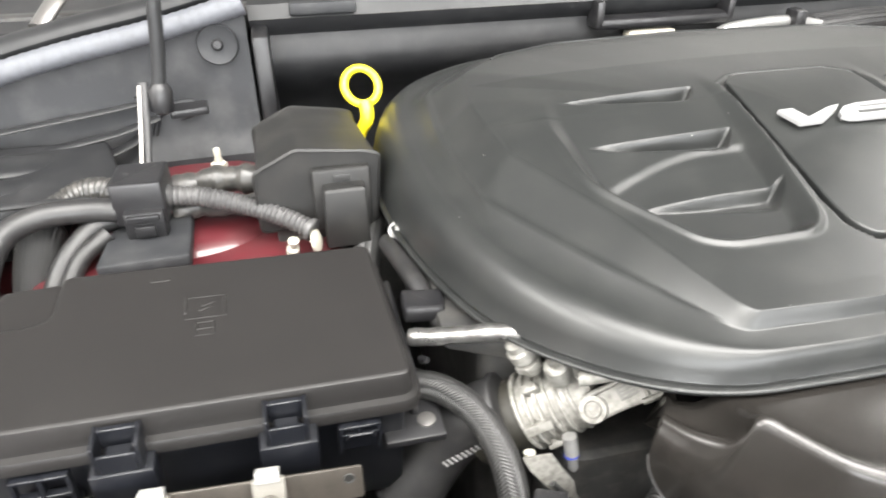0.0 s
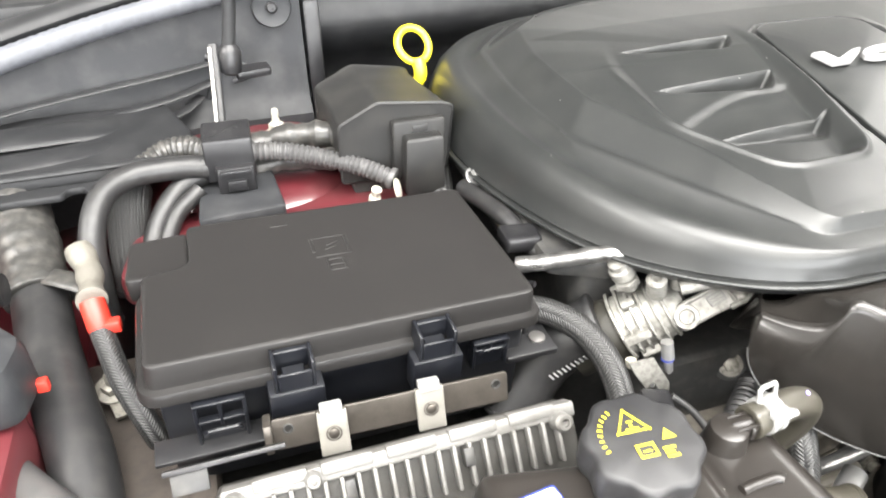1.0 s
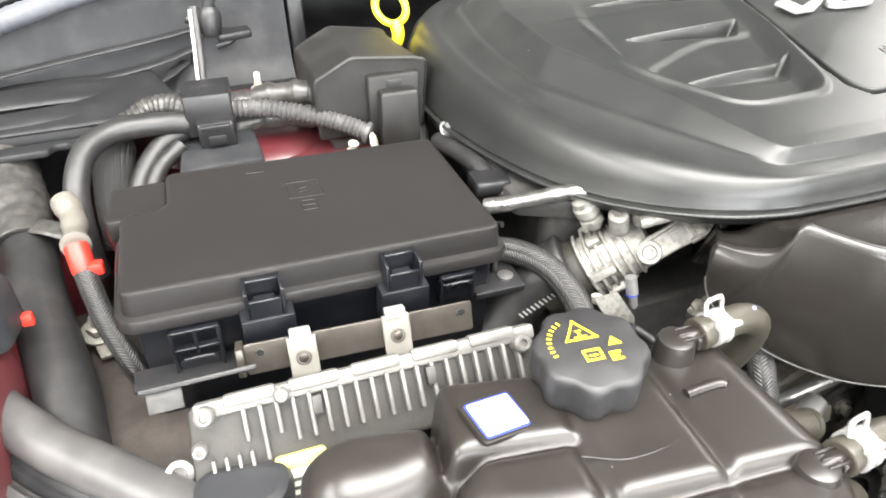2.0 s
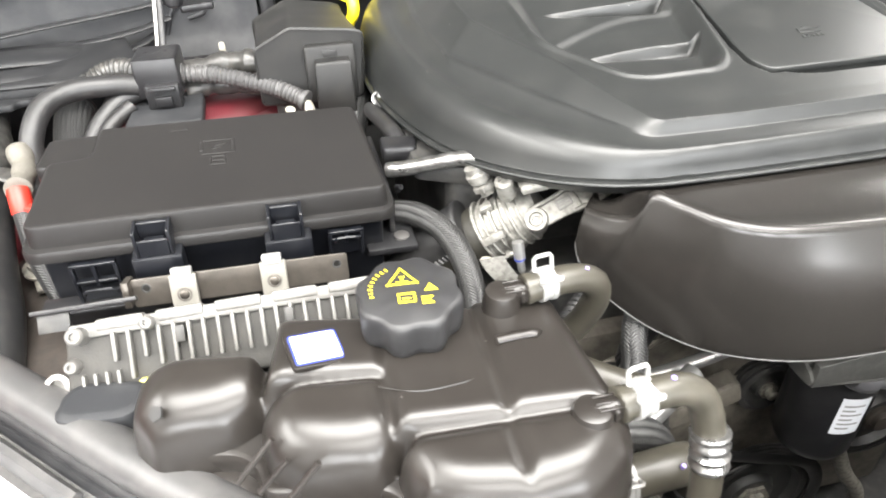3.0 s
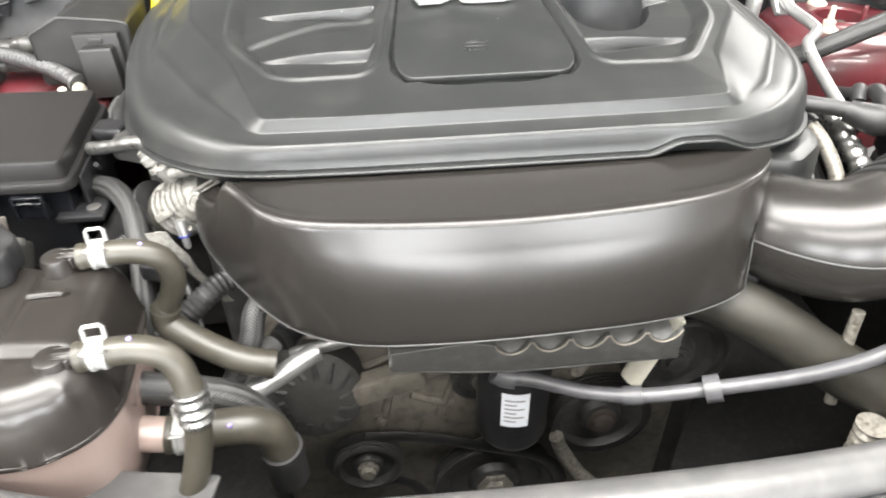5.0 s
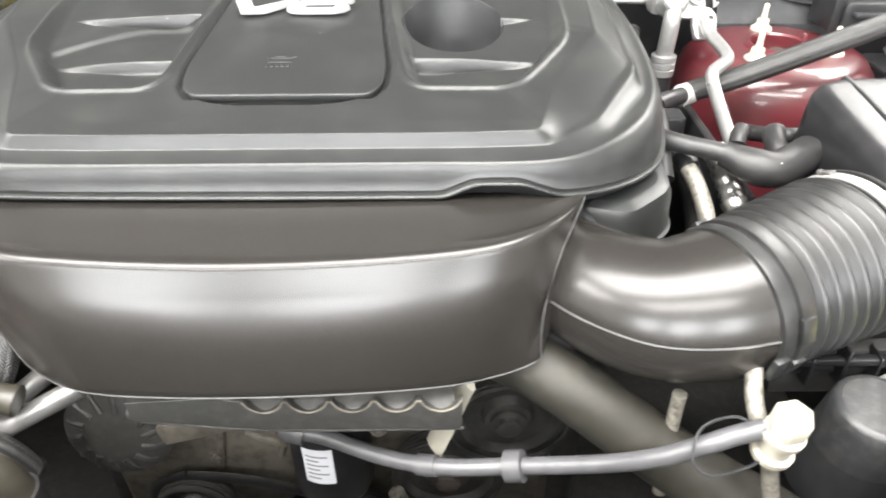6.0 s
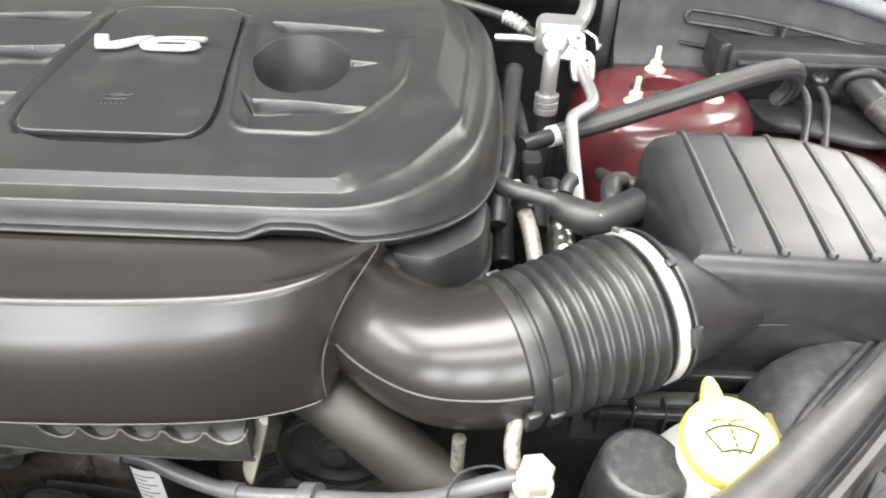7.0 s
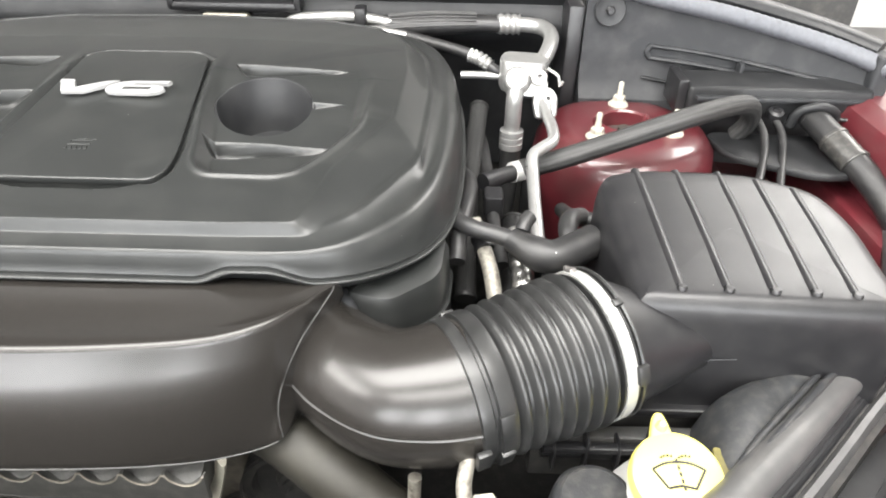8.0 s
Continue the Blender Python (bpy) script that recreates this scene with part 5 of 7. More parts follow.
part("thin_hose", pipe([(0.885, 0.90, 0.994), (0.92, 0.885, 0.990), (0.97, 0.86, 0.985), (1.005, 0.84, 0.978), (1.03, 0.825, 0.965), (1.045, 0.825, 0.958)], 0.0085, n=16), HOSEB, ac)
part("crimp", pipe([(0.99, 0.848, 0.981), (1.005, 0.84, 0.978), (1.022, 0.83, 0.970)], 0.0105, n=18, step=0.002, shape=rings_shape(0.0118, 0.003, 0.008)), ALU, ac)
part("stub_pipe", pipe([(0.975, 0.82, 0.958), (1.01, 0.82, 0.958), (1.045, 0.82, 0.956)], 0.006, n=12), ALU, ac)

# hoses in the gap beside the cover
hose("wire_sleeve", [(1.005, 0.76, 0.93), (0.998, 0.70, 0.90), (0.99, 0.62, 0.87), (0.985, 0.52, 0.84), (0.985, 0.44, 0.80)], 0.014, MESHM, "black net-sleeved wire bundle beside the cover", "wire loom")
hose("heater_pipe", [(0.992, 0.47, 0.90), (1.002, 0.445, 0.885), (1.012, 0.41, 0.868), (1.018, 0.375, 0.84), (1.018, 0.34, 0.80)], 0.0095, GRIMY, "grey metal heater pipe beside the engine", "pipe")
hose("heater_pipe_clip", [(0.999, 0.452, 0.889), (1.003, 0.444, 0.885), (1.006, 0.436, 0.881)], 0.0115, BLACK, "black clip on a metal pipe", "clip")
hose("foil_sleeve", [(1.046, 0.47, 0.885), (1.050, 0.42, 0.865), (1.052, 0.37, 0.84), (1.052, 0.34, 0.80)], 0.0145, FOIL, "crumpled foil-wrapped cable sleeve", "sleeve", step=0.004, shape=lambda s, w: 0.0135 + 0.0012 * math.sin(s * 420) + 0.0008 * math.sin(s * 190))
hose("vacuum_hose", [(0.995, 0.80, 0.87), (1.008, 0.74, 0.885), (1.014, 0.66, 0.882), (1.018, 0.60, 0.875), (1.022, 0.53, 0.86), (1.03, 0.46, 0.84)], 0.009, HOSEB, "thin black vacuum hose in the gap", "hose")
solo("hose_connector", soft_block(rect(1.008, 1.034, 0.54, 0.575, 0.006), 0.862, 0.892, 0.004), BLACK, "black plastic hose connector", "connector")
hose("vacuum_hose", [(0.975, 0.62, 0.89), (0.988, 0.56, 0.905), (0.984, 0.50, 0.908), (0.975, 0.45, 0.90), (0.972, 0.41, 0.88)], 0.010, HOSEB, "thin black vacuum hose by the cover", "hose")
hose("dark_hose", [(1.13, 0.50, 0.89), (1.11, 0.47, 0.905), (1.105, 0.44, 0.90), (1.115, 0.41, 0.88)], 0.012, HOSEB, "black hose curling by the strut tower", "hose")
hose("dark_hose", [(1.055, 0.60, 0.82), (1.05, 0.50, 0.80), (1.045, 0.42, 0.77)], 0.018, HOSEB, "black hose deep in the gap", "hose")

# added dark plate: stands in for the darkness over the tower's red flank
solo("dark_filler", soft_block(rounded([(1.078, 0.43), (1.092, 0.43), (1.094, 0.75), (1.080, 0.75)], 0.004), 0.58, 0.845, 0.004), TRAY, "dark filler plate hiding the tower's lower flank", "liner")

# brake hose: braided sleeve from the engine to the right tray
brake = thing("braided_hose", "black braided vacuum hose crossing the strut tower", "hose", (1.2, 0.65, 0.93))
part("sleeve", pipe([(1.065, 0.632, 0.888), (1.12, 0.622, 0.912), (1.18, 0.618, 0.938), (1.245, 0.622, 0.962), (1.31, 0.65, 0.972), (1.365, 0.69, 0.968), (1.405, 0.725, 0.955), (1.425, 0.75, 0.930), (1.428, 0.765, 0.905), (1.42, 0.775, 0.885)], 0.0145, n=22), SLEEVE, brake)
part("tail", pipe([(1.07, 0.634, 0.886), (1.04, 0.615, 0.887), (1.012, 0.593, 0.888)], 0.0115, n=18), HOSEB, brake)
part("white_band", pipe([(1.050, 0.6235, 0.8868), (1.058, 0.6285, 0.8862), (1.068, 0.6335, 0.8868)], 0.0150, n=20), WHITE, brake, "white tape band")
part("tip", pipe([(1.030, 0.608, 0.8872), (1.02, 0.60, 0.8875), (1.008, 0.59, 0.888)], 0.0128, n=18), BLACK, brake)

# right tray with grommets and lines
rt = thing("line_tray", "grey plastic tray holding brake and harness lines", "tray", (1.5, 0.78, 0.88))
part("ledge", soft_block(rounded([(1.335, 0.785), (1.62, 0.775), (1.64, 0.86), (1.33, 0.87)], 0.008), 0.92, 0.960, 0.006), TRAY, rt)
part("cheek", cube(1.318, 1.335, 0.79, 0.86, 0.915, 0.968, bev=0.004), BLACK, rt)
part("end_post", soft_block(rect(1.615, 1.645, 0.79, 0.86, 0.008), 0.88, 1.01, 0.006), PANEL, rt)
part("apron_plate", soft_block(rounded([(1.385, 0.705), (1.50, 0.64), (1.62, 0.66), (1.62, 0.78), (1.37, 0.79)], 0.03), 0.872, 0.884, 0.004), TRAY, rt)
part("lip", cube(1.345, 1.61, 0.772, 0.786, 0.940, 0.948, bev=0.003), PANEL, rt)
for gx in (1.435, 1.470, 1.600):
    part("grommet", lathe(axis((gx, 0.768, 0.925), (0, -0.4, 1)), [(0.012, -0.006), (0.013, 0.0), (0.012, 0.006), (0.007, 0.008), (0.006, 0.004)], 20), BLACK, rt)
part("saddle", pipe([(1.495, 0.762, 0.91), (1.500, 0.755, 0.935), (1.525, 0.748, 0.946), (1.552, 0.752, 0.935), (1.556, 0.760, 0.91)], 0.009, n=12, flat=0.8), TRAY, rt)
for gx, tx in ((1.442, 1.405), (1.470, 1.437)):
    hose("brake_line", [(gx, 0.765, 0.918), (gx + 0.004, 0.735, 0.905), (gx - 0.004, 0.70, 0.888), (tx, 0.62, 0.865), (tx - 0.02, 0.55, 0.84)], 0.0058, HOSEB, "thin black brake line running over the apron", "line", "brake lines")
hose("harness_hose", [(1.525, 0.76, 0.925), (1.535, 0.72, 0.915), (1.555, 0.66, 0.895), (1.575, 0.60, 0.87), (1.59, 0.52, 0.83)], 0.020, HOSEB, "thick black taped harness hose", "hose")
hose("harness_band", [(1.538, 0.71, 0.912), (1.546, 0.685, 0.904), (1.555, 0.66, 0.895)], 0.0212, TAPE, "grey tape wrap on a harness hose", "tape")
hose("drain_hose", [(1.60, 0.755, 0.925), (1.635, 0.735, 0.925), (1.66, 0.69, 0.915), (1.655, 0.62, 0.90), (1.625, 0.55, 0.875), (1.61, 0.49, 0.85), (1.615, 0.45, 0.83)], 0.012, HOSEB, "black drain hose curving down the fender", "hose")
hose("wire", [(1.56, 0.765, 0.92), (1.60, 0.75, 0.925), (1.66, 0.75, 0.94), (1.72, 0.78, 0.96)], 0.003, HOSEB, "thin black wire across the fender", "wire")
solo("fender_block", soft_block(rect(1.60, 1.68, 0.40, 0.47, 0.008), 0.80, 0.87, 0.005), RED, "small maroon moulded block by the fender", "block")
hose("apron_cable", [(1.115, 0.56, 0.865), (1.12, 0.52, 0.88), (1.14, 0.495, 0.89), (1.17, 0.50, 0.888)], 0.010, HOSEB, "black cable at the foot of the tower", "cable")

# ---- washer bottle, canister and quick coupling ----
washer = thing("washer_bottle", "white washer filler neck with a yellow cap", "bottle", (1.165, 0.14, 0.70))
tilt = (0.0, -0.30, 1)
wc = Vector((1.168, 0.146, 0.842))
part("neck", lathe(axis(wc - Vector((0, 0.004, 0.02)), tilt), [(0.055, -0.16), (0.056, -0.06), (0.052, -0.035), (0.040, -0.018), (0.034, 0.008)], 40), WHITE, washer)
wm = axis(wc, tilt)
capo = part("filler_cap", lathe(wm, [(0.0395, -0.012), (0.0415, -0.010), (0.0415, -0.002), (0.040, 0.003), (0.036, 0.0055), (0.02, 0.007), (0, 0.0075)], 48), YELCAP, washer, "pale yellow snap cap with a wiper mark")
part("tab", soft_block(rounded([(-0.020, 0.030), (0.004, 0.030), (0.000, 0.050), (-0.004, 0.060), (-0.011, 0.060), (-0.015, 0.050)], 0.004), -0.008, 0.004, 0.003, wm), YELCAP, capo)
part("tab_pip", lathe(wm @ Matrix.Translation((-0.0075, 0.045, 0.002)), [(0.006, 0), (0.005, 0.006), (0.003, 0.009), (0, 0.0095)], 16), YELCAP, capo)


def mark(parent, m, pts, r=0.0012):
    part("wiper_mark", pipe([m @ Vector(p) for p in pts], r, n=6, step=0.003, raw=len(pts) == 2), INK, parent)


zt = 0.0080
mark(capo, wm, [(-0.023, 0.004, zt - 0.0008), (-0.012, 0.009, zt), (0.0, 0.0105, zt + 0.0005), (0.012, 0.009, zt), (0.023, 0.004, zt - 0.0008)])
mark(capo, wm, [(-0.012, -0.013, zt), (0.0, -0.011, zt + 0.0005), (0.012, -0.013, zt)])
mark(capo, wm, [(-0.023, 0.004, zt - 0.0008), (-0.012, -0.013, zt)])
mark(capo, wm, [(0.023, 0.004, zt - 0.0008), (0.012, -0.013, zt)])
for k in range(5):
    mark(capo, wm, [(-0.001 + 0.0007 * k, 0.013 - 0.006 * k, zt + 0.0004), (-0.0006 + 0.0007 * k, 0.0095 - 0.006 * k, zt + 0.0004)])
for k in range(4):
    for sg in (-1, 1):
        a0 = radians(60 + 24 * k)
        mark(capo, wm, [(sg * 0.008 + 0.008 * math.cos(a0), 0.011 + 0.006 * math.sin(a0) * 0.9, zt - 0.0004), (sg * 0.008 + 0.008 * math.cos(a0 + 0.22), 0.011 + 0.006 * math.sin(a0 + 0.22) * 0.9, zt - 0.0004)])
ps = thing("steering_reservoir", "dark grey round reservoir with a flat scuffed cap", "reservoir", (1.098, 0.150, 0.70))
pm = axis((1.098, 0.150, 0.70), (0.02, -0.06, 1))
part("body", lathe(pm, [(0.046, 0.0), (0.0445, 0.05), (0.043, 0.062)], 44), CAPM, ps)
part("cap", lathe(pm, [(0.043, 0.060), (0.0432, 0.066), (0.040, 0.098), (0.0385, 0.107), (0.036, 0.1105), (0.032, 0.1118), (0.0315, 0.1110), (0, 0.1112)], 44), SCUFF, ps, "scuffed flat cap")

coupling = thing("quick_coupling", "ivory plastic hose coupling with a hex end and cable tie", "coupling", (1.0, 0.11, 0.80))
cm = axis((0.997, 0.112, 0.800), (0.02, -0.12, 1))
part("body", lathe(cm, [(0.012, -0.012), (0.017, -0.010), (0.0175, -0.004), (0.013, -0.002), (0.012, 0.014), (0.017, 0.016), (0.0175, 0.022), (0.014, 0.024)], 28), IVORY, coupling)
part("hex_end", lathe(cm, [(0.0145, 0.023), (0.0155, 0.026), (0.0155, 0.046), (0.013, 0.049), (0, 0.0495)], 6), IVORY, coupling)
part("side_pipe", pipe([(0.985, 0.120, 0.812), (0.980, 0.135, 0.832), (0.984, 0.155, 0.846), (0.995, 0.18, 0.856)], 0.0072, n=14), GRIMY, coupling)
part("tail_pipe", pipe([(0.997, 0.112, 0.79), (1.002, 0.106, 0.76), (1.012, 0.095, 0.72), (1.03, 0.08, 0.67)], 0.0072, n=14), GRIMY, coupling)
part("cable_tie", pipe([(0.985, 0.118, 0.812), (0.965, 0.125, 0.822), (0.935, 0.118, 0.818), (0.925, 0.10, 0.80), (0.94, 0.092, 0.788), (0.975, 0.10, 0.79), (0.99, 0.108, 0.792)], 0.0013, n=6), PANEL, coupling)
hose("support_rod", [(0.995, 0.17, 0.856), (1.002, 0.19, 0.848), (1.02, 0.24, 0.82)], 0.008, GRIMY, "grey metal strut behind the bellows", "rod")
hose("support_rod", [(0.935, 0.17, 0.80), (0.934, 0.165, 0.76), (0.933, 0.15, 0.68)], 0.0065, GRIMY, "upright metal rod below the duct", "rod")

line_ob = thing("oil_line", "grey plastic oil line clipped across the engine front", "hose", (0.79, 0.15, 0.70))
part("line", pipe([(0.565, 0.21, 0.702), (0.60, 0.205, 0.698), (0.66, 0.185, 0.692), (0.72, 0.165, 0.702), (0.79, 0.158, 0.712), (0.863, 0.138, 0.742), (0.906, 0.120, 0.775), (0.940, 0.114, 0.800), (0.961, 0.115, 0.810), (0.985, 0.116, 0.819)], 0.0085, n=16), GREYLINE, line_ob)
part("collar", pipe([(0.782, 0.160, 0.709), (0.79, 0.158, 0.712), (0.798, 0.156, 0.715)], 0.0155, n=20), GREYLINE, line_ob)
part("joint", pipe([(0.695, 0.173, 0.696), (0.705, 0.170, 0.698), (0.715, 0.167, 0.701)], 0.0108, n=16), GREYLINE, line_ob)
part("end_cap", pipe([(0.555, 0.213, 0.708), (0.565, 0.21, 0.702), (0.578, 0.208, 0.700)], 0.012, n=16), GREYLINE, line_ob)

# big lower radiator hose sweeping to the right
hose("radiator_hose", [(0.755, 0.250, 0.79), (0.80, 0.222, 0.792), (0.851, 0.192, 0.776), (0.939, 0.154, 0.724), (1.037, 0.108, 0.686), (1.146, 0.065, 0.637)], 0.0310, DUSTY, "thick dusty radiator hose under the intake duct", "hose", n=24, step=0.01)
hose("radiator_hose_neck", [(0.845, 0.29, 0.79), (0.835, 0.26, 0.80), (0.82, 0.225, 0.803)], 0.024, HOSEB, "ribbed black hose neck behind the radiator hose", "hose", n=24, step=0.003, shape=rings_shape(0.027, 0.004, 0.013))
hose("drain_pipe", [(0.660, 0.272, 0.500), (0.671, 0.27, 0.469), (0.700, 0.268, 0.415), (0.731, 0.266, 0.373), (0.745, 0.264, 0.33)], 0.0105, GRIMY, "dull metal drain pipe at the foot of the engine", "pipe")
hose("front_pipe", [(0.15, 0.20, 0.68), (0.20, 0.185, 0.70), (0.26, 0.18, 0.725), (0.31, 0.195, 0.745), (0.36, 0.22, 0.76)], 0.011, ALU, "bright pipe under the intake cover", "pipe")

# headlamp back cover and its guard at the right corner
hl = thing("headlamp_housing", "scuffed black headlamp housing with a rolled double ridge", "headlamp", (1.35, 0.15, 0.7))
back_l = spline([(1.190, 0.190, 0.775), (1.212, 0.232, 0.800), (1.245, 0.252, 0.836), (1.31, 0.278, 0.848), (1.40, 0.318, 0.856), (1.52, 0.372, 0.860)], 0.008)
front_l = spline([(1.185, 0.120, 0.790), (1.205, 0.138, 0.822), (1.240, 0.174, 0.838), (1.30, 0.229, 0.844), (1.38, 0.298, 0.848), (1.50, 0.368, 0.850)], 0.008)
bm = bmesh.new()
rows = []
for k in range(40):
    b, f = (Vector(l[round(k / 39 * (len(l) - 1))]) for l in (back_l, front_l))
    row = [Vector((b.x, b.y + 0.006, 0.68)), b + Vector((0, 0.004, -0.02)), b + Vector((0, 0.003, -0.006)), b + Vector((0, 0, -0.001))]
    for t in (0.12, 0.3, 0.5, 0.7, 0.88, 1.0):
        row.append(b.lerp(f, t) + Vector((0, 0, 0.010 * math.sin(math.pi * t) * min(1, (b - f).length / 0.06))))
    rows.append(row + [Vector((f.x, f.y - 0.004, 0.68))])
loft(bm, rows, True, True)
part("shell", bm, SCUFF, hl)
for off, up, rr in ((0.000, 0.006, 0.0034), (-0.010, 0.008, 0.0040)):
    part("ridge", pipe([Vector(p) + Vector((-off * 0.7, off * 0.7, up)) for p in front_l[6::6]], rr, n=12, step=0.008), SCUFF, hl, "worn rolled ridge")
part("lamp_back", soft_block(rounded([(1.255, 0.085), (1.34, 0.10), (1.44, 0.215), (1.53, 0.30), (1.56, 0.10), (1.50, -0.05), (1.30, -0.02)], 0.02), 0.70, 0.818, 0.012), TRAY, hl)
part("lamp_tab", soft_block(rounded([(1.262, 0.096), (1.275, 0.090), (1.300, 0.118), (1.288, 0.128)], 0.003), 0.81, 0.836, 0.002), PANEL, hl)
part("stain", soft_block(rounded([(1.208, 0.150), (1.222, 0.152), (1.226, 0.185), (1.214, 0.190)], 0.006), 0.828, 0.8325, 0.001, Matrix()), YELSTAIN, hl, "yellowed spill stain")

# ---- fuse box ----
o_, ex_, ey_ = Vector((-0.232, 0.367, 0.936)), Vector((0.325, 0.008, -0.011)).normalized(), Vector((-0.008, 0.18, 0.008))
ey_ = (ey_ - ex_ * ey_.dot(ex_)).normalized()
FB = Matrix.Translation(o_) @ Matrix((ex_, ey_, ex_.cross(ey_))).transposed().to_4x4()
fuse = thing("fuse_box", "black plastic fuse box with a clipped flat lid", "fuse box", FB @ Vector((0.16, 0.09, -0.15)))
plan = rounded([(0, 0), (0.325, 0), (0.318, 0.184), (0.040, 0.184), (0.040, 0.122), (0.0, 0.118)], 0.012, 6)
bm = bmesh.new()
block(bm, plan, [(-0.004, -0.036), (-0.0065, -0.034), (-0.0065, -0.026), (-0.005, -0.023), (0.0005, -0.022), (0.002, -0.004), (0.003, -0.0012), (0.0055, 0.0)], FB)
lid = part("lid", bm, LID, fuse, "flat matt lid with a moulded fuse mark")
part("corner_tab", soft_block(rounded([(-0.012, 0.118), (0.0425, 0.118), (0.0425, 0.180), (-0.008, 0.176)], 0.006), -0.03, -0.006, 0.003, FB), LID, lid)
bm = bmesh.new()
block(bm, inset(plan, 0.006), [(0.004, -0.15), (0.001, -0.146), (0.0, -0.034)], FB)
part("body", bm, FUSEBOX, fuse)
# moulded fuse symbol, low relief bars
for x0, x1, y0, y1, a in ((0.148, 0.182, 0.128, 0.130, 0), (0.150, 0.182, 0.100, 0.102, 0), (0.148, 0.151, 0.108, 0.130, 0), (0.180, 0.183, 0.100, 0.128, 0), (0.162, 0.175, 0.118, 0.120, 25), (0.160, 0.172, 0.112, 0.114, 25), (0.158, 0.174, 0.086, 0.088, 0), (0.158, 0.160, 0.078, 0.096, 0), (0.172, 0.174, 0.078, 0.096, 0), (0.158, 0.174, 0.078, 0.080, 0), (0.158, 0.174, 0.094, 0.096, 0)):
    c = Matrix.Translation(((x0 + x1) / 2, (y0 + y1) / 2, 0)) @ Matrix.Rotation(radians(a), 4, "Z") @ Matrix.Translation((-(x0 + x1) / 2, -(y0 + y1) / 2, 0))
    part("mark", cube(x0, x1, y0, y1, -0.0005, 0.0007, bev=0.0003, m=FB @ c, seg=1), LID, lid)
part("mark", cube(0.118, 0.134, 0.158, 0.163, -0.0005, 0.0005, bev=0.0003, m=FB, seg=1), LID, lid)


def latch(x0, x1):
    """Open-topped latch: side cheeks and bridge on the lid, skirt on the body."""
    l = part("latch", cube(x0, x0 + 0.003, -0.022, 0.001, -0.030, -0.0035, bev=0.0008, m=FB, seg=1), FUSEBOX, fuse)
    part("cheek", cube(x1 - 0.003, x1, -0.022, 0.001, -0.030, -0.0035, bev=0.0008, m=FB, seg=1), FUSEBOX, l)
    part("back", cube(x0 + 0.003, x1 - 0.003, -0.005, 0.0, -0.030, -0.004, bev=0.0008, m=FB, seg=1), FUSEBOX, l)
    part("bridge", cube(x0 + 0.003, x1 - 0.003, -0.022, -0.019, -0.030, -0.012, bev=0.0008, m=FB, seg=1), FUSEBOX, l)
    part("hook", cube(x0 + 0.007, x1 - 0.007, -0.018, -0.006, -0.024, -0.018, bev=0.001, m=FB, seg=1), FUSEBOX, l)
    part("skirt", cube(x0 - 0.005, x1 + 0.006, -0.024, -0.004, -0.066, -0.030, bev=0.0015, m=FB), FUSEBOX, l)
    return l


latch(0.092, 0.124)
latch(0.208, 0.240)


def clip_frame(x0, x1, z0, z1):
    """A small open grid of a side clip."""
    c = part("side_clip", cube(x0, x1, -0.006, 0.004, z0, z0 + 0.018, bev=0.001, m=FB, seg=1), FUSEBOX, fuse)
    for a, b, p, q in ((x0, x1, z1 - 0.003, z1), (x0, x0 + 0.003, z0, z1), (x1 - 0.003, x1, z0, z1), (x0, x1, (z0 + z1) / 2 + 0.004, (z0 + z1) / 2 + 0.007), ((x0 + x1) / 2 - 0.0015, (x0 + x1) / 2 + 0.0015, (z0 + z1) / 2, z1)):
        part("bar", cube(a, b, -0.010, -0.003, p, q, bev=0.0006, m=FB, seg=1), FUSEBOX, c)
    part("bail", pipe([FB @ Vector(p) for p in ((x0 + 0.006, -0.011, z0 + 0.018), (x0 + 0.009, -0.013, z0 + 0.024), (x1 - 0.009, -0.013, z0 + 0.024), (x1 - 0.006, -0.011, z0 + 0.018))], 0.0015, n=8), FUSEBOX, c)


clip_frame(0.030, 0.070, -0.090, -0.038)
clip_frame(0.262, 0.296, -0.068, -0.038)
part("foot_rail", cube(-0.004, 0.10, -0.020, 0.004, -0.086, -0.082, bev=0.001, m=FB), BLACK, fuse)
part("foot_rail", cube(0.30, 0.352, -0.006, 0.05, -0.078, -0.070, bev=0.002, m=FB), BLACK, fuse)
part("foot_bolt", lathe(axis(FB @ Vector((0.338, 0.012, -0.07)), (0, 0, 1)), [(0.008, 0), (0.008, 0.002), (0.005, 0.003), (0, 0.003)], 20), STEEL, fuse)
part("side_wall", cube(0.327, 0.333, 0.02, 0.16, -0.08, -0.03, bev=0.002, m=FB), BLACK, fuse)

# steel strap with two clips that holds the control module
strap = thing("module_bracket", "tarnished brown-grey steel bracket strap with two pale clips", "bracket", (-0.05, 0.325, 0.87))
sm = Matrix.Translation((-0.148, 0.331, 0.880)) @ Matrix.Rotation(radians(-2.4), 4, "Z")
plate = part("strap", soft_block(rounded([(0, -0.0150), (0.190, -0.0150), (0.190, 0.0115), (0, 0.0115)], 0.003), -0.001, 0.001, 0.0004, sm @ Matrix.Rotation(radians(72), 4, "X")), TARNISH, strap)
for hx in (0.012, 0.180):
    part("hole_rim", lathe(sm @ Matrix.Rotation(radians(72), 4, "X") @ Matrix.Translation((hx, 0.002, 0.001)), [(0.0042, 0), (0.0038, 0.0006), (0.0028, 0.0004), (0.0026, -0.0004), (0, -0.0004)], 20), DEEP, plate)
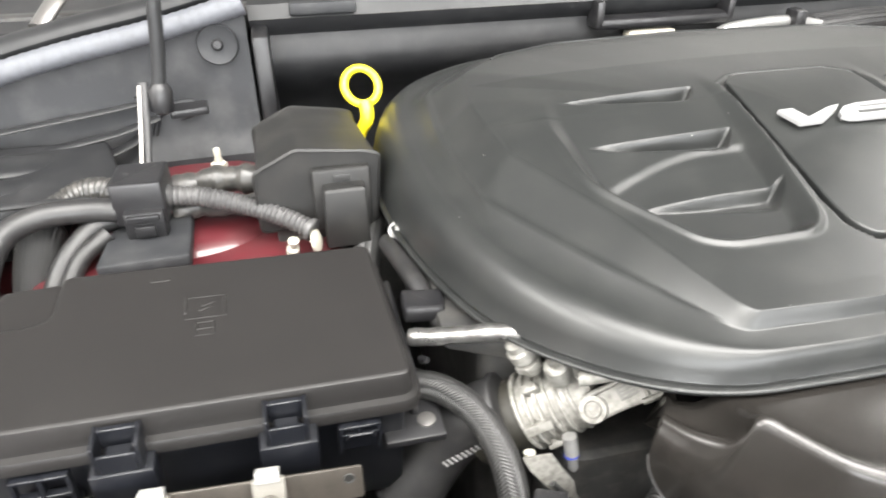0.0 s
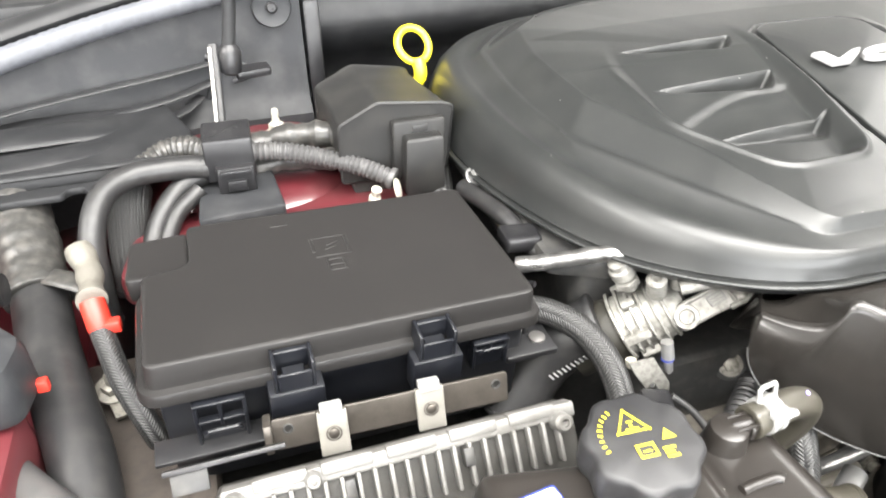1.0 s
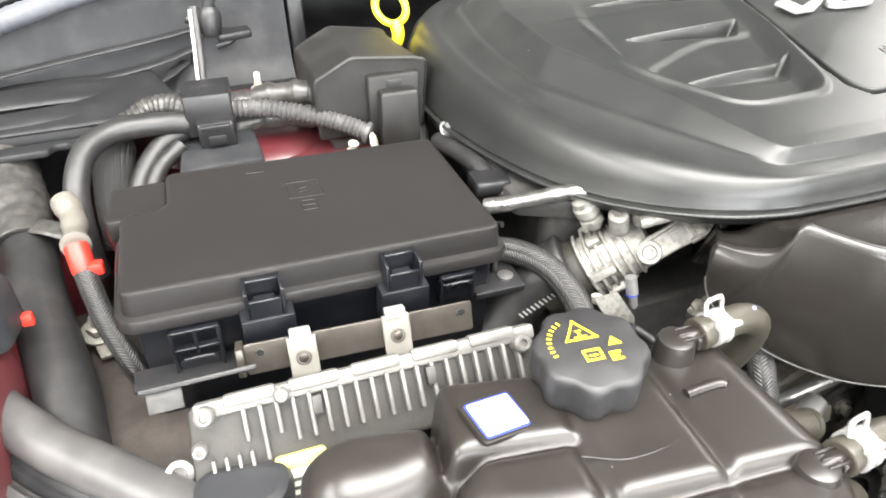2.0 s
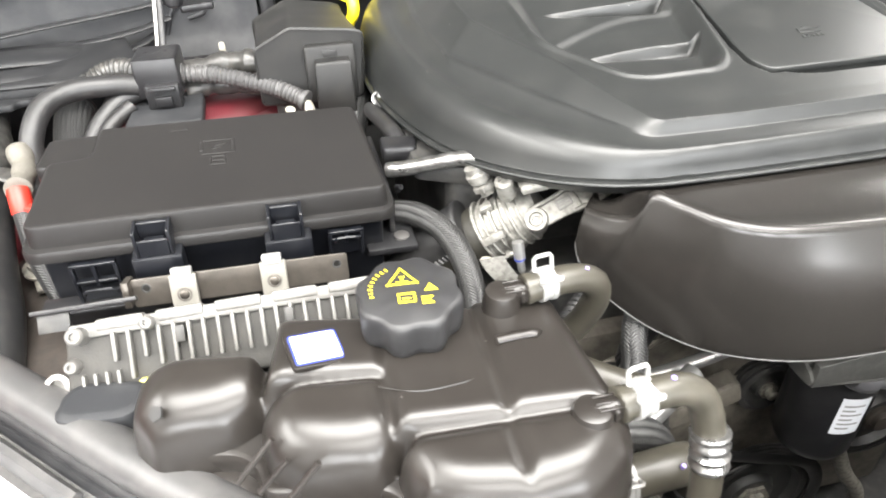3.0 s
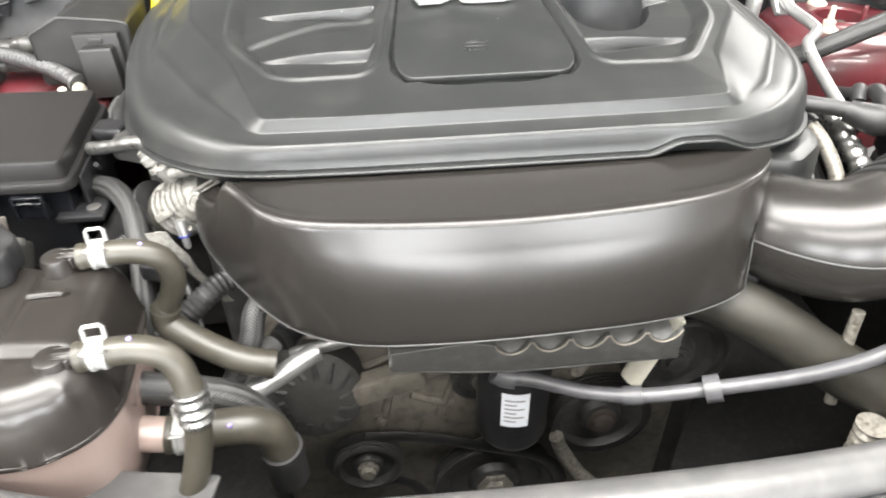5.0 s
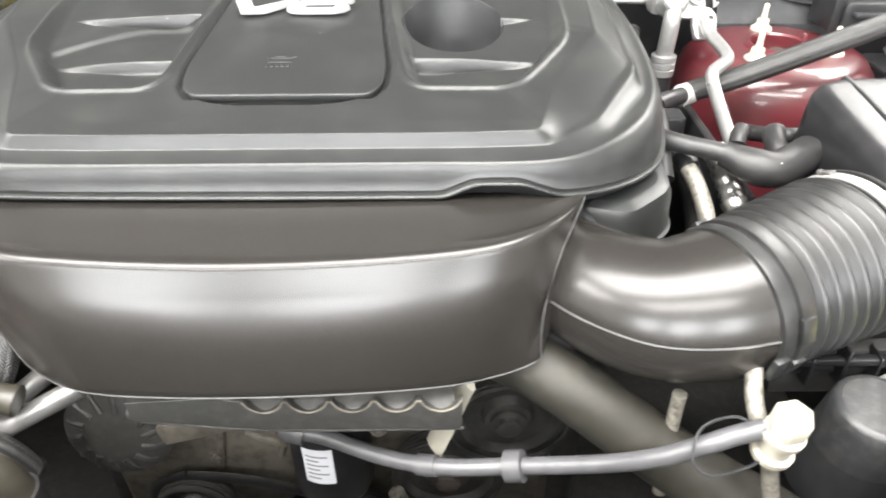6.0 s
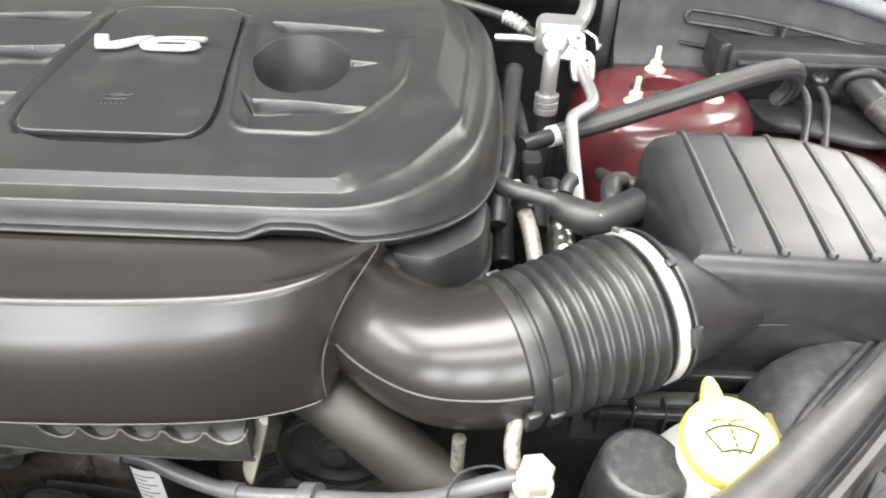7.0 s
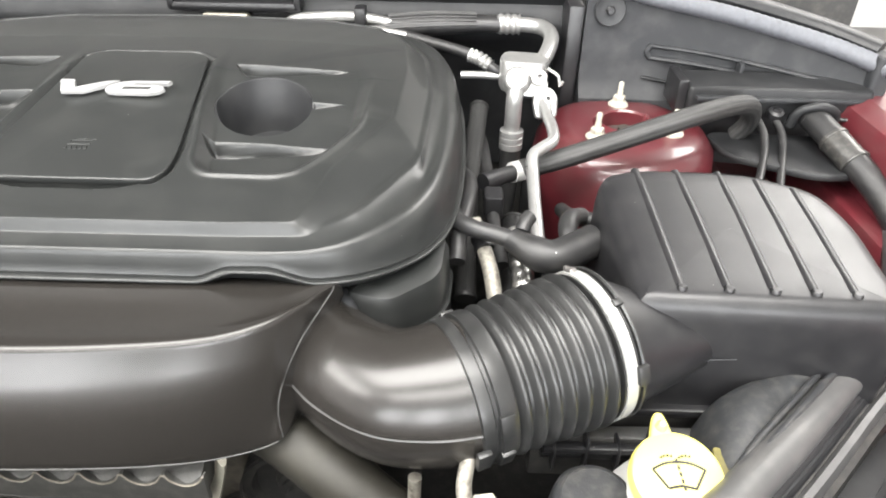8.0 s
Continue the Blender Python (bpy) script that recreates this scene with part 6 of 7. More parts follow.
part("turned_end", cube(-0.006, 0.0, -0.012, 0.012, -0.010, 0.010, bev=0.001, m=sm @ Matrix.Rotation(radians(72), 4, "X")), TARNISH, plate)
for cx in (-0.103, -0.025):
    cm = Matrix.Translation((cx, 0.3245, 0.8785)) @ Matrix.Rotation(radians(-2.4), 4, "Z") @ Matrix.Rotation(radians(68), 4, "X")
    c = part("clip", soft_block(rounded([(-0.0115, -0.021), (0.0115, -0.021), (0.0115, 0.015), (-0.0115, 0.015)], 0.0015), 0.0, 0.005, 0.0008, cm), CLIPM, strap, "pale pressed clip")
    part("clip_top", cube(-0.0085, 0.0085, 0.0125, 0.0215, -0.002, 0.007, bev=0.0012, m=cm), ZINC, c)
    part("clip_rivet", lathe(cm @ Matrix.Translation((0, -0.003, 0.005)), [(0.0062, -0.001), (0.0062, 0.0004), (0.0054, 0.0006), (0.0052, -0.0006), (0.0044, -0.0004), (0.0040, 0.0012), (0.003, 0.0018), (0, 0.002)], 20), TARNISH, c)

# ---- finned control module ----
module = thing("control_module", "cast aluminium engine control module with cooling fins", "control module", (-0.06, 0.27, 0.82))
hm = Matrix.Translation((-0.200, 0.284, 0.891)) @ Matrix((Vector((0.273, -0.004, 0.004)).normalized(), Vector((0, -0.62, -0.78)).normalized(), Vector((0, -0.78, 0.62)).normalized())).transposed().to_4x4()
W = 0.276
# bed colour carries the shade that lies between the fins
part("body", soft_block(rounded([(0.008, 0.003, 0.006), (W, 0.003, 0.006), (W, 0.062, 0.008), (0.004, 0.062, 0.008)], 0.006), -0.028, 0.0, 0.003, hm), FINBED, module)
rail = part("top_rail", cube(0.012, W, 0.001, 0.013, -0.012, 0.0045, bev=0.0025, m=hm), CAST, module)
for k in range(5):
    x = 0.052 + 0.047 * k
    part("rail_pad", cube(x - 0.019, x + 0.019, -0.001, 0.0085, -0.006, 0.0065, bev=0.0025, m=hm), CAST, rail)
for k in range(19):
    x = 0.046 + 0.0118 * k
    long = 0.034 if 3 <= k else 0.042 if k % 2 else 0.026
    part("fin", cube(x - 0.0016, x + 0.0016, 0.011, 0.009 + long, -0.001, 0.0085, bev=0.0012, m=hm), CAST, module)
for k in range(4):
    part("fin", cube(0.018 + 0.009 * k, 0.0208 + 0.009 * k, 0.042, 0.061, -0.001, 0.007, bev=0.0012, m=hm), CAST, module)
for x, y, r, h in ((0.020, 0.010, 0.0075, 0.018), (0.012, 0.034, 0.006, 0.010), (0.074, 0.008, 0.006, 0.014), (0.262, 0.014, 0.0075, 0.014)):
    part("boss", lathe(hm @ Matrix.Translation((x, y, 0)), [(r * 1.15, -0.002), (r, 0.003), (r * 0.95, h - 0.002), (r * 0.7, h), (r * 0.45, h), (r * 0.4, h - 0.003), (0, h - 0.003)], 24), CAST, module)
for x in (0.098, 0.186):
    part("slot", cube(x - 0.004, x + 0.004, 0.014, 0.028, -0.001, 0.0095, bev=0.0015, m=hm), DEEP, module)
part("yellow_gasket", soft_block(rounded([(0.060, 0.052), (0.098, 0.052), (0.098, 0.062), (0.060, 0.062)], 0.004), -0.004, 0.006, 0.002, hm), YELCAP, module, "dull yellow gasket edge")
plug = part("plug", soft_block(rect(0.060, 0.100, 0.062, 0.100, 0.004), -0.016, 0.010, 0.003, hm), IVORY, module, "dusty ivory connector plug")
for k in range(5):
    part("plug_bar", cube(0.062 + 0.003 * k, 0.098, 0.068 + 0.006 * k, 0.070 + 0.006 * k, 0.0095, 0.012, bev=0.0006, m=hm, seg=1), DEEP, plug)
part("bracket_wing", cube(-0.022, 0.004, -0.012, 0.004, -0.030, -0.026, bev=0.001, m=hm), DEEP, module)
part("bracket_arm", cube(-0.026, 0.06, -0.016, -0.012, -0.028, -0.022, bev=0.001, m=hm), BLACK, module)
part("bracket_lug", lathe(hm @ Matrix.Translation((-0.006, 0.048, -0.008)), [(0.010, -0.004), (0.010, 0.0), (0.006, 0.001), (0.005, -0.004)], 24), STEEL, module)

# ---- coolant tank ----
tank = thing("coolant_tank", "glossy black lobed coolant tank over a milky lower half", "coolant tank", (0.09, 0.12, 0.80))


# plan corners (counter-clockwise from the front left), height and edge rounding to the front, right, back and left
LOBES = [([(-0.130, 0.170), (-0.112, 0.149), (-0.060, 0.146), (-0.040, 0.158), (-0.036, 0.201), (-0.094, 0.212), (-0.126, 0.202)], 0.908, (0.036, 0.016, 0.014, 0.036)),
         ([(-0.040, 0.140), (-0.033, 0.112), (-0.010, 0.097), (0.036, 0.089), (0.050, 0.099), (0.052, 0.152), (-0.012, 0.161), (-0.031, 0.156)], 0.909, (0.036, 0.018, 0.011, 0.030)),
         ([(0.049, 0.091), (0.052, 0.072), (0.070, 0.049), (0.096, 0.038), (0.1240, 0.035), (0.1255, 0.0950), (0.060, 0.098)], 0.907, (0.032, 0.012, 0.012, 0.024)),
         ([(0.1220, 0.035), (0.160, 0.035), (0.188, 0.049), (0.206, 0.070), (0.210, 0.092), (0.1245, 0.0960)], 0.907, (0.032, 0.030, 0.012, 0.012)),
         ([(0.050, 0.103), (0.1270, 0.0955), (0.1295, 0.210), (0.046, 0.222)], 0.910, (0.014, 0.012, 0.012, 0.014)),
         ([(0.1255, 0.0960), (0.206, 0.089), (0.198, 0.212), (0.1285, 0.218)], 0.911, (0.014, 0.026, 0.020, 0.012)),
         ([(-0.034, 0.166), (0.052, 0.152), (0.056, 0.216), (-0.022, 0.232)], 0.911, (0.014, 0.010, 0.014, 0.016))]


def tank_top(lobes, step=0.0015):
    """One moulded sheet: every lobe has a flat crown whose rounding differs from side to side, and the lobes flow into one another."""
    xs, ys = np.arange(-0.146, 0.226, step), np.arange(0.018, 0.246, step)
    gx, gy = np.meshgrid(xs, ys)
    soft_max, k = np.zeros_like(gx), 0.0016
    for corners, top, soft in lobes:
        fall = np.zeros_like(gx)
        for (ax, ay, *_), (bx, by, *_) in zip(corners, corners[1:] + corners[:1]):
            long = math.hypot(bx - ax, by - ay)
            nx, ny = (by - ay) / long, -(bx - ax) / long
            b = soft[0] * max(0, -ny) ** 2 + soft[1] * max(0, nx) ** 2 + soft[2] * max(0, ny) ** 2 + soft[3] * max(0, -nx) ** 2
            d = -((gx - ax) * nx + (gy - ay) * ny)
            f = np.clip(d / b, 0, 1)
            fall += np.where(d > 0, 0.92 * b * (1 - np.sqrt(1 - (1 - f) ** 2)), 0.92 * b - d * 12) ** 2.4
        z = top - fall ** (1 / 2.4)
        soft_max += np.exp(np.clip((z - 0.88) / k, -60, 60))
    z = 0.88 + k * np.log(soft_max + 1e-26)
    for _ in range(3):
        for ax in (0, 1):
            z = sum(np.roll(z, j, ax) for j in (-1, 0, 1)) / 3
    z = np.maximum(z, 0.845)
    high = z > 0.8451
    index = np.arange(z.size).reshape(z.shape)
    keep = high[:-1, :-1] | high[:-1, 1:] | high[1:, :-1] | high[1:, 1:]
    faces = np.stack([index[:-1, :-1], index[:-1, 1:], index[1:, 1:], index[1:, :-1]], axis=-1)[keep]
    used, flat = np.unique(faces, return_inverse=True)
    points = np.stack([gx.ravel(), gy.ravel(), z.ravel()], axis=-1)[used]
    me = bpy.data.meshes.new("tank_top")
    me.from_pydata(points.tolist(), [], flat.reshape(-1, 4).tolist())
    bm = bmesh.new()
    bm.from_mesh(me)
    bpy.data.meshes.remove(me)
    return bm


foot = rounded([(-0.133, 0.150, 0.045), (-0.056, 0.130, 0.012), (-0.048, 0.096, 0.034), (0.036, 0.080, 0.014), (0.043, 0.062, 0.016), (0.062, 0.037, 0.018), (0.12, 0.030, 0.02), (0.166, 0.032, 0.022), (0.203, 0.056, 0.024), (0.216, 0.092), (0.206, 0.21), (-0.02, 0.232), (-0.126, 0.216)], 0.014, 6)
upper = part("upper_shell", soft_block(inset(foot, 0.010), 0.842, 0.866, 0.004), TANK, tank)
WEBS = [([(0.060, 0.058), (0.195, 0.058), (0.192, 0.20), (0.056, 0.205)], 0.8995, (0.01, 0.01, 0.01, 0.01)), ([(-0.07, 0.170), (0.046, 0.130), (0.046, 0.20), (-0.06, 0.20)], 0.886, (0.012, 0.012, 0.012, 0.012))]
part("moulded_top", tank_top(LOBES + WEBS), TANK, upper, angle=80)
part("step_ridge", pipe([(0.135, 0.16, 0.9125), (0.147, 0.161, 0.9125), (0.163, 0.161, 0.9125), (0.167, 0.158, 0.9125)], 0.0038, n=10, step=0.004, flat=0.8), TANK, upper)
# flange seam and milky lower half
part("seam_flange", soft_block(foot, 0.842, 0.848, 0.002), TANK, upper)
bm = bmesh.new()
block(bm, inset(foot, 0.004), [(0.03, 0.70), (0.018, 0.72), (0.010, 0.76), (0.004, 0.80), (0.0, 0.842)])
lower = part("lower_shell", bm, PINK, tank, "milky pink-tinged lower shell")
part("outlet_nozzle", pipe([(0.195, 0.12, 0.770), (0.215, 0.122, 0.763), (0.235, 0.123, 0.760)], 0.017, n=22), PINK, lower)
for ra, rb in (((-0.028, 0.117, 0.904), (-0.055, 0.11, 0.876)), ((-0.019, 0.1, 0.902), (-0.041, 0.101, 0.874)), ((-0.0, 0.093, 0.902), (-0.023, 0.091, 0.874)), ((0.076, 0.046, 0.886), (0.077, 0.035, 0.85)), ((0.097, 0.04, 0.886), (0.098, 0.031, 0.85))):
    part("web_rib", pipe([ra, [(p + q) / 2 for p, q in zip(ra, rb)], rb], 0.0020, n=8), TANK, upper)
part("dent_mark", lathe(axis((-0.104, 0.158, 0.9035), (-0.5, -0.5, 0.8)), [(0.006, -0.001), (0.006, 0.0005), (0, 0.0006)], 5), INK, upper)
part("dark_tray", soft_block(rounded([(-0.10, 0.125), (-0.02, 0.082), (0.04, 0.050), (0.055, 0.09), (-0.03, 0.13), (-0.09, 0.16)], 0.006), 0.822, 0.834, 0.002), AMBER, lower, "brown tray under the tank")
part("flash_line", pipe([(0.045, 0.140, 0.909), (0.07, 0.128, 0.9105), (0.10, 0.128, 0.9105), (0.118, 0.134, 0.908)], 0.0008, n=6), TANK, upper)
# label
lm = Matrix.Translation((0.0064, 0.1845, 0.9135)) @ Matrix.Rotation(radians(11), 4, "Z") @ Matrix.Rotation(radians(9), 4, "Y") @ Matrix.Rotation(radians(2), 4, "X")
lab = part("label_backing", soft_block(rect(-0.0205, 0.0205, -0.0180, 0.0180, 0.004), -0.004, 0.0, 0.0006, lm), TANK, upper)
part("blue_border", soft_block(rect(-0.0180, 0.0180, -0.0155, 0.0155, 0.003), 0.0, 0.0006, 0.0002, lm), BLUE, lab, "blue label border")
part("label_paper", soft_block(rect(-0.0164, 0.0164, -0.0139, 0.0139, 0.002), 0.0005, 0.0010, 0.0002, lm), LABEL, lab, "white label")
part("print_bar", cube(-0.0045, 0.0045, 0.0055, 0.0064, 0.0009, 0.0012, bev=0, m=lm), GINK, lab)
# cap with scalloped grip
cc = axis((0.0785, 0.1975, 0.908), (0, -0.05, 1))
bm = lathe(cc, [(0.033, 0.0), (0.0355, 0.002), (0.0385, 0.004), (0.0402, 0.012), (0.0405, 0.026), (0.0402, 0.0310), (0.0388, 0.0338), (0.0355, 0.0350), (0.0, 0.0352)], 128,
           wave=lambda a, i: 1 - ((0.052, 0.052, 0.050, 0.046, 0.042, 0.038, 0.030)[i - 1] * (1 + math.cos(8 * a)) ** 1.15 if 0 < i < 8 else 0))
cap = part("pressure_cap", bm, CAPM, tank, "black scalloped pressure cap with yellow warnings", angle=50)
part("filler_neck", lathe(cc, [(0.034, -0.02), (0.034, 0.0), (0.030, 0.002)], 40), TANK, upper)
ct = cc @ Matrix.Translation((0, 0, 0.0353)) @ Matrix.Rotation(radians(-4), 4, "Z")


def ink(poly, mat=YINK, z=0.0):
    bm = bmesh.new()
    block(bm, [Vector(p) for p in poly], [(0, z), (0, z + 0.0004)], ct)
    return part("warning_mark", bm, mat, cap)


def tri_frame(cx, cy, s, w):
    a = [(cx + s * math.cos(radians(90 + 120 * k)) * 1.12, cy + s * math.sin(radians(90 + 120 * k))) for k in range(3)]
    for k in range(3):
        p, q = Vector(a[k]), Vector(a[(k + 1) % 3])
        d = (q - p).normalized()
        nn = Vector((-d.y, d.x)) * w
        ink([p, q, q + nn, p + nn])


tri_frame(-0.004, 0.0125, 0.0125, 0.0012)
for x0, x1, y0, y1 in ((-0.0085, 0.0005, 0.0085, 0.0095), (-0.0050, -0.0030, 0.0105, 0.0125), (-0.0060, -0.0015, 0.0140, 0.0150)):
    ink([(x0, y0), (x1, y0), (x1, y1), (x0, y1)])
ink([(0.011, -0.003), (0.021, -0.003), (0.016, 0.0045)])
for x0, x1, y0, y1 in ((-0.009, 0.004, -0.0135, -0.012), (-0.009, 0.004, -0.005, -0.0035), (-0.009, -0.0075, -0.012, -0.005), (0.0025, 0.004, -0.012, -0.005), (-0.0055, 0.0005, -0.0095, -0.0085)):
    ink([(x0, y0), (x1, y0), (x1, y1), (x0, y1)])
for k in range(3):
    ink([(0.008, -0.0165 + 0.003 * k), (0.0165 - 0.002 * (k % 2), -0.0165 + 0.003 * k), (0.0165 - 0.002 * (k % 2), -0.0148 + 0.003 * k), (0.008, -0.0148 + 0.003 * k)])
for k in range(9):
    a = radians(118 + 9.5 * k)
    p, d = Vector((-0.003 + 0.0235 * math.cos(a), 0.002 + 0.0235 * math.sin(a))), Vector((math.cos(a), math.sin(a)))
    q = Vector((-d.y, d.x)) * 0.0006
    ink([p - q, p - q + d * -0.0001 + q * 2, p + q + d * 0.0030, p - q + d * 0.0030][::-1])


# tank nipples, hoses and their spring clamps
def nipple(x, y, z, d):
    part("nipple_foot", lathe(axis((x, y, z - 0.014), (0, 0, 1)), [(0.0165, 0), (0.0150, 0.004), (0.0140, 0.015), (0.0125, 0.0195), (0.009, 0.021), (0, 0.0212)], 28), TANK, upper)
    part("nipple", pipe([(x, y, z), Vector((x, y, z)) + Vector(d) * 0.02, Vector((x, y, z)) + Vector(d) * 0.04], 0.0075, n=16), TANK, upper)


def nipple_webs(x, y, z):
    for dy in (-0.006, 0.0, 0.006):
        part("nipple_rib", cube(x + 0.002, x + 0.020, y + dy - 0.001, y + dy + 0.001, z - 0.004, z + 0.0085, bev=0.0006, seg=1), TANK, upper)
    part("nipple_bridge", cube(x + 0.013, x + 0.0165, y - 0.009, y + 0.009, z - 0.004, z + 0.007, bev=0.001, seg=1), TANK, upper)


nipple_webs(0.150, 0.197, 0.921)
nipple_webs(0.178, 0.086, 0.905)
nipple(0.150, 0.197, 0.921, (0.98, 0.10, 0.05))
nipple(0.178, 0.085, 0.905, (0.98, 0.12, 0.05))


def spring_clamp(p, d, r, up=(0, 0, 1), wide=0.013):
    """Flat-band constant-tension clamp with two raised ears."""
    ob = thing("hose_clamp", "white zinc spring clamp round a coolant hose", "clamp", p, "spring clamps on the coolant hoses")
    m = axis(p, d, up)
    part("band", lathe(m, [(r, -wide / 2), (r + 0.0018, -wide / 2 + 0.0003), (r + 0.0018, -wide / 5), (r + 0.0006, -wide / 6), (r + 0.0006, wide / 6), (r + 0.0018, wide / 5), (r + 0.0018, wide / 2 - 0.0003), (r, wide / 2)], 36), ZINC, ob)
    for ang, tall, half in ((72, 0.0125, 0.0075), (132, 0.0105, 0.0070)):
        em = m @ Matrix.Rotation(radians(ang), 4, "Z")
        frame_pts = [em @ Vector(p) for p in ((r, 0, -half), (r + tall * 0.8, 0.001, -half), (r + tall, 0.002, -half * 0.75), (r + tall, 0.002, half * 0.75), (r + tall * 0.8, 0.001, half), (r, 0, half))]
        part("ear", pipe(frame_pts, 0.0017, n=8, raw=True), ZINC, ob, "open wire ear")
        part("ear_foot", cube(r - 0.0005, r + 0.0022, -0.003, 0.003, -half - 0.001, half + 0.001, bev=0.0008, m=em, seg=1), ZINC, ob)
    return ob


hose("coolant_hose", [(0.168, 0.199, 0.922), (0.190, 0.202, 0.922), (0.215, 0.206, 0.919), (0.233, 0.209, 0.908), (0.238, 0.213, 0.887), (0.231, 0.219, 0.860), (0.2155, 0.2253, 0.8334)], 0.0116, HOSE, "small dusty coolant hose looping off the tank", n=22)
hose("coolant_hose_joint", [(0.2155, 0.2253, 0.8334), (0.214, 0.223, 0.815), (0.240, 0.212, 0.798), (0.285, 0.192, 0.785), (0.32, 0.19, 0.775)], 0.0145, HOSE, "dusty coolant hose running under the intake", n=22)
hose("coolant_hose", [(0.196, 0.087, 0.906), (0.216, 0.090, 0.906), (0.245, 0.093, 0.903), (0.264, 0.092, 0.890), (0.272, 0.086, 0.865), (0.274, 0.078, 0.835), (0.270, 0.066, 0.80), (0.258, 0.048, 0.765), (0.235, 0.03, 0.74)], 0.0118, HOSE, "dusty coolant hose with a foil-taped bend", n=22)
solo("foil_wrap", pipe([(0.2728, 0.084, 0.862), (0.2738, 0.080, 0.846), (0.274, 0.076, 0.830)], 0.0140, n=26, step=0.002, shape=lambda s, w: 0.0140 + 0.0009 * math.sin(s * 700) - 0.0012 * (abs(s - w / 2) < 0.003)), FOIL, "crumpled silver tape round a hose", "tape")
hose("coolant_hose", [(0.222, 0.123, 0.762), (0.245, 0.123, 0.760), (0.275, 0.124, 0.762), (0.300, 0.128, 0.757), (0.315, 0.132, 0.742), (0.320, 0.134, 0.718), (0.321, 0.135, 0.700)], 0.0185, HOSE, "fat brown coolant hose below the tank", n=24)
solo("hose_cuff", pipe([(0.3206, 0.134, 0.712), (0.321, 0.135, 0.70), (0.321, 0.136, 0.66)], 0.0215, n=24), HOSEB, "black hose cuff below the tank", "cuff")
spring_clamp((0.186, 0.2015, 0.9222), (1, 0.12, 0), 0.0118)
spring_clamp((0.213, 0.0895, 0.9062), (1, 0.14, 0), 0.0120)
spring_clamp((0.238, 0.1230, 0.7605), (1, 0.0, 0), 0.0187)
hose("silver_pipe", [(0.262, 0.185, 0.735), (0.285, 0.215, 0.742), (0.308, 0.25, 0.748)], 0.011, ALU, "bright stub pipe below the intake cover", "pipe")
spring_clamp_dark = thing("hose_clamp", "dark spring clamp on a small hose", "clamp", (0.325, 0.285, 0.72))
part("band", lathe(axis((0.322, 0.272, 0.742), (0.55, 0.75, 0.2)), [(0.0145, -0.009), (0.016, -0.008), (0.016, 0.008), (0.0145, 0.009)], 30), BLACK, spring_clamp_dark)
part("ear", cube(-0.008, 0.008, 0.014, 0.024, -0.003, 0.003, bev=0.001, m=axis((0.322, 0.272, 0.742), (0.55, 0.75, 0.2))), STEEL, spring_clamp_dark)
hose("crossing_hose", [(0.312, 0.258, 0.742), (0.335, 0.288, 0.744), (0.36, 0.31, 0.742)], 0.013, HOSEB, "short black hose under the intake cover", "hose")
hose("lower_pipe", [(0.325, 0.25, 0.728), (0.38, 0.245, 0.745), (0.44, 0.24, 0.768)], 0.0075, ALU, "slim pale pipe below the intake cover", "pipe")
hose("braided_loom", [(0.335, 0.285, 0.87), (0.309, 0.257, 0.818), (0.297, 0.236, 0.803), (0.292, 0.22, 0.782), (0.27, 0.20, 0.745), (0.25, 0.17, 0.71)], 0.0125, SLEEVE, "black braided cable sleeve beside the coolant hose", "wire loom")
hose("braided_loom", [(0.195, 0.15, 0.80), (0.235, 0.155, 0.785), (0.275, 0.16, 0.765), (0.30, 0.165, 0.73), (0.31, 0.17, 0.69)], 0.016, SLEEVE, "thick black braided cable sleeve", "wire loom")
hose("loop_conduit", [(0.29, 0.30, 0.82), (0.255, 0.275, 0.815), (0.225, 0.25, 0.80), (0.20, 0.235, 0.78)], 0.014, HOSEB, "black corrugated conduit curling below the intake", "conduit", n=18, step=0.0015, shape=rings_shape(0.014, 0.0022, 0.006))

for mx, my, mz, tag_r in ((0.222, 0.2035, 0.9292, 0.0016), (0.238, 0.0915, 0.9170, 0.0018), (0.285, 0.112, 0.7790, 0.0020)):
    solo("violet_dot", lathe(axis((mx, my, mz), (0.1, -0.3, 1)), [(tag_r, -0.004), (tag_r, 0.0004), (0, 0.0005)], 10), VIOLET, "small violet dot on a coolant hose", "mark")

# ---- thermostat housing and its fittings ----
th = thing("thermostat_housing", "grimy cast thermostat housing with clamped hose neck", "thermostat", (0.22, 0.36, 0.82))
ta, tb = Vector((0.194, 0.392, 0.842)), Vector((0.250, 0.374, 0.882))
td = (tb - ta).normalized()
tm = axis(ta, td)
part("hose_neck", lathe(tm, [(0.031, -0.05), (0.0315, -0.02), (0.032, -0.002), (0.029, 0.004)], 36), DUSTY, th, "dusty brown hose neck")
part("pinch_band", lathe(tm, [(0.0316, -0.024), (0.0328, -0.0235), (0.0328, -0.014), (0.0316, -0.0135)], 40), DEEP, th)
part("barrel", lathe(tm, [(0.026, -0.002), (0.0305, 0.002), (0.0305, 0.052), (0.028, 0.060), (0.022, 0.068), (0.012, 0.070), (0, 0.070)], 40), THERMO, th)
for k in range(6):
    part("ridge_ring", lathe(tm @ Matrix.Translation((0, 0, 0.002 + 0.0094 * k)), [(0.026, 0), (0.0348 - 0.0005 * k, 0.0006), (0.0355 - 0.0005 * k, 0.0018), (0.0348 - 0.0005 * k, 0.0036), (0.026, 0.0044)], 44), THERMO, th)
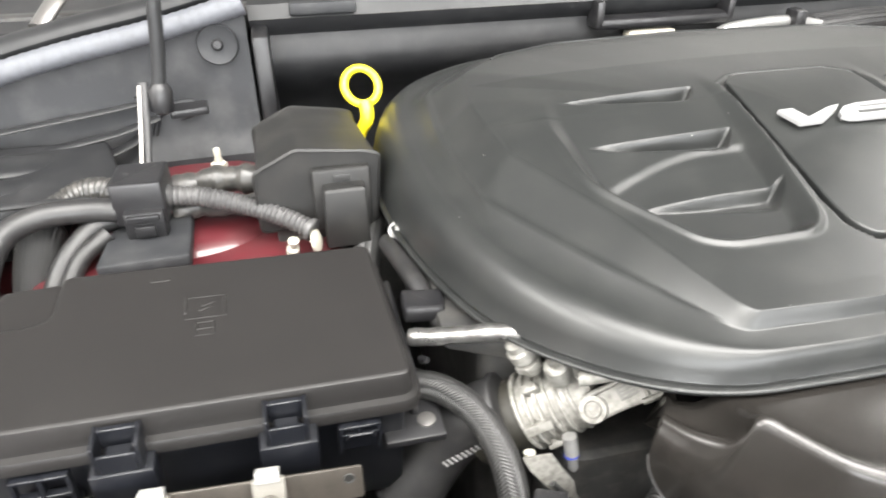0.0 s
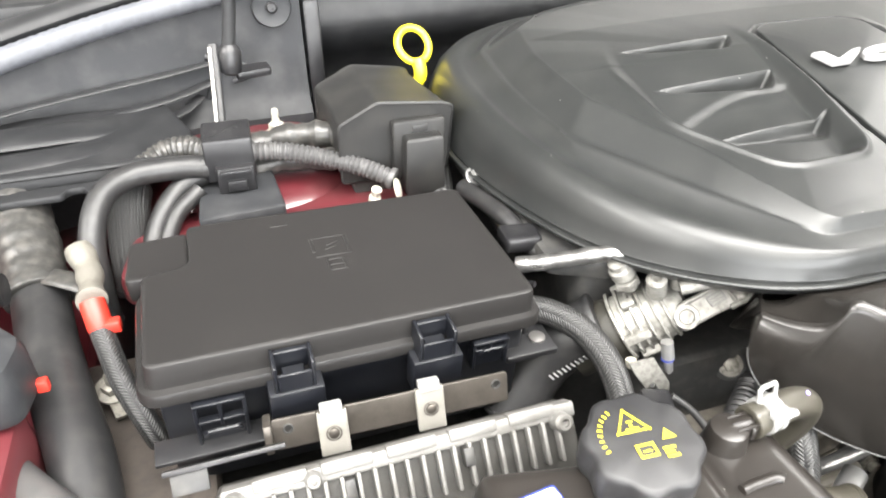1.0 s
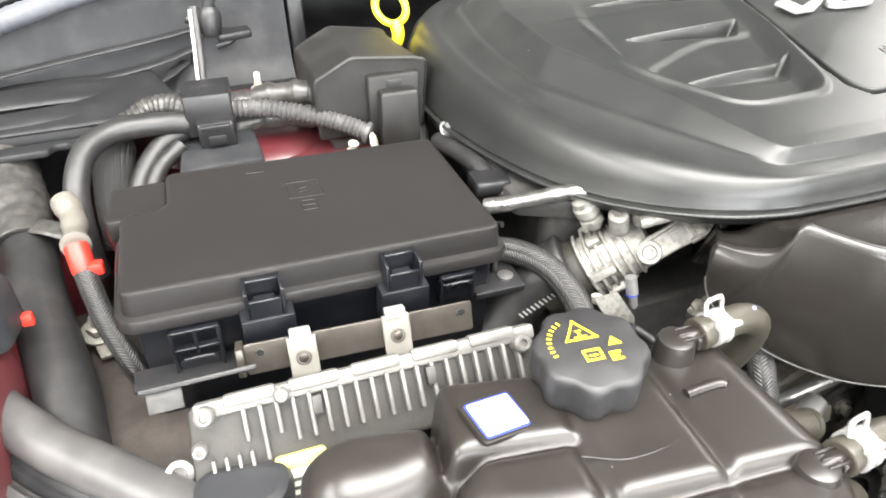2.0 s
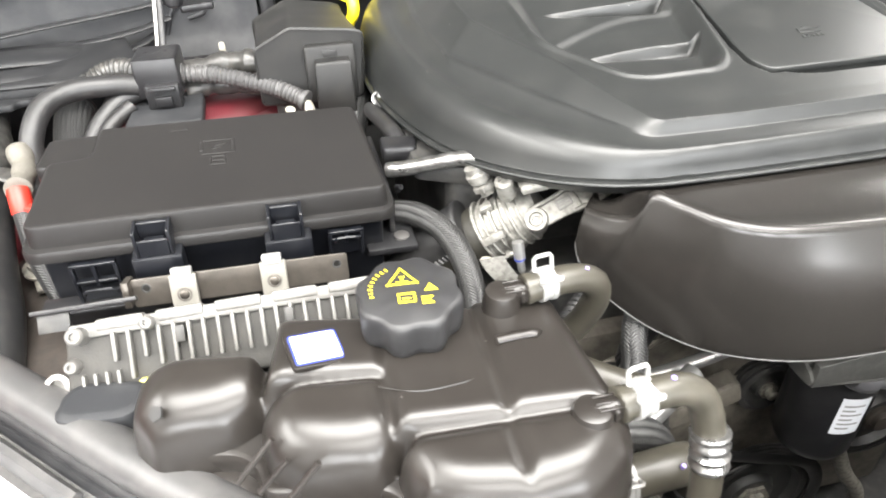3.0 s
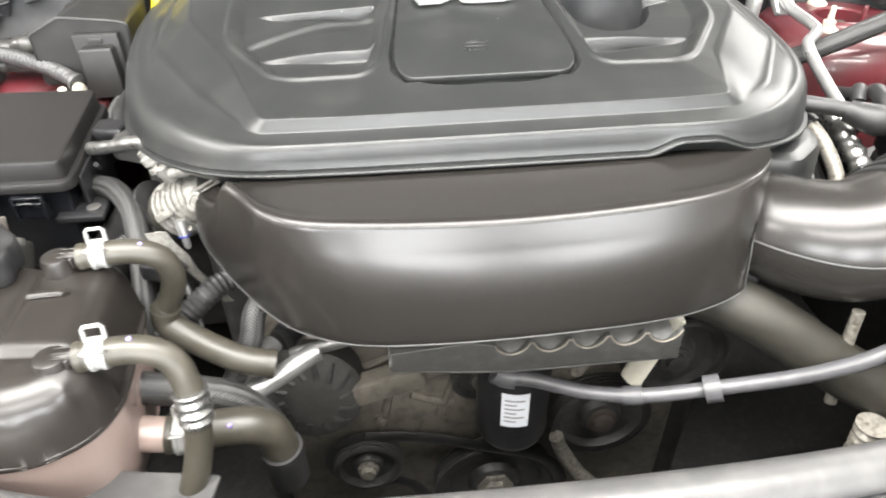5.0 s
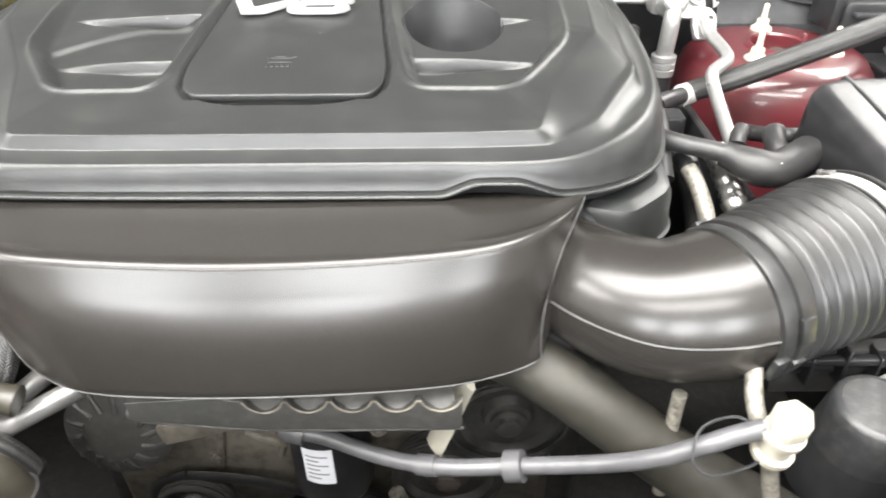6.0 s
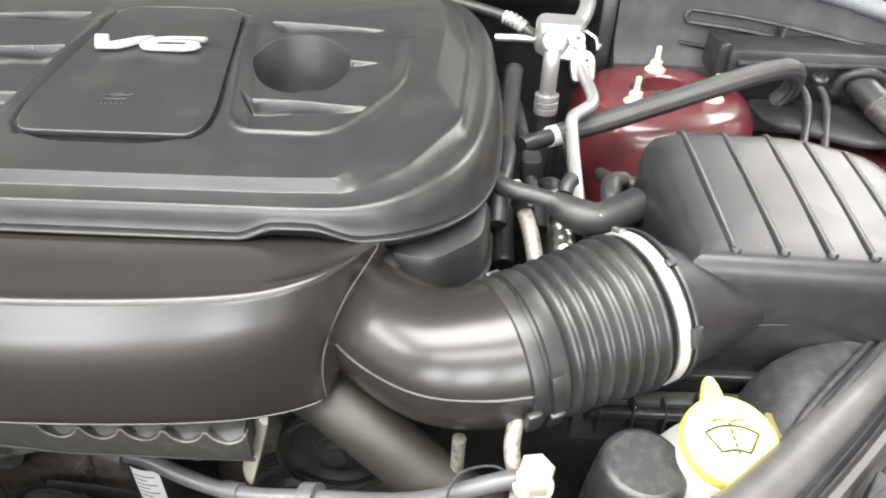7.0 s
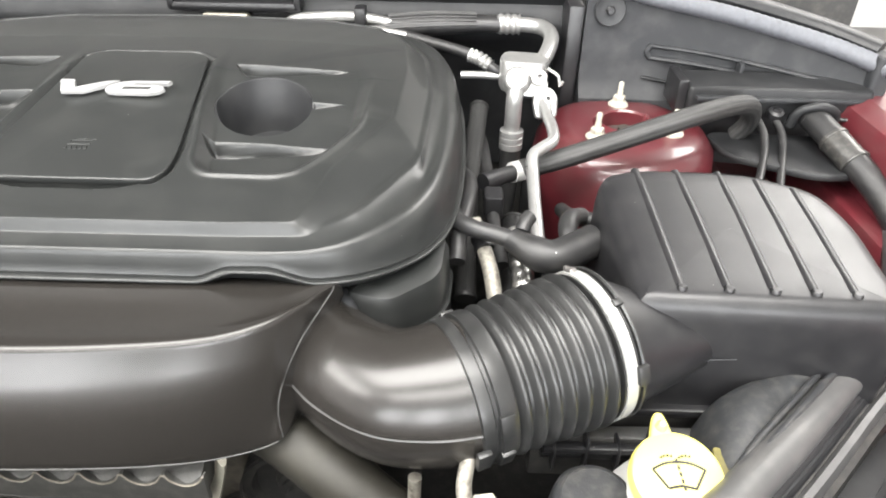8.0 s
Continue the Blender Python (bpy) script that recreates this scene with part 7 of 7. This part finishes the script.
for a in (20, 75, 130, 200, 255, 310):
    part("collar_lug", cube(-0.0045, 0.0045, 0.029, 0.0385, 0.004 + 0.006 * (a % 3), 0.030, bev=0.002, m=tm @ Matrix.Rotation(radians(a), 4, "Z")), THERMO, th)
# flat arm that carries the housing under the cover
ax_, nn_ = Vector((0.84, -0.08, 0.54)).normalized(), Vector((-0.40, -0.62, 0.67))
nn_ = (nn_ - ax_ * nn_.dot(ax_)).normalized()
am = Matrix.Translation((0.236, 0.348, 0.881)) @ Matrix((ax_, nn_.cross(ax_), nn_)).transposed().to_4x4()
arm = part("bridge", soft_block(rounded([(-0.012, -0.011), (0.018, -0.012), (0.036, -0.014), (0.072, -0.016), (0.082, 0.0), (0.075, 0.016), (0.030, 0.012), (-0.010, 0.011)], 0.005), -0.006, 0.0, 0.0025, am), THERMO, th)
part("arm_web", pipe([am @ Vector(p) for p in ((-0.004, 0.012, 0.001), (0.03, 0.0105, 0.0025), (0.074, 0.0150, 0.002))], 0.0024, n=10), THERMO, arm)
part("arm_web", pipe([am @ Vector(p) for p in ((0.036, -0.0130, 0.001), (0.055, -0.0145, 0.002), (0.072, -0.0150, 0.001))], 0.0028, n=10), THERMO, arm)
part("arm_web", pipe([am @ Vector(p) for p in ((0.042, -0.016, 0.0), (0.043, -0.004, 0.0012), (0.041, 0.011, 0.0))], 0.0018, n=8), THERMO, arm)
part("cast_plate", soft_block(rect(0.022, 0.038, -0.005, 0.006, 0.0015), -0.001, 0.0012, 0.0005, am), CAST, arm)
for k in range(3):
    part("print_bar", cube(0.024, 0.036, -0.003 + 0.003 * k, -0.0018 + 0.003 * k, 0.001, 0.0016, bev=0.0002, m=am, seg=1), THERMO, arm)
for x, y in ((0.050, -0.010), (0.058, 0.004), (0.070, -0.008)):
    part("arm_bolt", lathe(am @ Matrix.Translation((x, y, -0.0005)), [(0.0052, 0), (0.0052, 0.0012), (0.0036, 0.0016), (0.0036, 0.0040), (0.0024, 0.0046), (0, 0.0046)], 6), THERMO, arm)
part("ear", lathe(am @ Matrix.Translation((-0.002, 0, 0)), [(0.0120, -0.008), (0.0122, 0.0), (0.0112, 0.0034), (0.0074, 0.0038), (0.0062, 0.0018), (0.0040, 0.0016), (0.0036, -0.003), (0, -0.003)], 32), THERMO, arm)
part("cover_plate", soft_block(rounded([(0.066, -0.020), (0.128, -0.010), (0.136, 0.004), (0.126, 0.016), (0.070, 0.018)], 0.006), -0.012, -0.004, 0.002, am), PANEL, th, "grey plastic plate under the cover")
part("plate_slot", cube(0.100, 0.1035, -0.012, 0.012, -0.0045, -0.0036, bev=0.0004, m=am, seg=1), INK, th)
# upright cap fitting, cross pin and lugs behind the rings
fm = axis((0.185, 0.391, 0.915), (-0.45, 0.15, 0.85))
part("sensor_cap", lathe(fm, [(0.008, -0.022), (0.0085, -0.006), (0.0118, -0.005), (0.0122, 0.004), (0.0100, 0.006), (0.0098, 0.012), (0.006, 0.0145), (0, 0.0148)], 22), THERMO, th)
part("sensor_hex", lathe(fm @ Matrix.Translation((0, 0, -0.016)), [(0.0125, 0), (0.0125, 0.006), (0.010, 0.0075)], 6), THERMO, th)
part("cross_pin", pipe([(0.233 - 0.016, 0.341 + 0.006, 0.925 - 0.006), (0.233, 0.341, 0.925), (0.233 + 0.016, 0.341 - 0.006, 0.925 + 0.006)], 0.0062, n=14), THERMO, th)
for dx, dy, dz, rr in ((-0.030, 0.022, -0.004, 0.0095), (-0.012, 0.016, 0.004, 0.0075), (0.004, 0.018, 0.004, 0.006)):
    part("boss", lathe(axis((0.233 + dx, 0.341 + dy, 0.925 + dz), (-0.3, -0.2, 0.9)), [(rr, -0.02), (rr, 0.0), (rr * 0.8, 0.002), (rr * 0.5, 0.0022), (rr * 0.45, -0.001), (0, -0.001)], 20), THERMO, th)
part("drain_tip", lathe(axis((0.214, 0.338, 0.850), (0.12, -0.25, -1)), [(0.006, -0.012), (0.006, 0.006), (0.0042, 0.008), (0.0040, 0.020), (0.002, 0.023), (0, 0.023)], 16), ALU, th)
part("blue_tip", lathe(axis((0.2145, 0.337, 0.8445), (0.12, -0.25, -1)), [(0.0062, 0), (0.0062, 0.002), (0.005, 0.003)], 16), BLUE, th)
part("green_tip", lathe(axis((0.182, 0.348, 0.842), (0.0, -0.3, -1)), [(0.0052, 0), (0.0052, 0.007), (0.003, 0.009), (0, 0.009)], 16), IVORY, th)
for k in range(7):
    a = radians(200 + 24 * k)
    part("clip_spot", cube(-0.004, 0.004, 0.0310, 0.0330, -0.040 + 0.004 * (k % 3), -0.014 + 0.004 * (k % 3), bev=0.0006, m=tm @ Matrix.Rotation(a, 4, "Z"), seg=1), IVORY if k % 3 == 0 else AMBER, th)
upper_hose = hose("radiator_hose", [(0.176, 0.395, 0.851), (0.158, 0.401, 0.838), (0.134, 0.408, 0.816), (0.110, 0.405, 0.788), (0.08, 0.39, 0.75)], 0.030, HOSEB, "thick black radiator hose with a printed code", "hose", n=28)
for k in range(11):
    p = Vector((0.1562, 0.3708, 0.8376)).lerp(Vector((0.1164, 0.3757, 0.8119)), k / 10)
    nrm = Vector((-0.064, -0.998, -0.018)).lerp(Vector((-0.322, -0.917, 0.236)), k / 10)
    part("print_bar", cube(-0.0032, 0.0032, -0.0009, 0.0009, -0.0003, 0.0004, bev=0, m=axis(p, nrm, (-0.69, 0.06, -0.72))), GINK, upper_hose)
solo("sensor_plug", soft_block(rounded([(0.168, 0.300), (0.195, 0.290), (0.203, 0.312), (0.178, 0.322)], 0.004), 0.812, 0.832, 0.003), BLACK, "black plastic sensor plug", "connector")
hose("sensor_wire", [(0.20, 0.305, 0.83), (0.215, 0.29, 0.82), (0.228, 0.268, 0.80), (0.235, 0.25, 0.78)], 0.0035, INK, "thin black sensor wire", "wire")
hose("rubber_hose", [(0.098, 0.430, 0.862), (0.122, 0.412, 0.866), (0.145, 0.384, 0.861), (0.158, 0.354, 0.846), (0.163, 0.328, 0.82), (0.162, 0.305, 0.78), (0.158, 0.29, 0.73)], 0.0130, SLEEVE, "black braided hose dropping beside the fuse box", n=22)
solo("zip_end", pipe([(0.108, 0.43, 0.886), (0.106, 0.425, 0.894), (0.110, 0.418, 0.897)], 0.003, n=8), BLACK, "cut black cable tie end", "cable tie")
hose("foil_pipe", [(0.100, 0.440, 0.907), (0.118, 0.430, 0.912), (0.145, 0.415, 0.922), (0.170, 0.401, 0.931), (0.185, 0.392, 0.934)], 0.0078, FOIL, "foil-wrapped pipe under the cover", "pipe", step=0.003, shape=lambda s, w: 0.0078 + 0.0003 * math.sin(s * 300) + 0.0003 * math.sin(s * 111))
solo("loom_bracket", soft_block(rounded([(0.098, 0.46), (0.135, 0.455), (0.14, 0.485), (0.10, 0.492)], 0.005), 0.905, 0.922, 0.004), BLACK, "black plastic loom bracket by the engine cover", "bracket")
solo("ignition_cover", soft_block(rounded([(0.125, 0.43), (0.185, 0.40), (0.20, 0.44), (0.15, 0.56), (0.13, 0.55)], 0.01), 0.895, 0.918, 0.006), DEEP, "dark plastic flap under the engine cover", "cover")
hose("wire_loom", [(0.105, 0.60, 0.905), (0.112, 0.55, 0.912), (0.118, 0.51, 0.915), (0.125, 0.48, 0.908), (0.14, 0.44, 0.90)], 0.010, HOSEB, "black taped wire loom behind the fuse box", "wire loom")
hose("wire_loom", [(0.118, 0.70, 0.93), (0.128, 0.64, 0.91), (0.132, 0.58, 0.90), (0.13, 0.52, 0.89)], 0.015, SLEEVE, "black braided loom beside the engine cover", "wire loom")
hose("wire_loom", [(0.116, 0.735, 0.895), (0.102, 0.685, 0.890), (0.088, 0.635, 0.884), (0.078, 0.595, 0.872), (0.07, 0.565, 0.85)], 0.016, SLEEVE, "fat braided loom between relay box and fuse box", "wire loom", n=22)
bolt("loose_bolt", None, (0.118, 0.60, 0.917), (0.2, -0.6, 0.8), 0.007, 0.010, ALU)
tagged(bpy.data.objects["loose_bolt"], "bright bolt head beside the engine cover", "bolt")

deep_bolt = thing("mount_bolt", "dull steel bolt on the dark bracket behind the thermostat", "bolt", (0.322, 0.360, 0.781))
db = axis((0.322, 0.360, 0.781), (-0.4, -0.7, 0.6))
part("washer", lathe(db, [(0.013, 0), (0.013, 0.003), (0.009, 0.004)], 28), GRIMY, deep_bolt)
part("head", lathe(db, [(0.008, 0.003), (0.008, 0.009), (0.006, 0.010), (0, 0.010)], 6), GRIMY, deep_bolt)
part("boss", lathe(db, [(0.019, -0.05), (0.018, -0.002), (0.015, 0.0002), (0, 0.0002)], 28), DEEP, deep_bolt)
tab = thing("cast_tab", "pale bent sheet bracket below the thermostat", "bracket", (0.21, 0.33, 0.80))
bm = bmesh.new()
loft(bm, [[(x, y, z), (x + 0.024 * w, y - 0.002, z + 0.002), (x + 0.024 * w, y + 0.001, z + 0.0005), (x, y + 0.003, z - 0.0015)] for x, y, z, w in ((0.172, 0.336, 0.850, 1.0), (0.178, 0.332, 0.838, 1.05), (0.192, 0.330, 0.818, 1.0), (0.206, 0.330, 0.799, 0.6), (0.226, 0.330, 0.770, 0.45), (0.240, 0.331, 0.745, 0.5))], True, True)
part("plate", bm, THERMO, tab)
part("slot", pipe([(0.197, 0.3285, 0.822), (0.204, 0.3285, 0.812), (0.210, 0.3285, 0.804)], 0.0028, n=8), INK, tab)

# ---- relay box and dipstick ----
relay = thing("relay_box", "black plastic relay cover with a chamfered top", "relay box", (0.04, 0.7, 0.90))
prof = [(-0.024, 0.905), (-0.024, 0.975), (0.020, 0.997), (0.094, 0.989), (0.1075, 0.985), (0.1005, 0.905)]
bm = bmesh.new()
ring = rounded([(x, z) for x, z in prof], 0.005, 4)
rows = []
for y, k in ((0.652, 0.0025), (0.6505, 0.0), (0.655, -0.0005), (0.72, 0.0), (0.785, 0.002), (0.79, 0.005)):
    rows.append([(p.x - 0.12 * (y - 0.652) * (p.x > 0.05), y, p.y - 0.05 * (y - 0.652)) for p in inset(ring, k)])
loft(bm, rows, True, True)
part("shell", bm, MATT, relay)
part("latch_box", soft_block(rect(0.0425, 0.0905, 0.620, 0.655, 0.004), 0.892, 0.962, 0.004, draft=0.002), MATT, relay)
part("latch_rim", soft_block(rounded([(0.034, 0.640), (0.096, 0.640), (0.096, 0.653), (0.034, 0.653)], 0.003), 0.905, 0.977, 0.004), MATT, relay)
part("latch_notch", cube(0.056, 0.074, 0.6385, 0.6415, 0.964, 0.972, bev=0.001), INK, relay)
part("base", cube(-0.01, 0.10, 0.66, 0.78, 0.86, 0.906, bev=0.004), DEEP, relay)

dip = thing("dipstick", "yellow ring-handled engine dipstick", "dipstick", (0.112, 0.815, 0.93))
rm = axis((0.111, 0.817, 1.003), (0.1, -0.75, 0.62))
bm = bmesh.new()
rings = []
for j in range(41):
    a = 2 * math.pi * j / 40
    c = Vector((0.0215 * math.cos(a), 0.0235 * math.sin(a), 0))
    e = Vector((math.cos(a), math.sin(a), 0))
    rings.append([rm @ (c + e * 0.0052 * math.cos(b) + Vector((0, 0, 1)) * 0.0042 * math.sin(b)) for b in [2 * math.pi * i / 10 for i in range(10)]])
loft(bm, rings)
bmesh.ops.remove_doubles(bm, verts=bm.verts, dist=0.0001)
part("ring_handle", bm, YELLOW, dip)
part("stem", pipe([rm @ Vector((0, -0.022, 0)), rm @ Vector((0, -0.034, 0)), rm @ Vector((-0.002, -0.044, -0.004)), (0.1045, 0.795, 0.95), (0.1020, 0.797, 0.92), (0.0995, 0.798, 0.89)], 0.006, n=12, shape=lambda s, w: 0.0088 - 0.0052 * ramp(s / w, 0.1, 1.0)), YELLOW, dip)
part("tube", pipe([(0.0995, 0.798, 0.893), (0.102, 0.795, 0.86), (0.115, 0.775, 0.80)], 0.007, n=12), GRIMY, dip)

# ---- left: prop rod, gas strut, looms and bracket ----
gas = thing("gas_strut", "dark gas strut with a ball end on its stay", "strut", (-0.125, 0.80, 0.95))
part("ball_end", lathe(axis((-0.1245, 0.795, 1.000), (0.10, 0.05, 1)), [(0.006, -0.004), (0.0125, 0.0), (0.0135, 0.006), (0.0135, 0.024), (0.010, 0.030), (0.006, 0.034)], 24), BLACK, gas)
part("rod", pipe([(-0.122, 0.797, 1.03), (-0.108, 0.803, 1.13), (-0.09, 0.845, 1.45), (-0.075, 0.885, 1.66)], 0.0078, n=16, step=0.05), TRAY, gas)
part("stay", pipe([(-0.1525, 0.742, 0.945), (-0.148, 0.770, 0.987), (-0.144, 0.797, 1.030)], 0.0024, n=12, flat=0.5), STEEL, gas, "bright flat metal stay")
part("stay_back", pipe([(-0.148, 0.746, 0.942), (-0.1435, 0.774, 0.986), (-0.140, 0.801, 1.032)], 0.0060, n=12, flat=0.5), BLACK, gas)
part("pin", pipe([(-0.150, 0.803, 1.018), (-0.138, 0.799, 1.013), (-0.124, 0.796, 1.012)], 0.005, n=12), BLACK, gas)
part("hook", soft_block(rounded([(-0.118, 0.80), (-0.075, 0.81), (-0.078, 0.835), (-0.12, 0.83)], 0.004), 0.985, 0.995, 0.002), BLACK, gas)

mount = thing("loom_clamp", "black plastic loom clamp on a grey bracket", "clamp", (-0.14, 0.65, 0.88))
part("block", soft_block(rounded([(-0.170, 0.660), (-0.118, 0.658), (-0.116, 0.712), (-0.168, 0.714)], 0.003), 0.925, 0.974, 0.003), BLACK, mount)
part("front_latch", soft_block(rect(-0.160, -0.120, 0.648, 0.664, 0.003), 0.915, 0.945, 0.002), BLACK, mount)
part("latch_bar", cube(-0.156, -0.124, 0.643, 0.650, 0.938, 0.944, bev=0.001), BLACK, mount)
part("latch_bar", cube(-0.150, -0.130, 0.643, 0.650, 0.920, 0.932, bev=0.001), BLACK, mount)
for hx in (-0.155, -0.132):
    part("hole", lathe(axis((hx, 0.688, 0.9742), (0, 0, 1)), [(0.003, 0), (0.002, 0.0004), (0, 0.0004)], 14), INK, mount)
part("bracket", soft_block(rounded([(-0.185, 0.60), (-0.095, 0.605), (-0.10, 0.70), (-0.18, 0.70)], 0.006), 0.90, 0.916, 0.003), PANEL, mount, "grey stamped bracket")
hose("corrugated_conduit", [(-0.122, 0.684, 0.945), (-0.085, 0.680, 0.942), (-0.04, 0.665, 0.934), (0.0, 0.645, 0.925), (0.03, 0.625, 0.915)], 0.0120, RUBBER, "dusty grey corrugated conduit behind the fuse box", "conduit", n=20, step=0.0014, shape=rings_shape(0.0112, 0.0024, 0.0058))
hose("corrugated_conduit", [(-0.163, 0.690, 0.948), (-0.185, 0.700, 0.952), (-0.21, 0.705, 0.948), (-0.235, 0.70, 0.935)], 0.0135, TAPE, "grey ribbed conduit end on the clamp", "conduit", n=20, step=0.0014, shape=rings_shape(0.0140, 0.0020, 0.0062))
hose("smooth_hose", [(-0.166, 0.672, 0.940), (-0.20, 0.675, 0.942), (-0.245, 0.668, 0.943), (-0.275, 0.645, 0.935), (-0.288, 0.612, 0.91), (-0.290, 0.59, 0.87), (-0.29, 0.58, 0.82)], 0.0128, HOSEB, "smooth black hose arching behind the fuse box", n=22)
hose("smooth_hose", [(-0.168, 0.680, 0.930), (-0.20, 0.67, 0.92), (-0.225, 0.645, 0.90), (-0.24, 0.62, 0.87), (-0.25, 0.60, 0.82)], 0.011, HOSEB, "black hose below the loom clamp", n=18)
hose("smooth_hose", [(-0.18, 0.66, 0.92), (-0.21, 0.64, 0.90), (-0.23, 0.61, 0.86), (-0.235, 0.59, 0.82)], 0.009, HOSEB, "thin black hose below the loom clamp", n=18)
hose("dark_sleeve", [(-0.255, 0.70, 0.91), (-0.258, 0.675, 0.90), (-0.262, 0.65, 0.87), (-0.265, 0.63, 0.82)], 0.022, MESHM, "fat black sleeved loom below the tray", "wire loom", n=22)
hose("taped_loom", [(-0.118, 0.735, 0.925), (-0.08, 0.735, 0.932), (-0.05, 0.73, 0.935), (-0.015, 0.72, 0.935)], 0.017, TAPE, "grey taped wire loom entering the relay box", "wire loom", n=20, step=0.004, shape=lambda s, w: 0.016 + 0.0018 * math.sin(s * 170) + 0.001 * math.sin(s * 410))
hose("taped_loom", [(-0.118, 0.700, 0.915), (-0.08, 0.70, 0.92), (-0.045, 0.695, 0.918), (-0.015, 0.69, 0.918)], 0.013, TAPE, "grey taped wire loom above the painted apron", "wire loom", n=20, step=0.004, shape=lambda s, w: 0.0125 + 0.0014 * math.sin(s * 150 + 1) + 0.0008 * math.sin(s * 370))
solo("white_nozzle", lathe(axis((0.005, 0.625, 0.892), (0.15, -0.3, 1)), [(0.007, 0), (0.007, 0.006), (0.004, 0.008), (0.004, 0.014), (0.006, 0.015), (0.006, 0.018), (0, 0.019)], 20), IVORY, "ivory plastic fitting behind the fuse box", "fitting")
solo("white_nozzle", lathe(axis((0.030, 0.620, 0.905), (0.9, -0.3, 0.2)), [(0.0125, 0), (0.0125, 0.003), (0.009, 0.005), (0, 0.006)], 20), IVORY, "ivory end cap on the conduit", "fitting")
solo("apron_paint", soft_block(rounded([(-0.27, 0.56), (0.06, 0.57), (0.06, 0.70), (-0.25, 0.70)], 0.02), 0.850, 0.885, 0.008), RED, "maroon painted inner apron behind the fuse box", "body panel", kind="structure")

# taped hoses at the far left
hose("taped_hose", [(-0.375, 0.72, 0.915), (-0.365, 0.69, 0.905), (-0.355, 0.64, 0.885), (-0.345, 0.585, 0.865)], 0.030, TAPE, "thick hose wrapped in wrinkled grey tape", "hose", n=26, step=0.004, shape=lambda s, w: 0.0300 + 0.0008 * math.sin(s * 97) + 0.0006 * math.sin(s * 331))
hose("rubber_hose", [(-0.345, 0.590, 0.866), (-0.335, 0.53, 0.85), (-0.318, 0.46, 0.835), (-0.302, 0.40, 0.82), (-0.292, 0.33, 0.80), (-0.285, 0.25, 0.77)], 0.0262, HOSEB, "thick smooth black rubber hose along the fender", n=26)
hose("tape_tail", [(-0.345, 0.60, 0.885), (-0.315, 0.575, 0.89), (-0.29, 0.56, 0.885)], 0.012, TAPE, "loose end of grey tape", "tape", flat=0.35)
hose("taped_cable", [(-0.300, 0.60, 0.905), (-0.292, 0.575, 0.895), (-0.288, 0.545, 0.892), (-0.2845, 0.522, 0.896)], 0.013, CLOTH, "pale taped cable beside the fuse box", "cable", n=20, step=0.004, shape=lambda s, w: 0.0135 - 0.0035 * s / w + 0.0009 * math.sin(s * 210))
hose("braided_cable", [(-0.281, 0.505, 0.882), (-0.276, 0.487, 0.866), (-0.268, 0.462, 0.845), (-0.255, 0.44, 0.815), (-0.245, 0.43, 0.78)], 0.0105, SLEEVE, "black braided cable down the fuse box side", "cable")
clip = thing("red_clip", "bright red plastic sleeve round the cable", "clip", (-0.281, 0.507, 0.884))
cm = axis((-0.2845, 0.521, 0.897), (0.006, -0.026, -0.024))
part("sleeve", lathe(cm, [(0.009, 0), (0.0108, 0.0005), (0.0112, 0.003), (0.0112, 0.027), (0.0105, 0.0285), (0.009, 0.029)], 28), ORANGE, clip)
part("tab", soft_block(rect(-0.276, -0.262, 0.494, 0.505, 0.002), 0.876, 0.888, 0.002), ORANGE, clip)
ground_stud = thing("ground_stud", "steel nut and washer on a body stud", "nut", (-0.288, 0.495, 0.80))
gm = axis((-0.286, 0.492, 0.812), (0.1, -0.3, 1))
part("washer", lathe(gm, [(0.016, 0), (0.016, 0.003), (0.011, 0.004)], 28), GRIMY, ground_stud)
part("nut", lathe(gm, [(0.010, 0.003), (0.010, 0.013), (0.007, 0.014), (0, 0.014)], 6), GRIMY, ground_stud)
part("stud", lathe(gm, [(0.005, 0.013), (0.005, 0.026), (0.003, 0.029), (0, 0.029)], 14), GRIMY, ground_stud)
part("lug", soft_block(rect(-0.008, 0.008, -0.03, 0.01, 0.003), -0.006, 0.0, 0.001, gm), GRIMY, ground_stud)
solo("apron_floor", soft_block(rounded([(-0.33, 0.25), (-0.20, 0.25), (-0.20, 0.56), (-0.33, 0.56)], 0.02), 0.76, 0.792, 0.008), AMBER, "grimy brown apron floor beside the fuse box", "body panel", kind="structure")
grey_box = thing("battery_lid", "grey moulded corner cover above the painted fender", "cover", (-0.40, 0.40, 0.85))
part("cover", soft_block(rounded([(-0.55, 0.36), (-0.325, 0.40), (-0.318, 0.445), (-0.345, 0.475), (-0.55, 0.49)], 0.014), 0.875, 0.932, 0.012), PANEL, grey_box)
part("red_latch", cube(-0.322, -0.312, 0.430, 0.438, 0.880, 0.892, bev=0.002), ORANGE, grey_box)
part("side", soft_block(rect(-0.50, -0.335, 0.27, 0.44, 0.02), 0.72, 0.874, 0.012), RED, grey_box, "maroon painted fender corner")
hose("black_fitting", [(-0.40, 0.535, 0.915), (-0.375, 0.533, 0.918), (-0.350, 0.532, 0.918)], 0.014, BLACK, "black rubber fitting by the fender", "fitting")
solo("grey_bumper", soft_block(rounded([(-0.205, 0.212), (-0.135, 0.205), (-0.125, 0.245), (-0.195, 0.258)], 0.025), 0.77, 0.856, 0.008), PANEL, "rounded grey bracket beside the control module", "bracket")
